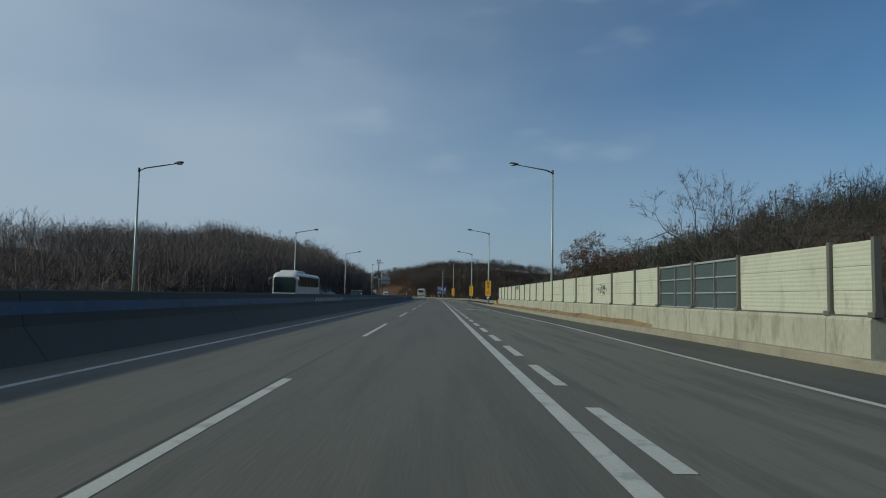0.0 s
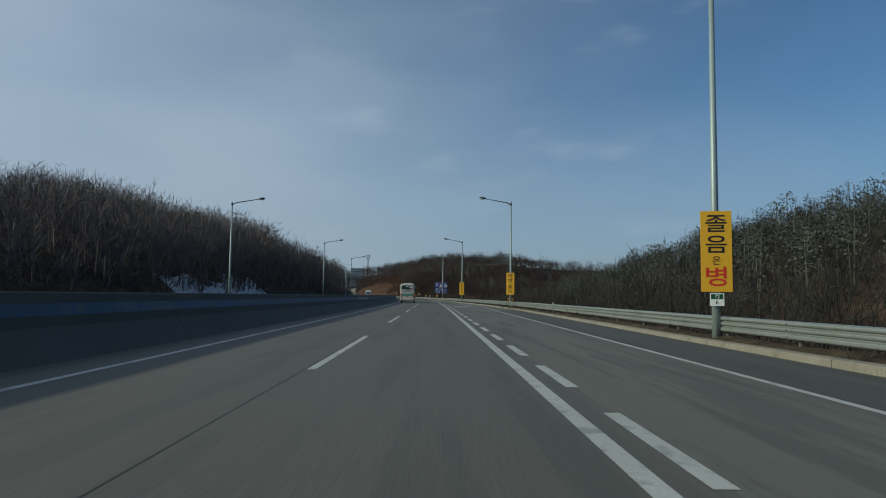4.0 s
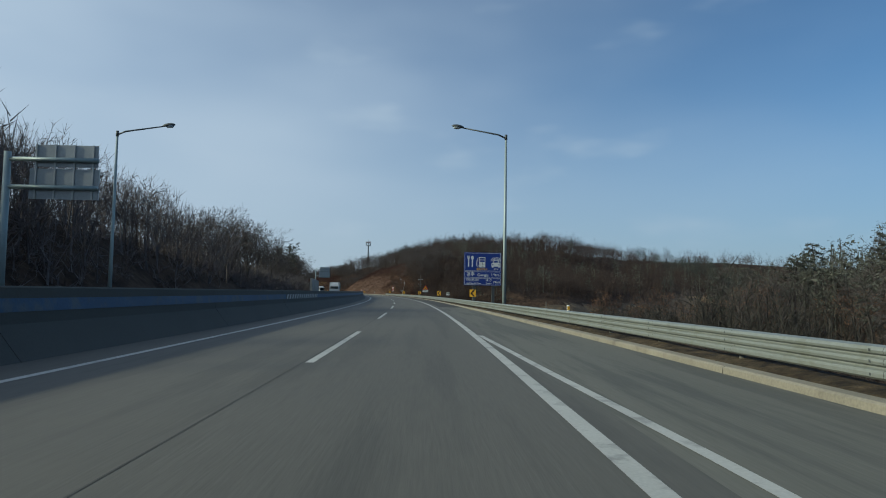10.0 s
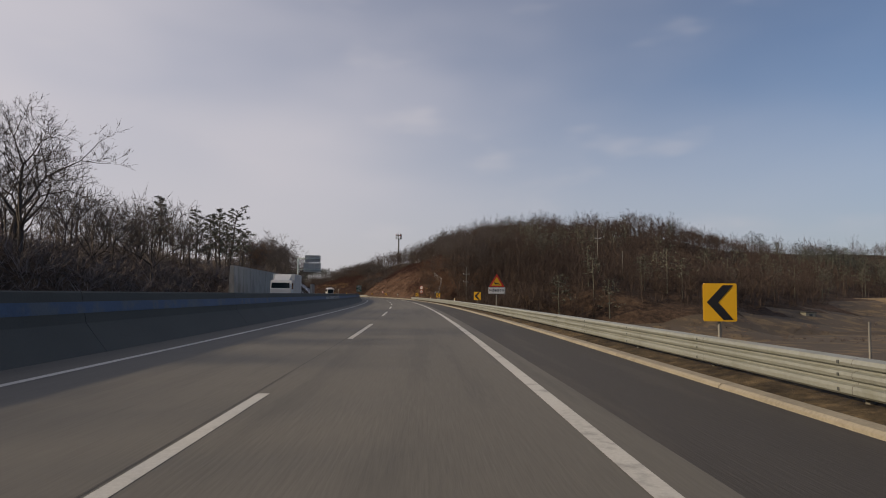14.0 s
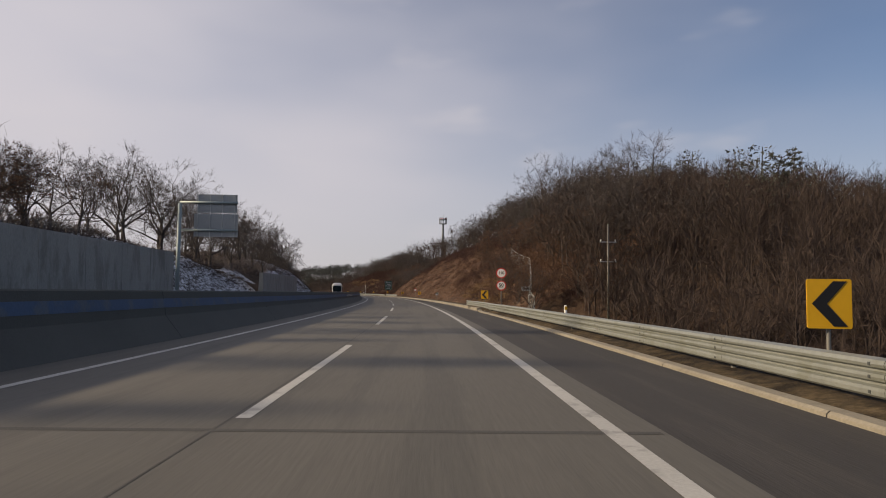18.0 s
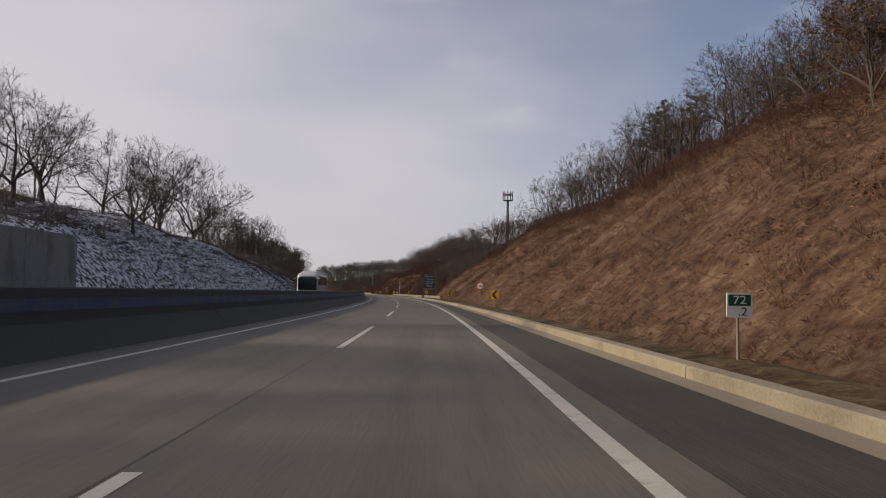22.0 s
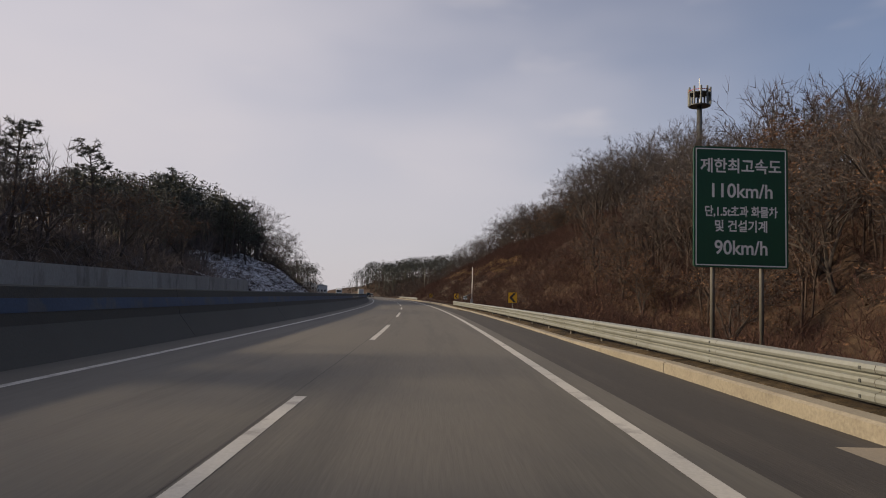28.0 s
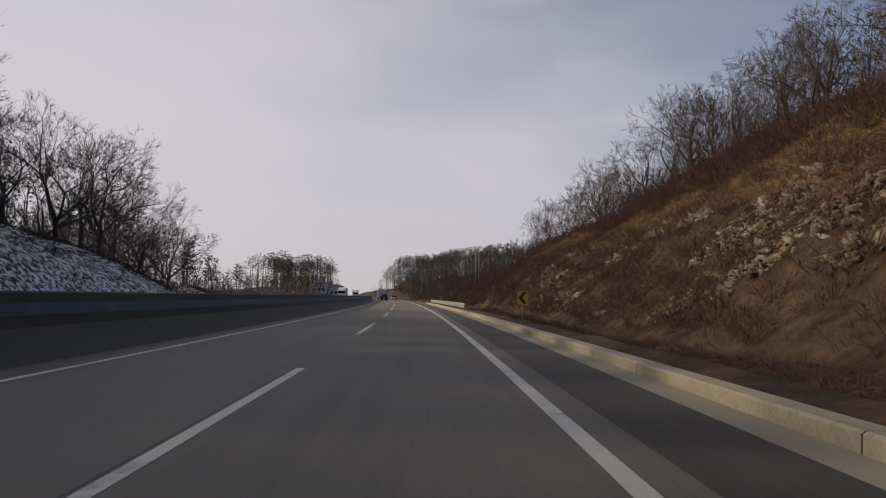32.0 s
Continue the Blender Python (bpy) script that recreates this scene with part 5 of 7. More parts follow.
def arch(y, r, z0=0.28, n=12):
    return [(y + r * math.cos(math.pi * k / n), 0.52 + r * math.sin(math.pi * k / n)) for k in range(n + 1)] + [(y - r, z0), (y + r, z0)]


def coach(m, label, white, band, group=""):
    """A 12 m highway coach, with or without the green livery."""
    b = thing("coach", m, label, "bus", group)
    L, w = 12.0, 1.24
    secs = [(0.0, coach_section(w - 0.16, 0.55, 3.16, 0.36)), (0.07, coach_section(w - 0.05, 0.42, 3.26, 0.40)), (0.3, coach_section(w, 0.30, 3.32, 0.42)), (11.2, coach_section(w, 0.30, 3.32, 0.42)), (11.75, coach_section(w - 0.05, 0.32, 3.22, 0.42)), (12.0, coach_section(w - 0.2, 0.36, 2.95, 0.4))]
    part("body", loft(secs), white, b, smooth=False)
    for sx in (-1, 1):
        x = sx * w
        side("window_band", [(0.95, 2.02), (0.75, 2.35), (0.95, 2.92), (11.55, 2.92), (11.62, 2.0)], x, 0.012, M["bus_glass"], b, "long dark tinted side window")
        for y in (3.9, 5.6, 7.35, 9.1, 10.4):
            side("window_divider", [(y - 0.03, 2.03), (y - 0.03, 2.91), (y + 0.03, 2.91), (y + 0.03, 2.03)], x * 1.0101, 0.008, M["blackplastic"], b)
        side("window_sill", [(0.95, 1.97), (0.95, 2.03), (11.6, 2.01), (11.6, 1.95)], x, 0.02, M["blackplastic"], b)
        side("roof_cove", [(0.6, 2.93), (0.6, 3.02), (11.3, 3.02), (11.4, 2.93)], x * 0.998, 0.012, M["bus_green"] if band else M["bus_roof"], b)
        if band:
            side("green_band", [(0.3, 0.97), (0.3, 1.50), (6.95, 1.50), (6.4, 1.95), (10.3, 1.95), (10.95, 1.3), (11.35, 1.12), (11.35, 0.62), (9.0, 0.30), (8.55, 0.30), (8.05, 0.97)], x, 0.006, M["bus_green"], b, "green livery band")
            side("dark_line", [(0.3, 1.29), (0.3, 1.325), (11.2, 1.315), (11.2, 1.285)], x * 1.006, 0.006, M["blackplastic"], b)
            side("livery_mark", [(1.6, 1.62), (1.7, 1.78), (2.6, 1.78), (2.5, 1.62)], x * 1.006, 0.003, M["signblue"], b)
        for y, z in ((4.95, 0.64), (6.45, 0.64)):
            side("hatch_latch", [(y - 0.09, z - 0.09), (y - 0.09, z + 0.09), (y + 0.09, z + 0.09), (y + 0.09, z - 0.09)], x, 0.014, M["blackplastic"], b)
        for y in (4.1, 5.7, 7.3):
            side("hatch_seam", [(y - 0.008, 0.33), (y - 0.008, 0.96), (y + 0.008, 0.96), (y + 0.008, 0.33)], x, 0.008, M["bus_roof"], b)
        for y in (3.25, 9.9):
            side("wheel_arch", arch(y, 0.62), x, 0.010, M["blackplastic"], b)
            wheel(b, x * 1.02, y, 0.50, 0.30)
        for y in (0.62, 1.0):
            side("vent_grille", [(y - 0.14, 1.02), (y - 0.14, 1.18), (y + 0.14, 1.18), (y + 0.14, 1.02)], x * 1.006, 0.01, M["blackplastic"], b)
        arm = tube(bmesh.new(), [(sx * 1.05, 11.75, 2.72), (sx * 1.25, 12.1, 2.78), (sx * 1.42, 12.28, 2.66), (sx * 1.42, 12.28, 2.5)], [0.06, 0.06, 0.05, 0.05], 8)
        ma = part("mirror_arm", arm, M["bus_roof"], b, smooth=True)
        part("mirror", boxed(sx * 1.42 - 0.11, sx * 1.42 + 0.11, 12.2, 12.34, 2.05, 2.55, bevel=0.03), M["blackplastic"], ma)
        part("tail_lamp", boxed(sx * 1.08 - 0.09, sx * 1.08 + 0.09, -0.02, 0.12, 0.85, 1.62, bevel=0.02), M["redlens"], b)
        part("amber_lamp", boxed(sx * 1.08 - 0.085, sx * 1.08 + 0.085, -0.026, 0.1, 1.35, 1.55, bevel=0.01), M["amber"], b)
        part("head_lamp", boxed(sx * 0.85 - 0.22, sx * 0.85 + 0.22, 11.9, 12.03, 0.72, 0.95, bevel=0.04), M["lens"], b)
    for k in range(4):
        for j in range(3 if k % 2 else 2):
            part("window_lettering", boxed(w + 0.013, w + 0.016, 4.1 + k * 1.75 + j * 0.33, 4.32 + k * 1.75 + j * 0.33, 2.62, 2.78), M["signyellow"], b) if band else None
    door = side("door", [(11.28, 0.38), (11.28, 2.6), (11.62, 2.55), (11.7, 0.42)], w, 0.014, M["bus_glass"], b, "glazed folding door")
    ws = bmesh.new()
    prism(ws, [(-1.05, 1.35), (-1.08, 2.5), (-0.95, 2.82), (0.95, 2.82), (1.08, 2.5), (1.05, 1.35)], 11.9, 12.015)
    part("windscreen", ws, M["bus_glass"], b)
    part("front_bumper", boxed(-1.1, 1.1, 11.85, 12.06, 0.34, 0.66, bevel=0.05), white, b)
    ac = loft([(6.6, coach_section(0.85, 3.2, 3.36, 0.1)), (7.0, coach_section(0.95, 3.2, 3.55, 0.15)), (10.2, coach_section(0.95, 3.2, 3.55, 0.15)), (11.0, coach_section(0.8, 3.1, 3.30, 0.1))])
    part("roof_unit", ac, M["bus_roof"] if band else white, b)
    part("rear_window", prism(bmesh.new(), [(-1.02, 2.32), (-0.98, 2.98), (0.98, 2.98), (1.02, 2.32)], -0.02, 0.06), M["bus_glass"], b, "dark rear window")
    part("rear_spoiler", boxed(-0.95, 0.95, -0.06, 0.12, 2.99, 3.10, bevel=0.03), white, b)
    for k in range(2):
        part("engine_louvre", boxed(-0.82, 0.82, -0.015, 0.05, 1.92 - k * 0.16, 2.03 - k * 0.16, bevel=0.015), M["bus_roof"], b)
    part("chrome_strip", boxed(-0.6, 0.6, -0.03, 0.05, 2.12, 2.24, bevel=0.03), M["chrome"], b)
    if band:
        part("rear_green_band", boxed(-0.98, 0.98, -0.008, 0.03, 1.22, 1.48), M["bus_green"], b)
        for k in range(4):
            part("fleet_mark", boxed(-0.28 + k * 0.14, -0.19 + k * 0.14, -0.026, -0.018, 2.72, 2.88), M["signwhite"], b)
        part("notice", boxed(0.42, 0.94, -0.028, -0.02, 2.42, 2.86), M["signwhite"], b)
        part("notice_strip", boxed(0.42, 0.94, -0.031, -0.0285, 2.42, 2.52), M["signred"], b)
        for k in range(3):
            part("notice_bar", boxed(0.47, 0.88 - 0.05 * k, -0.031, -0.0285, 2.58 + 0.09 * k, 2.62 + 0.09 * k), M["signblack"], b)
    part("number_plate", boxed(-0.24, 0.24, -0.02, 0.02, 0.98, 1.14), M["signyellow"], b)
    part("plate_bar", boxed(-0.16, 0.16, -0.024, -0.0205, 1.02, 1.1), M["signblack"], b)
    part("rear_bumper", boxed(-1.18, 1.18, -0.05, 0.25, 0.42, 0.80, bevel=0.05), white, b)
    for x in (-0.95, 0.95):
        part("fog_lamp", tube(bmesh.new(), [(x, -0.06, 0.6), (x, 0.05, 0.6)], 0.07, 12), M["blackplastic"], b)
    return b


coach(at(206.1, -5.55), "white and green highway coach in the passing lane", M["bus_white"], True, "coaches")
coach(at(595.5, -14.1, 0, 180), "plain white coach beyond the median before the bend", M["white_paint"], False, "coaches")
coach(at(76, -16.0, 0, 180), "plain white coach on the opposite carriageway", M["white_paint"], False, "coaches")


def car(m, name, label, paint, h=1.5, length=4.6, boot=True):
    c = thing(name, m, label, "car", "cars")
    w = 0.9
    g = 0.58 * h
    low = [(0.0, [(-w + 0.12, 0.35), (-w + 0.1, g * 0.9), (w - 0.1, g * 0.9), (w - 0.12, 0.35)]), (0.25, [(-w, 0.25), (-w, g), (w, g), (w, 0.25)]), (length * 0.7, [(-w, 0.25), (-w, g), (w, g), (w, 0.25)]), (length - 0.25, [(-w + 0.03, 0.25), (-w + 0.06, g * 0.85), (w - 0.06, g * 0.85), (w - 0.03, 0.25)]), (length, [(-w + 0.15, 0.35), (-w + 0.18, g * 0.7), (w - 0.18, g * 0.7), (w - 0.15, 0.35)])]
    part("body", loft(low), paint, c)
    y0 = 0.75 if boot else 0.1
    cab = [(y0, [(-w + 0.08, g - 0.02), (-w + 0.12, g + 0.02), (w - 0.12, g + 0.02), (w - 0.08, g - 0.02)]), (y0 + 0.55, [(-w + 0.06, g - 0.02), (-w + 0.2, h - 0.03), (w - 0.2, h - 0.03), (w - 0.06, g - 0.02)]), (length * 0.55, [(-w + 0.06, g - 0.02), (-w + 0.2, h), (w - 0.2, h), (w - 0.06, g - 0.02)]), (length * 0.76, [(-w + 0.08, g - 0.02), (-w + 0.12, g + 0.02), (w - 0.12, g + 0.02), (w - 0.08, g - 0.02)])]
    part("glasshouse", loft(cab), M["bus_glass"], c, "dark glazed cabin")
    part("roof", boxed(-w + 0.2, w - 0.2, y0 + 0.5, length * 0.57, h - 0.02, h + 0.03, bevel=0.02), paint, c)
    for x in (-w, w):
        for y in (0.85, length - 0.9):
            wheel(c, x * 1.01, y, 0.33, 0.22)
    for sx in (-1, 1):
        part("tail_lamp", boxed(sx * 0.68 - 0.14, sx * 0.68 + 0.14, -0.015, 0.1, g * 0.68, g * 0.88, bevel=0.01), M["redlens"], c)
        part("head_lamp", boxed(sx * 0.6 - 0.15, sx * 0.6 + 0.15, length - 0.1, length + 0.005, g * 0.5, g * 0.65, bevel=0.01), M["lens"], c)
    part("rear_bumper", boxed(-0.82, 0.82, -0.05, 0.15, 0.3, 0.52, bevel=0.03), M["blackplastic"], c)
    part("number_plate", boxed(-0.26, 0.26, -0.06, -0.05, 0.56, 0.68), M["signwhite"], c)
    return c


car(at(900, -5.4), "suv", "dark brown SUV in the passing lane", M["suv"], 1.75, 4.7, False)
car(at(940, -1.9), "saloon_car", "silver saloon car in the slow lane", M["silver"], 1.47, 4.7)
car(at(102, -13.4, 0, 180), "minivan", "silver minivan on the opposite carriageway", M["silver"], 1.9, 5.0, False)


def truck(m, label, box_h=3.6, length=9.0):
    t = thing("box_truck", m, label, "truck", "trucks")
    cabp = loft([(length - 2.0, [(-1.15, 0.5), (-1.15, 2.7), (1.15, 2.7), (1.15, 0.5)]), (length - 0.5, [(-1.15, 0.5), (-1.15, 2.65), (1.15, 2.65), (1.15, 0.5)]), (length, [(-1.1, 0.5), (-1.1, 1.7), (1.1, 1.7), (1.1, 0.5)])])
    part("cab", cabp, M["white_paint"], t)
    part("windscreen", prism(bmesh.new(), [(-1.0, 1.65), (-0.95, 2.4), (0.95, 2.4), (1.0, 1.65)], length - 0.3, length - 0.05), M["bus_glass"], t)
    part("wind_deflector", loft([(length - 2.0, [(-0.95, 2.7), (-0.9, 3.35), (0.9, 3.35), (0.95, 2.7)]), (length - 0.9, [(-0.85, 2.68), (-0.8, 2.72), (0.8, 2.72), (0.85, 2.68)])]), M["white_paint"], t)
    part("cargo_box", boxed(-1.22, 1.22, 0.0, length - 2.15, 0.95, box_h, bevel=0.02), M["white_paint"], t)
    part("chassis", boxed(-0.6, 0.6, 0.1, length - 1.9, 0.55, 0.94), M["blackplastic"], t)
    for k in range(5):
        y = 0.6 + k * (length - 3.4) / 4
        for sx in (-1, 1):
            side("box_rib", [(y - 0.03, 1.0), (y - 0.03, box_h - 0.06), (y + 0.03, box_h - 0.06), (y + 0.03, 1.0)], sx * 1.22, 0.012, M["bus_roof"], t)
    part("rear_door", boxed(-1.12, 1.12, -0.02, 0.0, 1.0, box_h - 0.1), M["bus_roof"], t)
    for x in (-1.16, 1.16):
        for y in (1.6, length - 1.0):
            wheel(t, x, y, 0.48, 0.3)
    for sx in (-1, 1):
        part("side_window", boxed(sx * 1.152 - 0.006, sx * 1.152 + 0.006, length - 1.6, length - 0.6, 1.7, 2.4), M["bus_glass"], t)
        part("tail_lamp", boxed(sx * 0.9 - 0.15, sx * 0.9 + 0.15, -0.03, 0.02, 0.7, 0.85), M["redlens"], t)
    return t


truck(at(404, -15.8, 0, 180), "white box truck on the opposite carriageway", 3.4, 8.0)
truck(at(965, -5.3), "white box truck far ahead in the passing lane", 3.5, 9.0)
truck(at(1010, -14.5, 0, 180), "white box truck on the far opposite carriageway", 3.4, 8.5)
truck(at(925, -16.5, 0, 180), "white box truck on the opposite carriageway before the bend", 3.2, 8.0)


def farm_building(s, u, w, d, h, label):
    f = thing("farm_building", at(s, u, ground_z(s, u)), label, "building", "low white buildings")
    part("wall", boxed(-w / 2, w / 2, -d / 2, d / 2, -0.5, h), M["white_paint"], f)
    part("roof", prism(bmesh.new(), [(-w / 2 - 0.4, h), (0, h + 0.9), (w / 2 + 0.4, h), (w / 2 + 0.4, h - 0.12), (-w / 2 - 0.4, h - 0.12)], -d / 2 - 0.4, d / 2 + 0.4), M["bus_roof"], f)
    for k in range(3):
        part("window", boxed(-w / 2 + w * (0.15 + k * 0.28), -w / 2 + w * (0.3 + k * 0.28), -d / 2 - 0.03, -d / 2, 1.0, 2.1), M["bus_glass"], f)
    return f


farm_building(1042, -30.5, 7, 8, 4.3, "low white building beyond the opposite carriageway")
farm_building(1046, -23.2, 6.5, 8, 4.4, "low white shed with a grey roof in the distance")

# ---- plants: bare winter trees, pines, brown oaks, brush and dead grass ----
class Shape:
    """Points and triangles gathered for one mesh."""

    def __init__(self):
        self.v, self.f = [], []

    def tube(self, pts, radii, sides):
        base = len(self.v)
        for i, p in enumerate(pts):
            way = (pts[min(i + 1, len(pts) - 1)] - pts[max(i - 1, 0)]).normalized()
            side = way.cross(Vector((0.3, 0.1, 1)) if abs(way.z) < 0.9 else Vector((0, 1, 0.1))).normalized()
            up = side.cross(way)
            for k in range(sides):
                a = 2 * math.pi * k / sides
                self.v.append(p + (side * math.cos(a) + up * math.sin(a)) * radii[i])
        for i in range(len(pts) - 1):
            for k in range(sides):
                a, b = base + i * sides + k, base + i * sides + (k + 1) % sides
                self.f += [(a, b, b + sides), (a, b + sides, a + sides)]

    def sliver(self, p, q, w, rnd):
        side = (q - p).cross(Vector((rnd.uniform(-1, 1), rnd.uniform(-1, 1), rnd.uniform(-1, 1)))).normalized() * w
        n = len(self.v)
        self.v += [p - side, p + side, q]
        self.f.append((n, n + 1, n + 2))

    def leaf(self, p, r, rnd):
        n = len(self.v)
        for _ in range(3):
            self.v.append(p + Vector((rnd.gauss(0, 1), rnd.gauss(0, 1), rnd.gauss(0, 0.7))) * r)
        self.f.append((n, n + 1, n + 2))

    def arrays(self):
        return np.array([tuple(p) for p in self.v]), np.array(self.f)


def bend(p, way, length, r0, r1, steps, rnd, lift=0.25, wild=0.18):
    pts, radii, step = [p.copy()], [r0], length / steps
    d = way.normalized()
    for i in range(steps):
        d = (d + Vector((rnd.uniform(-wild, wild), rnd.uniform(-wild, wild), rnd.uniform(-wild, wild) + lift / steps))).normalized()
        pts.append(pts[-1] + d * step)
        radii.append(r0 + (r1 - r0) * (i + 1) / steps)
    return pts, radii


def on_line(pts, f):
    x = f * (len(pts) - 1)
    i = min(int(x), len(pts) - 2)
    return pts[i].lerp(pts[i + 1], x - i), (pts[i + 1] - pts[i]).normalized()


def fork_way(d, angle, turn, lift):
    """A way that leaves d by angle, turned round it, drawn upwards by lift."""
    side = d.cross(Vector((0.31, 0.17, 1)) if abs(d.z) < 0.92 else Vector((1, 0.2, 0))).normalized()
    up = side.cross(d)
    w = d * math.cos(angle) + (side * math.cos(turn) + up * math.sin(turn)) * math.sin(angle)
    return (w + Vector((0, 0, lift))).normalized()


def bare_tree(seed, h=10.0, open_=0.6, trunk=0.24, limbs=4, twigs=9, leaves=0):
    """Trunk, crown and dead leaves of a spreading tree: limbs fork four times into fine crooked twigs."""
    rnd = random.Random(seed)
    wood, crown, leaf = Shape(), Shape(), Shape()
    k = h / 10
    pts, radii = bend(Vector((0, 0, -0.5)), Vector((rnd.uniform(-0.1, 0.1), rnd.uniform(-0.1, 0.1), 1)), trunk * h + 0.5, 0.20 * k, 0.15 * k, 4, rnd, 0.05, 0.08)
    wood.tube(pts, radii, 7)

    def twig(p, d):
        q = p + fork_way(d, rnd.uniform(0.2, 0.9), rnd.uniform(0, 6.3), 0.12) * rnd.uniform(0.3, 0.75) * k
        m = p.lerp(q, 0.55) + Vector((rnd.gauss(0, 0.05), rnd.gauss(0, 0.05), rnd.gauss(0, 0.04))) * k
        crown.sliver(p, m, 0.014, rnd)
        crown.sliver(m, q, 0.012, rnd)
        if leaves and rnd.random() < leaves:
            for _ in range(3):
                leaf.leaf(m.lerp(q, rnd.random()) + Vector((rnd.gauss(0, 0.09), rnd.gauss(0, 0.09), rnd.gauss(0, 0.09))), 0.075, rnd)

    def grow(p, d, length, r, level):
        pts, radii = bend(p, d, length, r, r * 0.55, 3 if level < 3 else 2, rnd, 0.12, 0.20)
        (wood if level < 3 else crown).tube(pts, radii, (5, 4, 4, 3, 3)[level])
        if level == 4:
            for _ in range(twigs):
                twig(*on_line(pts, rnd.uniform(0.15, 1.0)))
            return
        turn = rnd.uniform(0, 6.3)
        for j in range(2):
            q, w = on_line(pts, 0.999)
            grow(q, fork_way(w, rnd.uniform(0.35, 0.75), turn + j * 3.1 + rnd.uniform(-0.5, 0.5), 0.02), length * rnd.uniform(0.60, 0.80), radii[-1] * 0.9, level + 1)
        q, w = on_line(pts, rnd.uniform(0.4, 0.75))
        grow(q, fork_way(w, rnd.uniform(0.6, 1.15), rnd.uniform(0, 6.3), 0.0), length * rnd.uniform(0.5, 0.72), radii[-1] * 0.75, level + 1)

    for j in range(limbs):
        p, d = on_line(pts, 0.70 + 0.29 * j / max(1, limbs - 1))
        a = j * 2.4 + rnd.uniform(-0.5, 0.5)
        lean = open_ * rnd.uniform(0.6, 1.25) if j < limbs - 1 else 0.15
        grow(p, Vector((math.cos(a) * math.sin(lean), math.sin(a) * math.sin(lean), math.cos(lean))), h * rnd.uniform(0.25, 0.31), 0.115 * k, 0)
    # bring the tree to its height
    top = max(v.z for v in crown.v)
    for sh in (wood, crown, leaf):
        sh.v = [Vector((v.x, v.y, v.z * h / top if v.z > 0 else v.z)) for v in sh.v]
    return wood, crown, leaf


def pine(seed, h=9.0, low=0.4, flat=True):
    rnd = random.Random(seed)
    wood, crown = Shape(), Shape()
    pts, radii = bend(Vector((0, 0, -0.4)), Vector((rnd.uniform(-0.1, 0.1), rnd.uniform(-0.1, 0.1), 1)), h * 0.97, 0.17, 0.04, 6, rnd, 0.05, 0.08)
    wood.tube(pts, radii, 6)
    n = 26
    for k in range(n):
        f = low + (1 - low) * (k + rnd.random()) / n
        p, _ = on_line(pts, min(f, 0.99))
        a = k * 2.4 + rnd.uniform(-0.4, 0.4)
        out = h * 0.31 * (1.10 - (f - low) / (1 - low) * (0.6 if flat else 0.95)) * rnd.uniform(0.55, 1.2)
        l1, r1 = bend(p, Vector((math.cos(a), math.sin(a), rnd.uniform(0.0, 0.4))), out, 0.05, 0.015, 3, rnd, 0.3)
        wood.tube(l1, r1, 3)
        for _ in range(5):
            c, _ = on_line(l1, rnd.uniform(0.35, 1.0))
            c = c + Vector((rnd.gauss(0, 0.22), rnd.gauss(0, 0.22), rnd.uniform(0.0, 0.2)))
            for _ in range(16):
                way = Vector((rnd.gauss(0, 1), rnd.gauss(0, 1), rnd.gauss(0.35, 0.5))).normalized()
                crown.sliver(c + way * 0.05, c + way * rnd.uniform(0.22, 0.42), 0.045, rnd)
    return wood, crown


def shape_part(name, sh, material, parent):
    v, f = sh.arrays()
    me = bpy.data.meshes.new(name)
    me.from_pydata(v.tolist(), [], f.tolist())
    me.materials.append(material)
    ob = new(name, me)
    ob.parent = parent
    return ob


STOCK = {}
for k in range(6):
    w, c, lf = bare_tree(40 + k, 10.0, (0.9, 0.75, 1.0, 0.6, 0.85, 0.65)[k], (0.20, 0.26, 0.16, 0.32, 0.22, 0.30)[k], (4, 4, 5, 4, 4, 3)[k], 9)
    t = thing("bare_tree", Matrix(), "leafless grey deciduous tree with a spreading crown of fine twigs", "tree", "bare trees")
    shape_part("trunk", w, M["bark"], t)
    shape_part("crown", c, M["twig_grey"], t)
    STOCK["bare", k] = t
for k in range(3):
    w, c, lf = bare_tree(60 + k, 8.5, 0.6, (0.18, 0.25, 0.2)[k], 4, 7, (0.7, 0.45, 0.3)[k])
    t = thing("oak_tree", Matrix(), "oak tree that still holds dry brown leaves", "tree", "brown oaks")
    shape_part("trunk", w, M["bark"], t)
    shape_part("crown", c, M["twig_grey"], t)
    shape_part("dead_leaves", lf, M["oakleaf"], t)
    STOCK["oak", k] = t
for k in range(3):
    w, c = pine(80 + k, 9.0, (0.35, 0.5, 0.25)[k], k < 2)
    t = thing("pine_tree", Matrix(), "dark green pine tree with layered needle clumps", "tree", "pines")
    shape_part("trunk", w, M["bark"], t)
    shape_part("crown", c, M["needle"], t)
    STOCK["pine", k] = t
_first = set(STOCK)
trnd = random.Random(5)


def plant(kind, s, u, h, variant=None):
    n = {"bare": 6, "oak": 3, "pine": 3}[kind]
    key = (kind, trnd.randrange(n) if variant is None else variant)
    size = {"bare": 10.0, "oak": 8.5, "pine": 9.0}[kind]
    p = W(s, u, ground_z(s, u))
    k = h / size
    m = pose(p.x, p.y, p.z, trnd.uniform(-3, 3), trnd.uniform(-3, 3), trnd.uniform(0, 360)) @ Matrix.Diagonal((k, k, k, 1))
    src = STOCK[key]
    if key in _first:
        _first.discard(key)
        src.matrix_basis = m
        return src
    made = copy_thing(src, m)
    made.matrix_basis = m
    return made


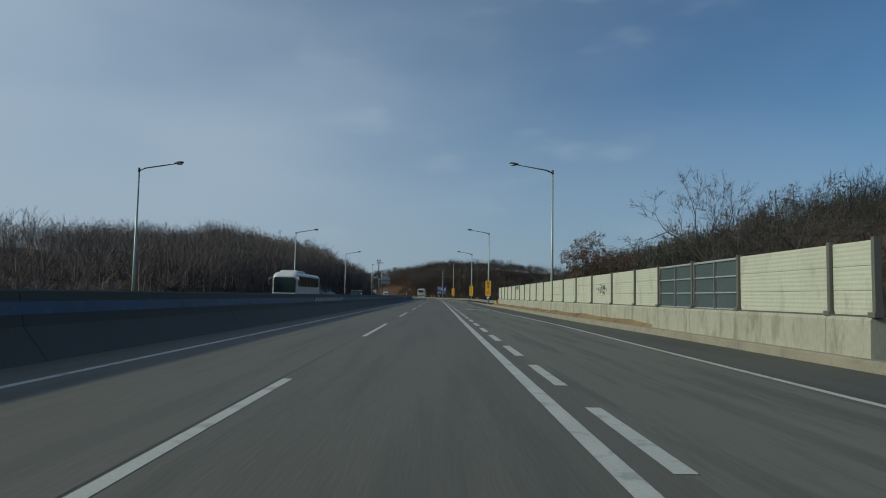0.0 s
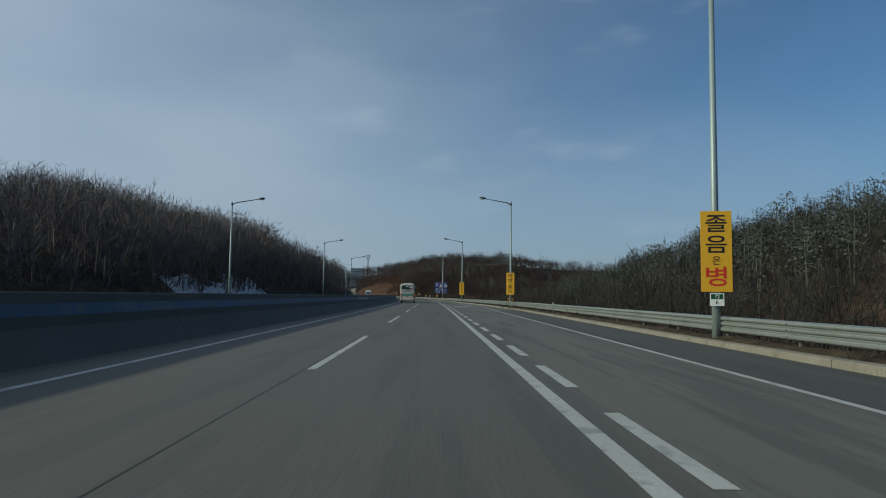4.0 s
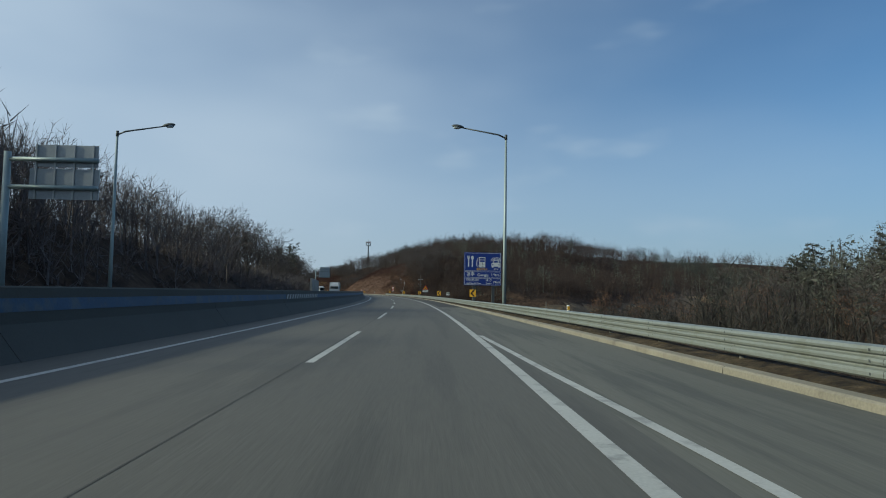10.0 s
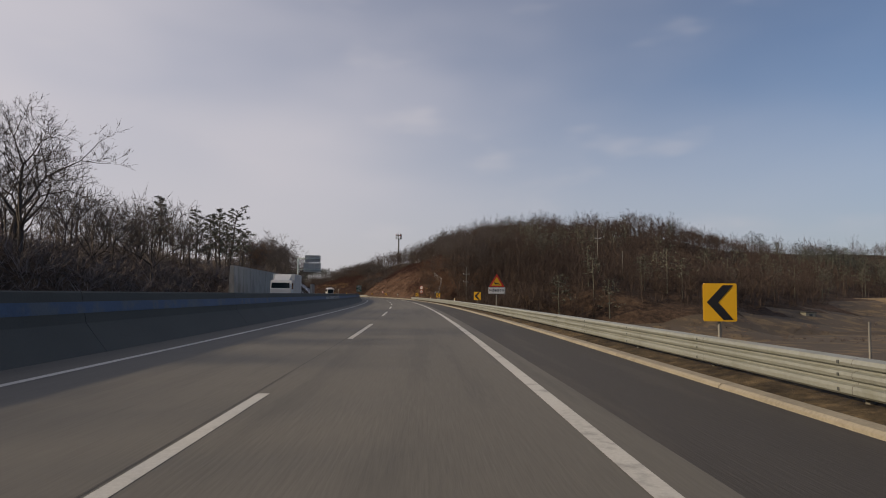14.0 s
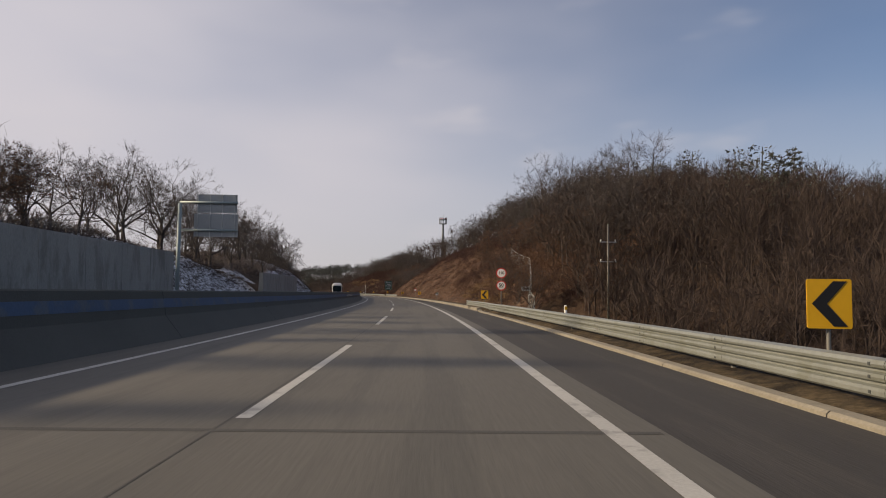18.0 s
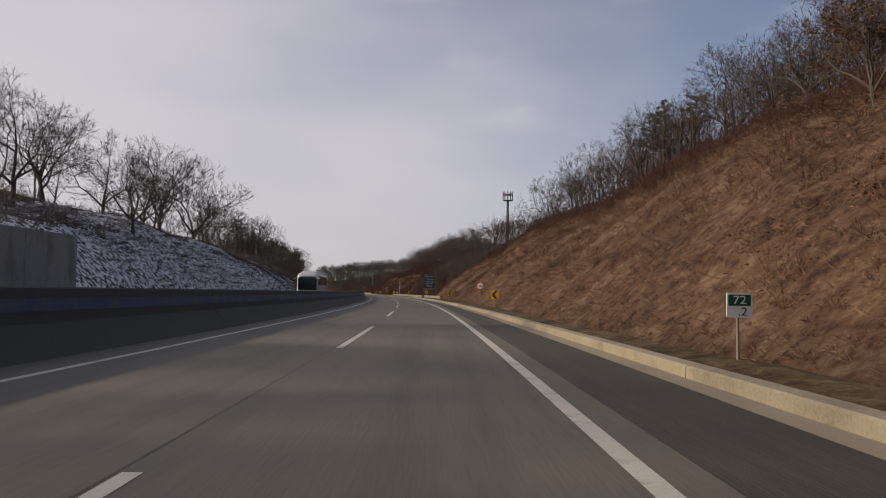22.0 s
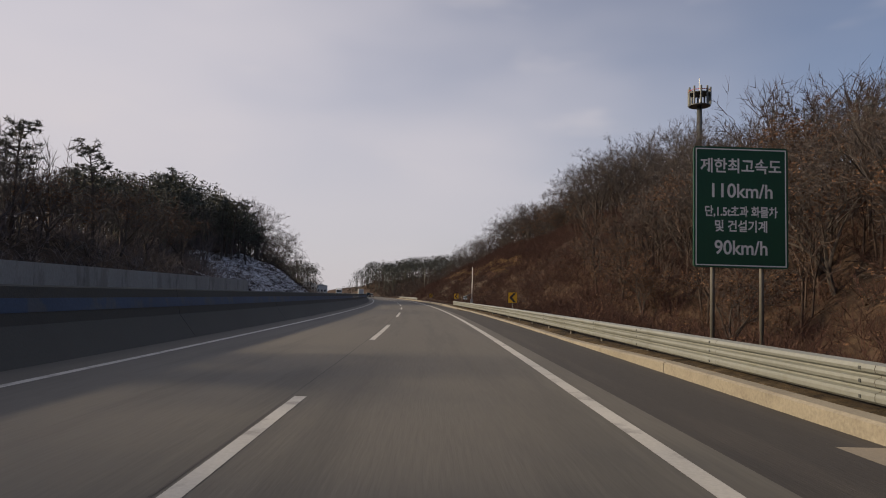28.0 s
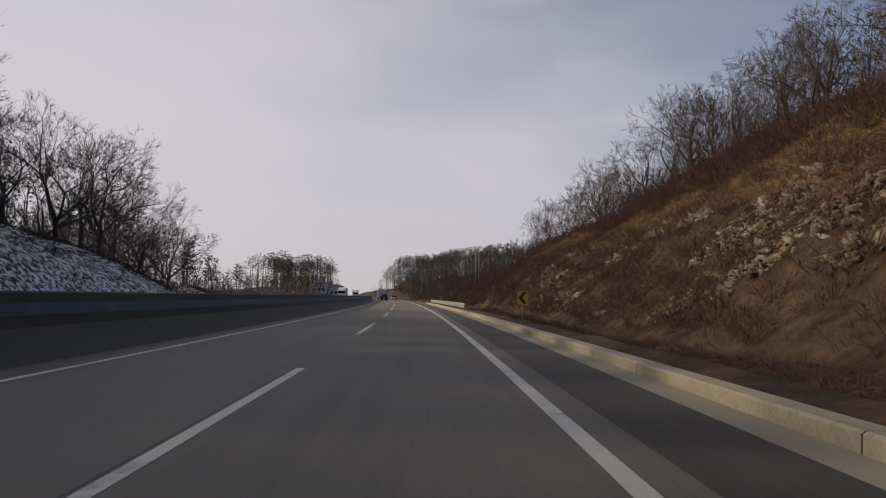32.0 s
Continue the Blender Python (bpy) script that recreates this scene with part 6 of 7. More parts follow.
def row(kind, s0, s1, step, u0, u1, h0, h1):
    s = s0
    while s < s1:
        plant(kind, s + trnd.uniform(-0.4, 0.4) * step, trnd.uniform(u0, u1), trnd.uniform(h0, h1))
        s += step


# beside the noise wall and along the first bend
plant("bare", 37, 14.5, 8.6, 2)
plant("bare", 33, 16.5, 7.4, 4)
plant("oak", 75.5, 16.2, 10.0, 0)
plant("oak", 80, 18.5, 9.0, 1)
plant("bare", 107, 24, 10.5, 0)
plant("bare", 113, 28, 9.5, 1)
row("bare", 20, 130, 14, 42, 60, 4, 6)
# right: hill before the cut, crest of the cut, wooded hollow, second cut
row("bare", 476, 496, 3.6, 17, 27, 7, 9)
row("bare", 484, 508, 3.0, 17, 27, 10, 12.5)
row("bare", 508, 548, 3.6, 18, 28, 5.5, 8)
row("bare", 702, 726, 4.0, 21, 27, 8.5, 10.5)
row("bare", 500, 560, 7, 26, 36, 6, 8)
row("oak", 474, 512, 3.6, 9, 17, 3.5, 6)
row("oak", 478, 512, 6, 15, 22, 5, 7)
row("oak", 500, 530, 4.5, 10, 17, 3, 5.5)
row("bare", 548, 655, 4.2, 26, 33, 8.5, 11.5)
for s, u, h in ((586, 28, 9.5), (590, 32, 10.5), (581, 31, 9), (566, 33, 8)):
    plant("pine", s, u, h)
row("bare", 655, 700, 3.6, 13, 20, 6, 8.5)
row("bare", 660, 704, 7, 20, 30, 6, 8)
row("bare", 704, 762, 3.2, 24, 33, 5, 7.5)
row("oak", 660, 706, 7, 10, 15, 4.0, 5.5)
row("oak", 664, 700, 6, 15, 22, 6, 8)
for s, u, h in ((764, 33, 6),):
    plant("pine", s, u, h)
row("bare", 745, 800, 3.0, 18, 26, 6.5, 9.0)
row("bare", 800, 870, 6, 18, 28, 7.5, 10.5)
row("bare", 745, 800, 8, 25, 36, 7, 9.5)
row("oak", 742, 764, 7, 20, 24, 5, 7)
row("bare", 716, 742, 2.6, 20, 25, 8.5, 10.5)
row("bare", 128, 330, 16, 22, 44, 5.5, 9)
row("pine", 170, 330, 13, 30, 50, 6, 9.5)
row("pine", 284, 312, 4, 36, 52, 8, 10.5)
row("oak", 286, 332, 5, 30, 46, 5, 7.5)
row("bare", 284, 312, 5, 34, 50, 7.5, 9.5)
row("bare", 170, 320, 14, -38, -33, 5, 8)
# left: above the walls and the snowy banks
row("bare", 326, 376, 5, -35, -27, 9, 12)
row("bare", 376, 420, 5.5, -34, -26, 6, 8.5)
for s, u, h in ((418, -31, 9), (424, -29, 10.5), (429, -32, 9.5), (434, -30, 11.5), (440, -33, 10.5), (446, -30, 9), (412, -34, 9), (452, -34, 9)):
    plant("pine", s, u, h)
row("bare", 452, 480, 4, -33, -28, 5.5, 7.5)
row("bare", 480, 520, 4, -33, -27, 9, 11.5)
row("oak", 460, 476, 6, -32, -28, 5, 7)
row("bare", 520, 562, 7.5, -36, -27, 9, 11.5)
plant("bare", 600, -31.5, 13.5, 2)
plant("bare", 567, -27.5, 9.5, 2)
plant("bare", 530, -25, 9, 4)
plant("bare", 590, -33, 12.5, 4)
row("bare", 563, 632, 8.5, -38, -33, 8.5, 10.5)
row("bare", 632, 660, 6.5, -40, -33, 9, 11.5)
row("bare", 630, 660, 4, -36, -29, 8, 10)
row("bare", 660, 735, 6, -36, -27, 5.5, 7.5)
for s, u, h in ((690, -31, 8.5), (700, -30, 9), (742, -36, 12), (736, -35, 11), (748, -37, 10), (762, -36, 10), (768, -35, 9)):
    plant("pine", s, u, h)
row("oak", 684, 724, 14, -29, -26, 5.5, 7.5)
row("bare", 736, 766, 5, -42, -37, 10, 13)
row("bare", 766, 824, 3.4, -37, -28.5, 9, 12.5)
row("pine", 742, 768, 2.0, -33.5, -27.5, 7.5, 9.5)
row("pine", 746, 766, 4.0, -29, -26.5, 5, 7)
plant("bare", 806, -26, 9.5, 2)
plant("bare", 798, -29, 12.5, 4)
for s, u, h in ((478, 34, 9), (483, 40, 9.5), (524, 19, 7.5), (640, -34, 8), (648, -36, 9), (654, -33, 8.5), (838, -34, 8), (846, -37, 7), (900, -46, 10), (960, -52, 10), (1010, -40, 9)):
    plant("pine", s, u, h)

# ---- woods further off, and undergrowth, as masses ----
def far_tree(seed, h=9.5, limbs=5, forks=4, twigs=5, w=0.026, trunk=0.3, stem=0.07):
    """A light tree for woods: trunk, limbs that open into a rounded crown, and twigs."""
    rnd = random.Random(seed)
    sh = Shape()
    top = Vector((rnd.uniform(-0.4, 0.4), rnd.uniform(-0.4, 0.4), h * trunk))
    sh.tube([Vector((0, 0, -0.5)), top], [0.14, 0.09], 3)
    for k in range(limbs):
        a, lean = k * 2.4 + rnd.uniform(-0.5, 0.5), rnd.uniform(0.35, 0.95) if k else 0.1
        d = Vector((math.cos(a) * math.sin(lean), math.sin(a) * math.sin(lean), math.cos(lean)))
        p = top - Vector((0, 0, rnd.uniform(0, 0.12 * h)))
        q = p + d * h * rnd.uniform(0.30, 0.44)
        sh.sliver(p, q, stem, rnd)
        for _ in range(forks):
            m = p.lerp(q, rnd.uniform(0.35, 1.0))
            d2 = fork_way(d, rnd.uniform(0.25, 1.0), rnd.uniform(0, 6.3), 0.1)
            e = m + d2 * h * rnd.uniform(0.13, 0.26)
            sh.sliver(m, e, stem * 0.5, rnd)
            for _ in range(twigs):
                b = m.lerp(e, rnd.uniform(0.2, 1.0))
                sh.sliver(b, b + fork_way(d2, rnd.uniform(0.2, 1.1), rnd.uniform(0, 6.3), 0.1) * rnd.uniform(0.5, 1.25), w, rnd)
    v, f = sh.arrays()
    v[:, 2] *= np.where(v[:, 2] > 0, h / v[:, 2].max(), 1.0)
    return v, f


def bush(seed, h=1.7, stems=9, twigs=7, w=0.011):
    """A rounded leafless shrub, as wide as it is high."""
    rnd = random.Random(seed)
    sh = Shape()
    for k in range(stems):
        a, lean = k * 2.4 + rnd.uniform(-0.4, 0.4), rnd.uniform(0.1, 1.15)
        d = Vector((math.cos(a) * math.sin(lean), math.sin(a) * math.sin(lean), math.cos(lean)))
        p = Vector((rnd.gauss(0, 0.1), rnd.gauss(0, 0.1), -0.1))
        q = p + d * h * rnd.uniform(0.5, 0.8)
        sh.sliver(p, q, w * 1.5, rnd)
        for _ in range(twigs):
            m = p.lerp(q, rnd.uniform(0.3, 1.0))
            sh.sliver(m, m + fork_way(d, rnd.uniform(0.2, 1.1), rnd.uniform(0, 6.3), 0.1) * rnd.uniform(0.2, 0.45) * h, w, rnd)
    return sh.arrays()


def far_pine(seed, h=9.0, low=0.42):
    rnd = random.Random(seed)
    sh = Shape()
    sh.tube([Vector((0, 0, -0.5)), Vector((rnd.uniform(-0.3, 0.3), rnd.uniform(-0.3, 0.3), h * 0.95))], [0.16, 0.05], 3)
    for k in range(24):
        f = (k + rnd.random()) / 24
        z = h * (low + (0.97 - low) * f)
        a, r = k * 2.4 + rnd.uniform(-0.5, 0.5), h * 0.27 * (1.12 - 0.75 * f) * rnd.uniform(0.25, 1.15)
        c = Vector((math.cos(a) * r, math.sin(a) * r, z))
        for _ in range(9):
            sh.leaf(c + Vector((rnd.gauss(0, 0.36), rnd.gauss(0, 0.36), rnd.gauss(0, 0.13))), 0.17, rnd)
    return sh.arrays()


def brush(seed, h=1.6, n=9, w=0.013):
    rnd = random.Random(seed)
    sh = Shape()
    for _ in range(n):
        a, r = rnd.uniform(0, 6.3), rnd.uniform(0, 0.35)
        p = Vector((math.cos(a) * r, math.sin(a) * r, -0.1))
        q = p + Vector((math.cos(a) * rnd.uniform(0.1, 0.75), math.sin(a) * rnd.uniform(0.1, 0.75), rnd.uniform(0.5, 1.0))) * h
        sh.sliver(p, q, w, rnd)
        for _ in range(2):
            m = p.lerp(q, rnd.uniform(0.4, 0.9))
            sh.sliver(m, m + Vector((rnd.uniform(-1, 1), rnd.uniform(-1, 1), rnd.uniform(0.2, 1))) * 0.3 * h, w * 0.8, rnd)
    return sh.arrays()


def leafy(seed, h=1.5, clusters=11, leaves=7):
    """The dead leaves of a low shrub, in loose clusters."""
    rnd = random.Random(seed)
    sh = Shape()
    for k in range(clusters):
        a, r, z = k * 2.4 + rnd.uniform(-0.4, 0.4), rnd.uniform(0.05, 0.5) * h, rnd.uniform(0.2, 0.95) * h
        c = Vector((math.cos(a) * r, math.sin(a) * r, z))
        sh.sliver(Vector((0, 0, -0.1)), c, 0.008, rnd)
        for _ in range(leaves):
            sh.leaf(c + Vector((rnd.gauss(0, 0.13), rnd.gauss(0, 0.13), rnd.gauss(0, 0.10))) * h, 0.035, rnd)
    return sh.arrays()


def tuft(seed, h=0.26, n=9, w=0.008):
    rnd = random.Random(seed)
    sh = Shape()
    for _ in range(n):
        a, r = rnd.uniform(0, 6.3), rnd.uniform(0, 0.12)
        p = Vector((math.cos(a) * r, math.sin(a) * r, -0.05))
        sh.sliver(p, p + Vector((math.cos(a) * rnd.uniform(0.2, 1.0), math.sin(a) * rnd.uniform(0.3, 1.2), rnd.uniform(0.15, 0.6))) * h, w, rnd)
    return sh.arrays()


def mass(name, models, places, material, label, category, lift=0.0):
    """One mesh of many scattered copies: places are rows of s, u, size."""
    rng = np.random.default_rng(len(places) + len(name))
    vs, fs, n = [], [], 0
    places = np.asarray(places, float)
    z = rough(places[:, 0], places[:, 1], land(places[:, 0], places[:, 1]))
    base = WA(places[:, 0], places[:, 1], z)
    pick = rng.integers(0, len(models), len(places))
    turn = rng.uniform(0, 2 * np.pi, len(places))
    for k, (v, f) in enumerate(models):
        rows = np.nonzero(pick == k)[0]
        if not len(rows):
            continue
        c, s_, q = np.cos(turn[rows])[:, None], np.sin(turn[rows])[:, None], places[rows, 2][:, None]
        x = (v[None, :, 0] * c - v[None, :, 1] * s_) * q + base[rows, 0][:, None]
        y = (v[None, :, 0] * s_ + v[None, :, 1] * c) * q + base[rows, 1][:, None]
        zz = v[None, :, 2] * q + base[rows, 2][:, None] + lift
        vs.append(np.stack([x, y, zz], -1).reshape(-1, 3))
        fs.append((f[None] + (np.arange(len(rows)) * len(v))[:, None, None]).reshape(-1, 3) + n)
        n += len(rows) * len(v)
    v, f = np.concatenate(vs), np.concatenate(fs)
    me = bpy.data.meshes.new(name)
    me.vertices.add(len(v))
    me.vertices.foreach_set("co", v.ravel())
    me.loops.add(f.size)
    me.loops.foreach_set("vertex_index", f.ravel().astype(np.int32))
    me.polygons.add(len(f))
    me.polygons.foreach_set("loop_start", np.arange(0, f.size, 3, dtype=np.int32))
    me.polygons.foreach_set("loop_total", np.full(len(f), 3, dtype=np.int32))
    me.update()
    me.validate()
    me.materials.append(material)
    return tagged(new(name, me), label, category, "", "stuff")


grng = np.random.default_rng(11)


def scatter(n, s0, s1, u0, u1, h0, h1, keep=None):
    s, u, h = grng.uniform(s0, s1, n), grng.uniform(u0, u1, n), grng.uniform(h0, h1, n)
    if keep is not None:
        ok = keep(s, u)
        s, u, h = s[ok], u[ok], h[ok]
    return np.stack([s, u, h], -1)


TREES = [far_tree(k) for k in range(7)]
THIN = [far_tree(20 + k, limbs=7, forks=3, twigs=5, w=0.03, trunk=0.09, stem=0.05) for k in range(7)]
PINES = [far_pine(k, 9.0, (0.42, 0.3, 0.5)[k]) for k in range(3)]
TALL_PINES = [far_pine(7 + k, 13.0, 0.62) for k in range(3)]
FINE = [far_tree(40 + k, limbs=6, forks=5, twigs=8, w=0.016, trunk=0.26, stem=0.045) for k in range(7)]
BRUSH = [brush(k) for k in range(5)]
BUSH = [bush(k, 1.7, 10, 10, 0.0075) for k in range(6)]
LEAFY = [leafy(30 + k) for k in range(5)]
LOW_BUSH = [bush(10 + k, 1.4, 6, 4, 0.02) for k in range(5)]
TUFTS = [tuft(k) for k in range(5)]


def off_left(s, u):
    return u < along(s, L_S, L_TOE) - 1.5


def off_right(s, u):
    return u > along(s, R_S, R_TOE) + 1.0


def hill(s, u):
    """Whether the place lies on the wooded hill beyond the valley."""
    return s > wood_edge(u) + 2


# The left hillside takes the lighter twigs, with haze in their colour.
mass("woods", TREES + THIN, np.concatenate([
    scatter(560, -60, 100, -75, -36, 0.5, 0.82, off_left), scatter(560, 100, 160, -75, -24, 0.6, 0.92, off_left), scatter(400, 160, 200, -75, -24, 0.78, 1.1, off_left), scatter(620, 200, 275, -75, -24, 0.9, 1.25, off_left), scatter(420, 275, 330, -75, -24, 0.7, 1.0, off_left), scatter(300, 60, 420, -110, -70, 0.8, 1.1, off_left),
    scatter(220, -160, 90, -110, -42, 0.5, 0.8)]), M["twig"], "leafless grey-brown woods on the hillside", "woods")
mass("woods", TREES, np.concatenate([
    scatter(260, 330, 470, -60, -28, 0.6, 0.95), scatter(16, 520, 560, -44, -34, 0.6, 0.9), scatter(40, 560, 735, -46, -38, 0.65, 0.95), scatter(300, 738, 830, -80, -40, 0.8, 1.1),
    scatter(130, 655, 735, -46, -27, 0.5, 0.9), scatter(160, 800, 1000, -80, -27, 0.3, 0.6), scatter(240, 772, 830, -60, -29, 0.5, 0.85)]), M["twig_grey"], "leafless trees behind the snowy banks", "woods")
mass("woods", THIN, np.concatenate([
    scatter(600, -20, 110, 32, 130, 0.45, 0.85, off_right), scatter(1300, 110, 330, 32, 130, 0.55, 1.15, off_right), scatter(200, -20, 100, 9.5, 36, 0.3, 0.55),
    scatter(560, 100, 300, 12, 60, 0.35, 0.7), scatter(60, 300, 335, 16, 60, 0.25, 0.5), scatter(260, 300, 360, 22, 70, 0.3, 0.6, lambda s, u: u > 22 + (s - 335) * 0.35)]), M["twig_olive_shade"], "leafless olive-grey woods on the far slope, with painted shade", "woods")
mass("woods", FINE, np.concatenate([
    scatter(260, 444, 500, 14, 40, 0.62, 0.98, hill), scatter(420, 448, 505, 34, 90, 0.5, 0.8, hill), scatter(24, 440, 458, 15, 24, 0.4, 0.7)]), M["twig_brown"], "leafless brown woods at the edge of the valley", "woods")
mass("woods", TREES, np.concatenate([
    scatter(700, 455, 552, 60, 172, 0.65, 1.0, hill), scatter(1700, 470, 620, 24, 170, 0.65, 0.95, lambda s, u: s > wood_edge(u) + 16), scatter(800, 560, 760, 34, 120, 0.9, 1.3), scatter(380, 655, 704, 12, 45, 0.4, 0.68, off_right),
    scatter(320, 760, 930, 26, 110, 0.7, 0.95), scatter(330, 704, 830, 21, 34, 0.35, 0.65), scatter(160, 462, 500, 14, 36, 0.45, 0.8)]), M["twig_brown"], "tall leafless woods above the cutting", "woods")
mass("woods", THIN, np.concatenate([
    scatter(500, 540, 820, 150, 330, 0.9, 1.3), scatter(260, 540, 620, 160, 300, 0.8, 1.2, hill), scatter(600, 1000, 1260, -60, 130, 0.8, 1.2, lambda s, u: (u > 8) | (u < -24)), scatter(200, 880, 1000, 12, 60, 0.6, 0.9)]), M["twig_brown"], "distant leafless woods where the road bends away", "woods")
mass("pinewood", PINES, np.concatenate([
    scatter(40, 120, 300, -70, -38, 0.7, 1.1, off_left), scatter(640, 130, 350, 34, 120, 0.7, 1.1, off_right), scatter(90, 450, 560, 28, 170, 0.85, 1.2, hill), scatter(46, 540, 600, 185, 250, 1.0, 1.5),
    scatter(12, 500, 600, 50, 120, 0.7, 1.0), scatter(16, 690, 760, 44, 70, 0.9, 1.2),
    scatter(16, 655, 735, -50, -33, 0.6, 1.0), scatter(120, 752, 800, -52, -36, 0.8, 1.3), scatter(90, 724, 756, -52, -33, 0.9, 1.25), scatter(90, 800, 960, -70, -30, 0.4, 0.8)]), M["needle"], "dark pines scattered through the woods", "woods")
# Far pines use the needle copy with shade in its colour.
mass("pinewood", TALL_PINES, np.concatenate([scatter(800, 1020, 1240, -60, 90, 1.0, 1.35, lambda s, u: (u > 9) | (u < -26)), scatter(70, 540, 590, 172, 226, 0.8, 1.1)]), M["needle_shade"], "stand of tall pines, painted in shade, where the road bends away", "woods")
mass("brush", BUSH, np.concatenate([
    scatter(900, 476, 516, 6, 28, 0.45, 1.2, off_right), scatter(1700, 505, 655, 15, 30, 0.6, 1.35), scatter(500, 500, 655, 4.5, 16, 0.15, 0.42, off_right), scatter(2600, 648, 736, 5.5, 30, 0.55, 1.4), scatter(900, 452, 480, 9, 22, 0.4, 0.9, off_right),
    scatter(900, 735, 830, 13.5, 28, 0.5, 1.15, off_right), scatter(600, 812, 900, 9, 30, 0.5, 1.1, off_right), scatter(2400, 735, 860, 5.5, 13, 0.3, 0.85), scatter(1500, 735, 800, 14.8, 23, 0.6, 1.4), scatter(1100, 505, 652, 6, 22, 0.3, 0.75), scatter(1300, 735, 800, 3.6, 6.5, 0.12, 0.3)]), M["rust"], "tangle of reddish-brown shrubs on the bank", "brush")
mass("brush", BRUSH, np.concatenate([
    scatter(700, 480, 514, 5, 26, 0.3, 0.6, off_right), scatter(600, 735, 860, 5, 24, 0.25, 0.6, off_right)]), M["rust"], "thin upright stalks among the shrubs on the bank", "brush")
mass("leafy_shrubs", LEAFY, np.concatenate([
    scatter(420, 476, 520, 5, 20, 0.5, 1.2, off_right), scatter(260, 480, 500, 11, 19, 0.9, 1.7), scatter(160, 520, 650, 10, 26, 0.4, 0.9), scatter(420, 652, 736, 6.5, 26, 0.5, 1.2), scatter(160, 740, 830, 12, 26, 0.5, 1.1), scatter(240, 738, 800, 6, 12, 0.15, 0.4)]), M["oakleaf"], "low shrubs holding dry tan leaves on the bank", "brush")
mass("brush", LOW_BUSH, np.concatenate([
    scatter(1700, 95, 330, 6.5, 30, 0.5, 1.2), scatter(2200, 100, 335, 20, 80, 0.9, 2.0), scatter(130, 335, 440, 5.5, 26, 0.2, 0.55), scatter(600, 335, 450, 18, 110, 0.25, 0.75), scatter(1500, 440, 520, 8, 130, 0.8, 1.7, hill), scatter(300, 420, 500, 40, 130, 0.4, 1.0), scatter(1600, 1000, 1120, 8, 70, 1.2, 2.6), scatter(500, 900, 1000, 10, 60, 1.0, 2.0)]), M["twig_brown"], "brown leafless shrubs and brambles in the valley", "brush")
# Left undergrowth, lightened by the haze in the twig colour.
mass("brush", LOW_BUSH, np.concatenate([
    scatter(1500, 326, 470, -38, -23.5, 0.9, 2.2), scatter(2600, -60, 335, -56, -24, 1.1, 2.4, off_left),
    scatter(500, 470, 560, -38, -27, 0.6, 1.3), scatter(520, 655, 735, -38, -23, 0.8, 1.7), scatter(420, 655, 760, -42, -30, 1.6, 3.2), scatter(300, 510, 560, -34, -26, 0.7, 1.5), scatter(700, 560, 830, -44, -33, 0.6, 1.5), scatter(260, 618, 658, -36, -25, 0.8, 1.6), scatter(900, 796, 1000, -50, -22.5, 0.8, 1.8)]), M["twig"], "grey-brown leafless brush and brambles under the trees", "brush")
mass("dead_grass", TUFTS, np.concatenate([
    scatter(9000, 490, 655, 2.7, 12, 0.5, 1.1), scatter(5000, 490, 655, 10, 27, 0.7, 1.5), scatter(4000, 738, 830, 11.5, 17, 0.6, 1.2), scatter(7000, 286, 486, 2.95, 4.4, 0.25, 0.55),
    scatter(3000, 26, 97, 6.62, 7.02, 0.3, 0.8), scatter(2400, 97, 286, 4.2, 8.5, 0.3, 0.7, lambda s, u: u > np.interp(s, (0, 150, 215, 286), (7.0, 7.0, 4.8, 3.3))), scatter(900, 640, 725, 3.0, 8, 0.5, 1.1),
    scatter(2500, 330, 470, 20, 140, 0.8, 1.8)]), M["straw"], "dead straw-coloured grass on banks and verges", "grass", 0.05)
mass("dead_grass", TUFTS, np.concatenate([
    scatter(4200, 550, 655, -33, -20.5, 0.5, 1.2), scatter(3600, 727, 812, -32, -20.5, 0.5, 1.2), scatter(1500, 470, 508, -31, -21.5, 0.5, 1.2)]), M["twig_brown"], "dark dead stalks poking through the snow", "grass")

# ---- broken rock showing through the second cutting ----
def rubble(seed, flat=1.0):
    """An angular block: the hull of a few points, longer along its bed and tipped out of level."""
    rnd = random.Random(seed)
    bm = bmesh.new()
    tip = Euler((rnd.uniform(-0.7, 0.7), rnd.uniform(-0.7, 0.7), rnd.uniform(0, 6.3))).to_matrix()
    for _ in range(9):
        d = Vector((rnd.gauss(0, 1), rnd.gauss(0, 1), rnd.gauss(0, 1))).normalized() * rnd.uniform(0.3, 0.7)
        bm.verts.new(tip @ Vector((d.x * 1.4, d.y * 0.85, d.z * flat)))
    bmesh.ops.convex_hull(bm, input=bm.verts)
    bmesh.ops.delete(bm, geom=[v for v in bm.verts if not v.link_faces], context="VERTS")
    bm.verts.index_update()
    out = np.array([tuple(v.co) for v in bm.verts]), np.array([[v.index for v in f.verts] for f in bm.faces])
    bm.free()
    return out


def seam_of_rock(s, u):
    return np.sin(s * 0.36 + u * 0.55) + np.sin(s * 0.17 - u * 0.8) + 0.6 * np.sin(s * 0.9 + u * 1.3) > 0.0


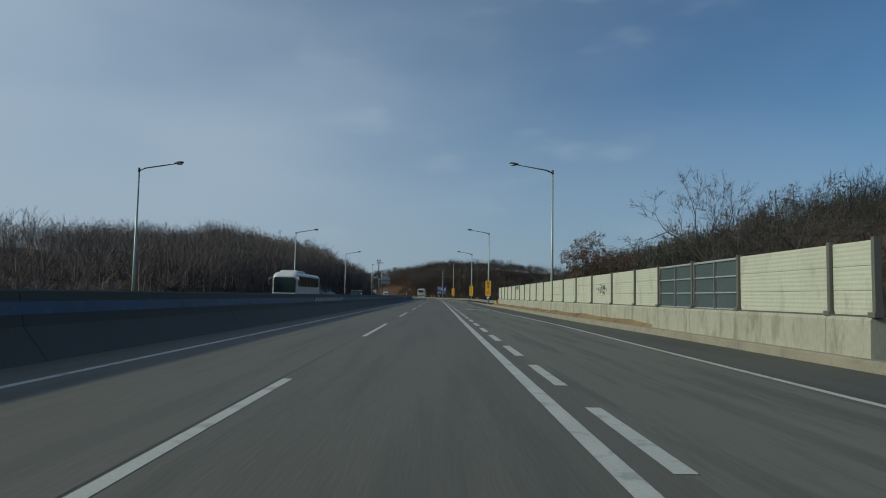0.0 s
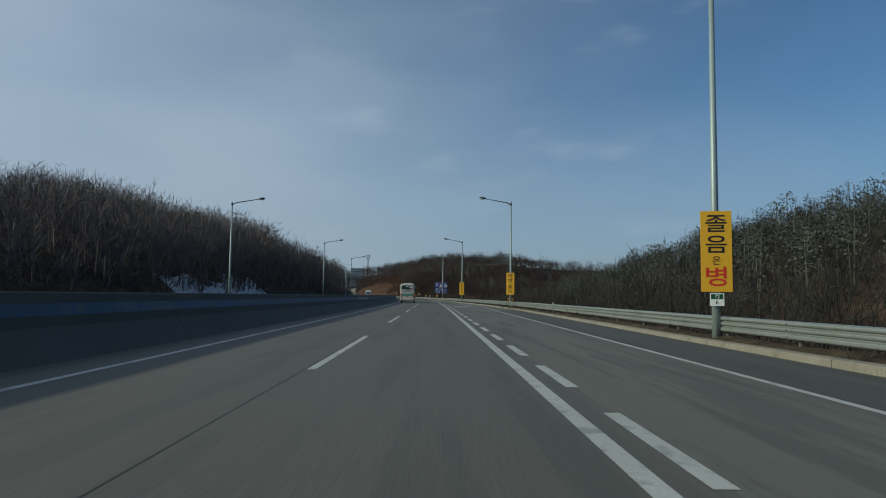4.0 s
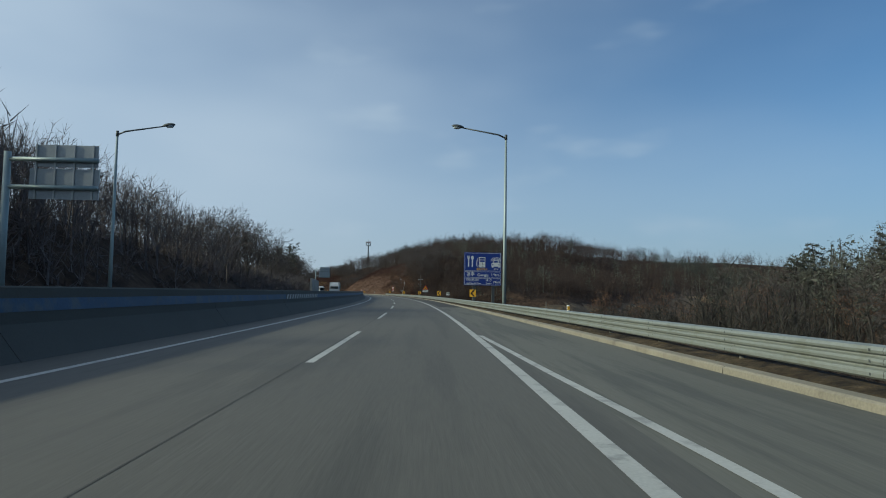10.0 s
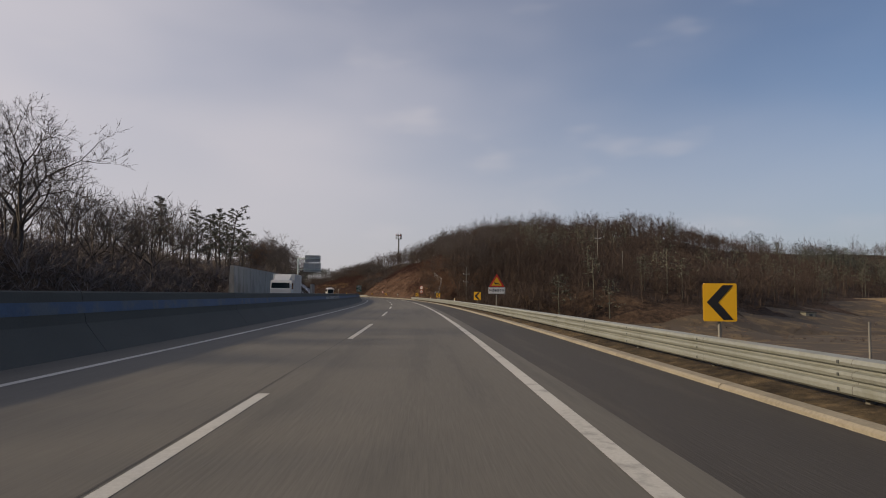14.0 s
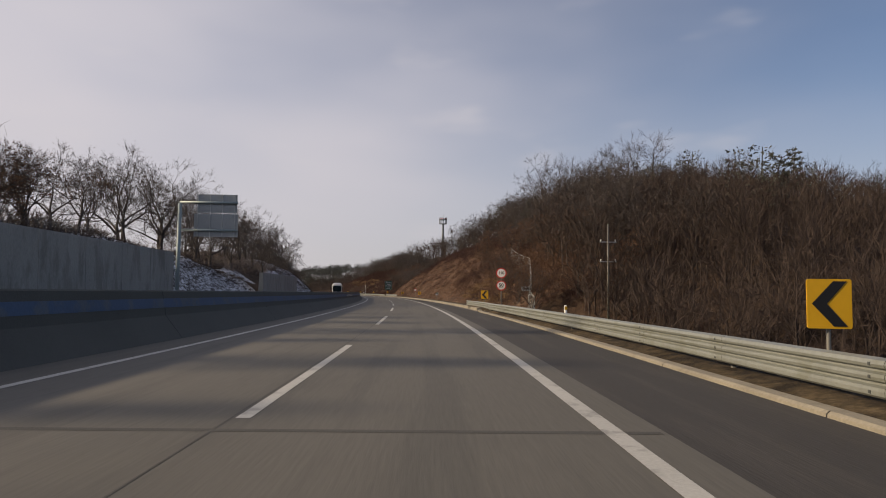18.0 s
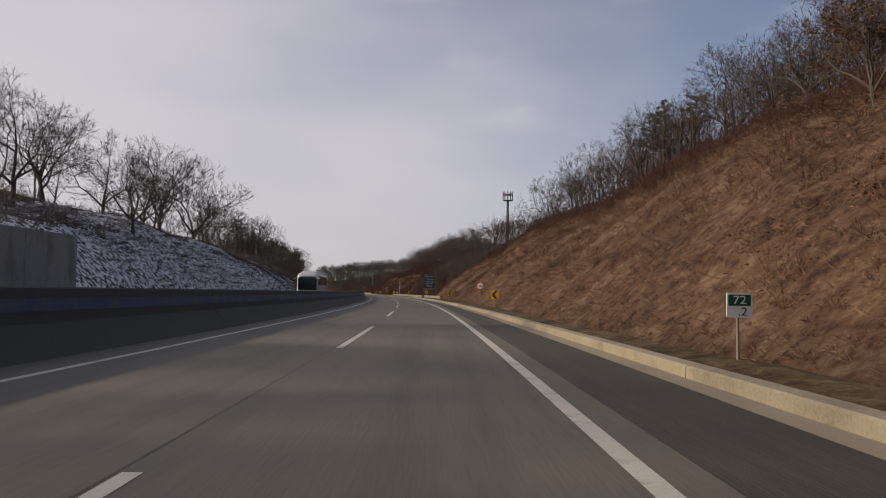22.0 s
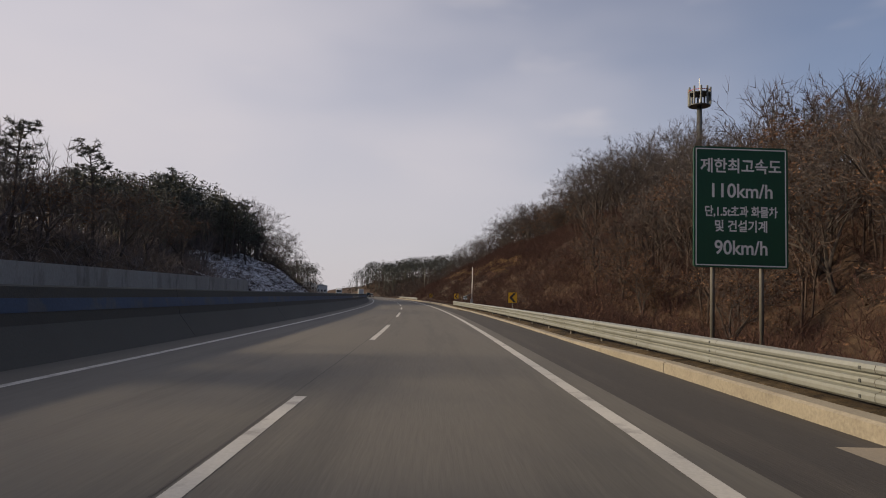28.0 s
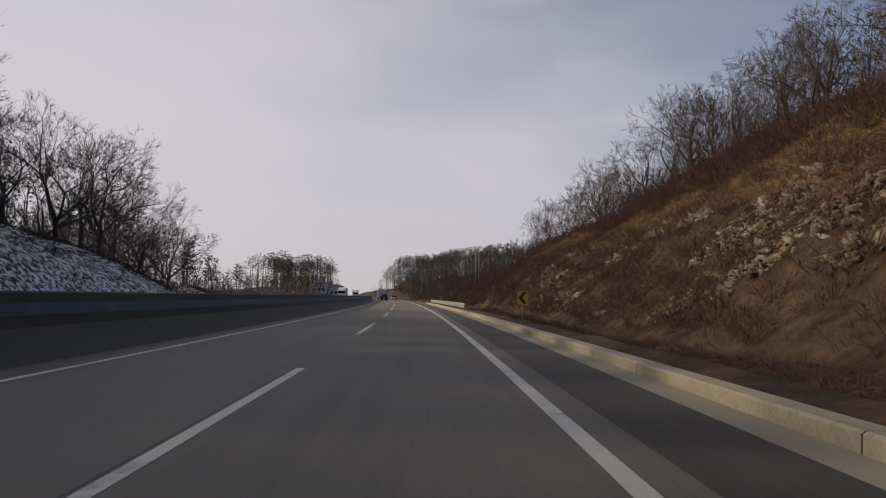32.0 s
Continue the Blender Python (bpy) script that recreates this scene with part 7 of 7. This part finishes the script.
ROCKS = [rubble(k) for k in range(12)]
SLABS = [rubble(20 + k, 0.55) for k in range(14)]
mass("broken_rock", ROCKS, np.concatenate([scatter(13000, 735, 790, 6.0, 13.0, 0.07, 0.30, seam_of_rock), scatter(300, 780, 850, 7, 15, 0.2, 0.5), scatter(260, 490, 655, 4.0, 16, 0.05, 0.14)]), M["rock"], "pale broken rock on the face of the cutting", "rock", -0.05)
mass("rock_outcrop", SLABS, np.concatenate([scatter(1700, 735, 790, 6.4, 12.5, 0.25, 0.72, seam_of_rock), scatter(260, 788, 840, 8, 14, 0.2, 0.5, seam_of_rock)]), M["rock"], "jagged grey and ochre rock outcrop in the cutting", "rock", -0.1)


def clump(seed, blades=20, reach=0.27, w=0.012):
    """A matted clump: broad dead blades arching every way."""
    rnd = random.Random(seed)
    sh = Shape()
    for _ in range(blades):
        a, r = rnd.uniform(0, 6.3), rnd.uniform(0, 0.22)
        p = Vector((math.cos(a) * r, math.sin(a) * r, rnd.uniform(-0.05, 0.05)))
        b = a + rnd.uniform(-1.0, 1.0)
        m = p + Vector((math.cos(b), math.sin(b), rnd.uniform(0.5, 1.4))) * reach * rnd.uniform(0.3, 0.6)
        q = m + Vector((math.cos(b), math.sin(b), rnd.uniform(-0.6, 0.3))) * reach * rnd.uniform(0.4, 0.8)
        sh.sliver(m, p, rnd.uniform(0.6, 1.2) * w, rnd)
        sh.sliver(m, q, rnd.uniform(0.6, 1.2) * w, rnd)
    return sh.arrays()


CLUMPS = [clump(k) for k in range(8)]
mass("matted_clumps", CLUMPS, np.concatenate([scatter(8000, 734, 850, 3.4, 8, 0.2, 0.5), scatter(5000, 734, 850, 8, 14, 0.3, 0.7)]), M["rust"], "dark mats of dead bramble at the foot of the rock", "brush", 0.03)
mass("matted_clumps", CLUMPS, np.concatenate([scatter(9000, 738, 840, 11.0, 16.5, 0.4, 1.0), scatter(420, 486, 500, 5.5, 9.5, 0.6, 1.3)]), M["yellow_straw"], "band of yellow straw above the broken rock", "grass", 0.03)
mass("matted_clumps", CLUMPS, np.concatenate([scatter(4500, 492, 655, 4.2, 18, 0.25, 0.62, lambda s, u: np.sin(s * 0.23 + u * 0.4) + np.sin(s * 0.11 - u * 0.6) > -0.4)]), M["straw"], "bands of straw-yellow grass on the cuttings", "grass", 0.03)
mass("matted_clumps", CLUMPS, np.concatenate([scatter(2600, 550, 655, -33, -20.5, 0.6, 1.5), scatter(2400, 727, 812, -32, -20.5, 0.6, 1.5), scatter(900, 470, 508, -31, -21.5, 0.6, 1.5)]), M["twig_brown"], "dark tussocks standing out of the snow", "grass", 0.02)
mass("matted_clumps", CLUMPS, np.concatenate([scatter(13000, 488, 655, 3.6, 15, 0.3, 0.8), scatter(5200, 488, 655, 13, 28, 0.7, 1.6), scatter(1500, 734, 850, 16, 26, 0.4, 0.9), scatter(1500, 100, 478, 3.2, 9, 0.3, 0.7, lambda s, u: u > np.interp(s, (97, 150, 215, 286, 478), (7.2, 7.3, 5.2, 3.6, 3.4))), scatter(2600, 640, 735, 3.4, 14, 0.5, 1.2)]), M["tussock"], "matted clumps of dead grass and bramble on the bank", "grass", 0.03)
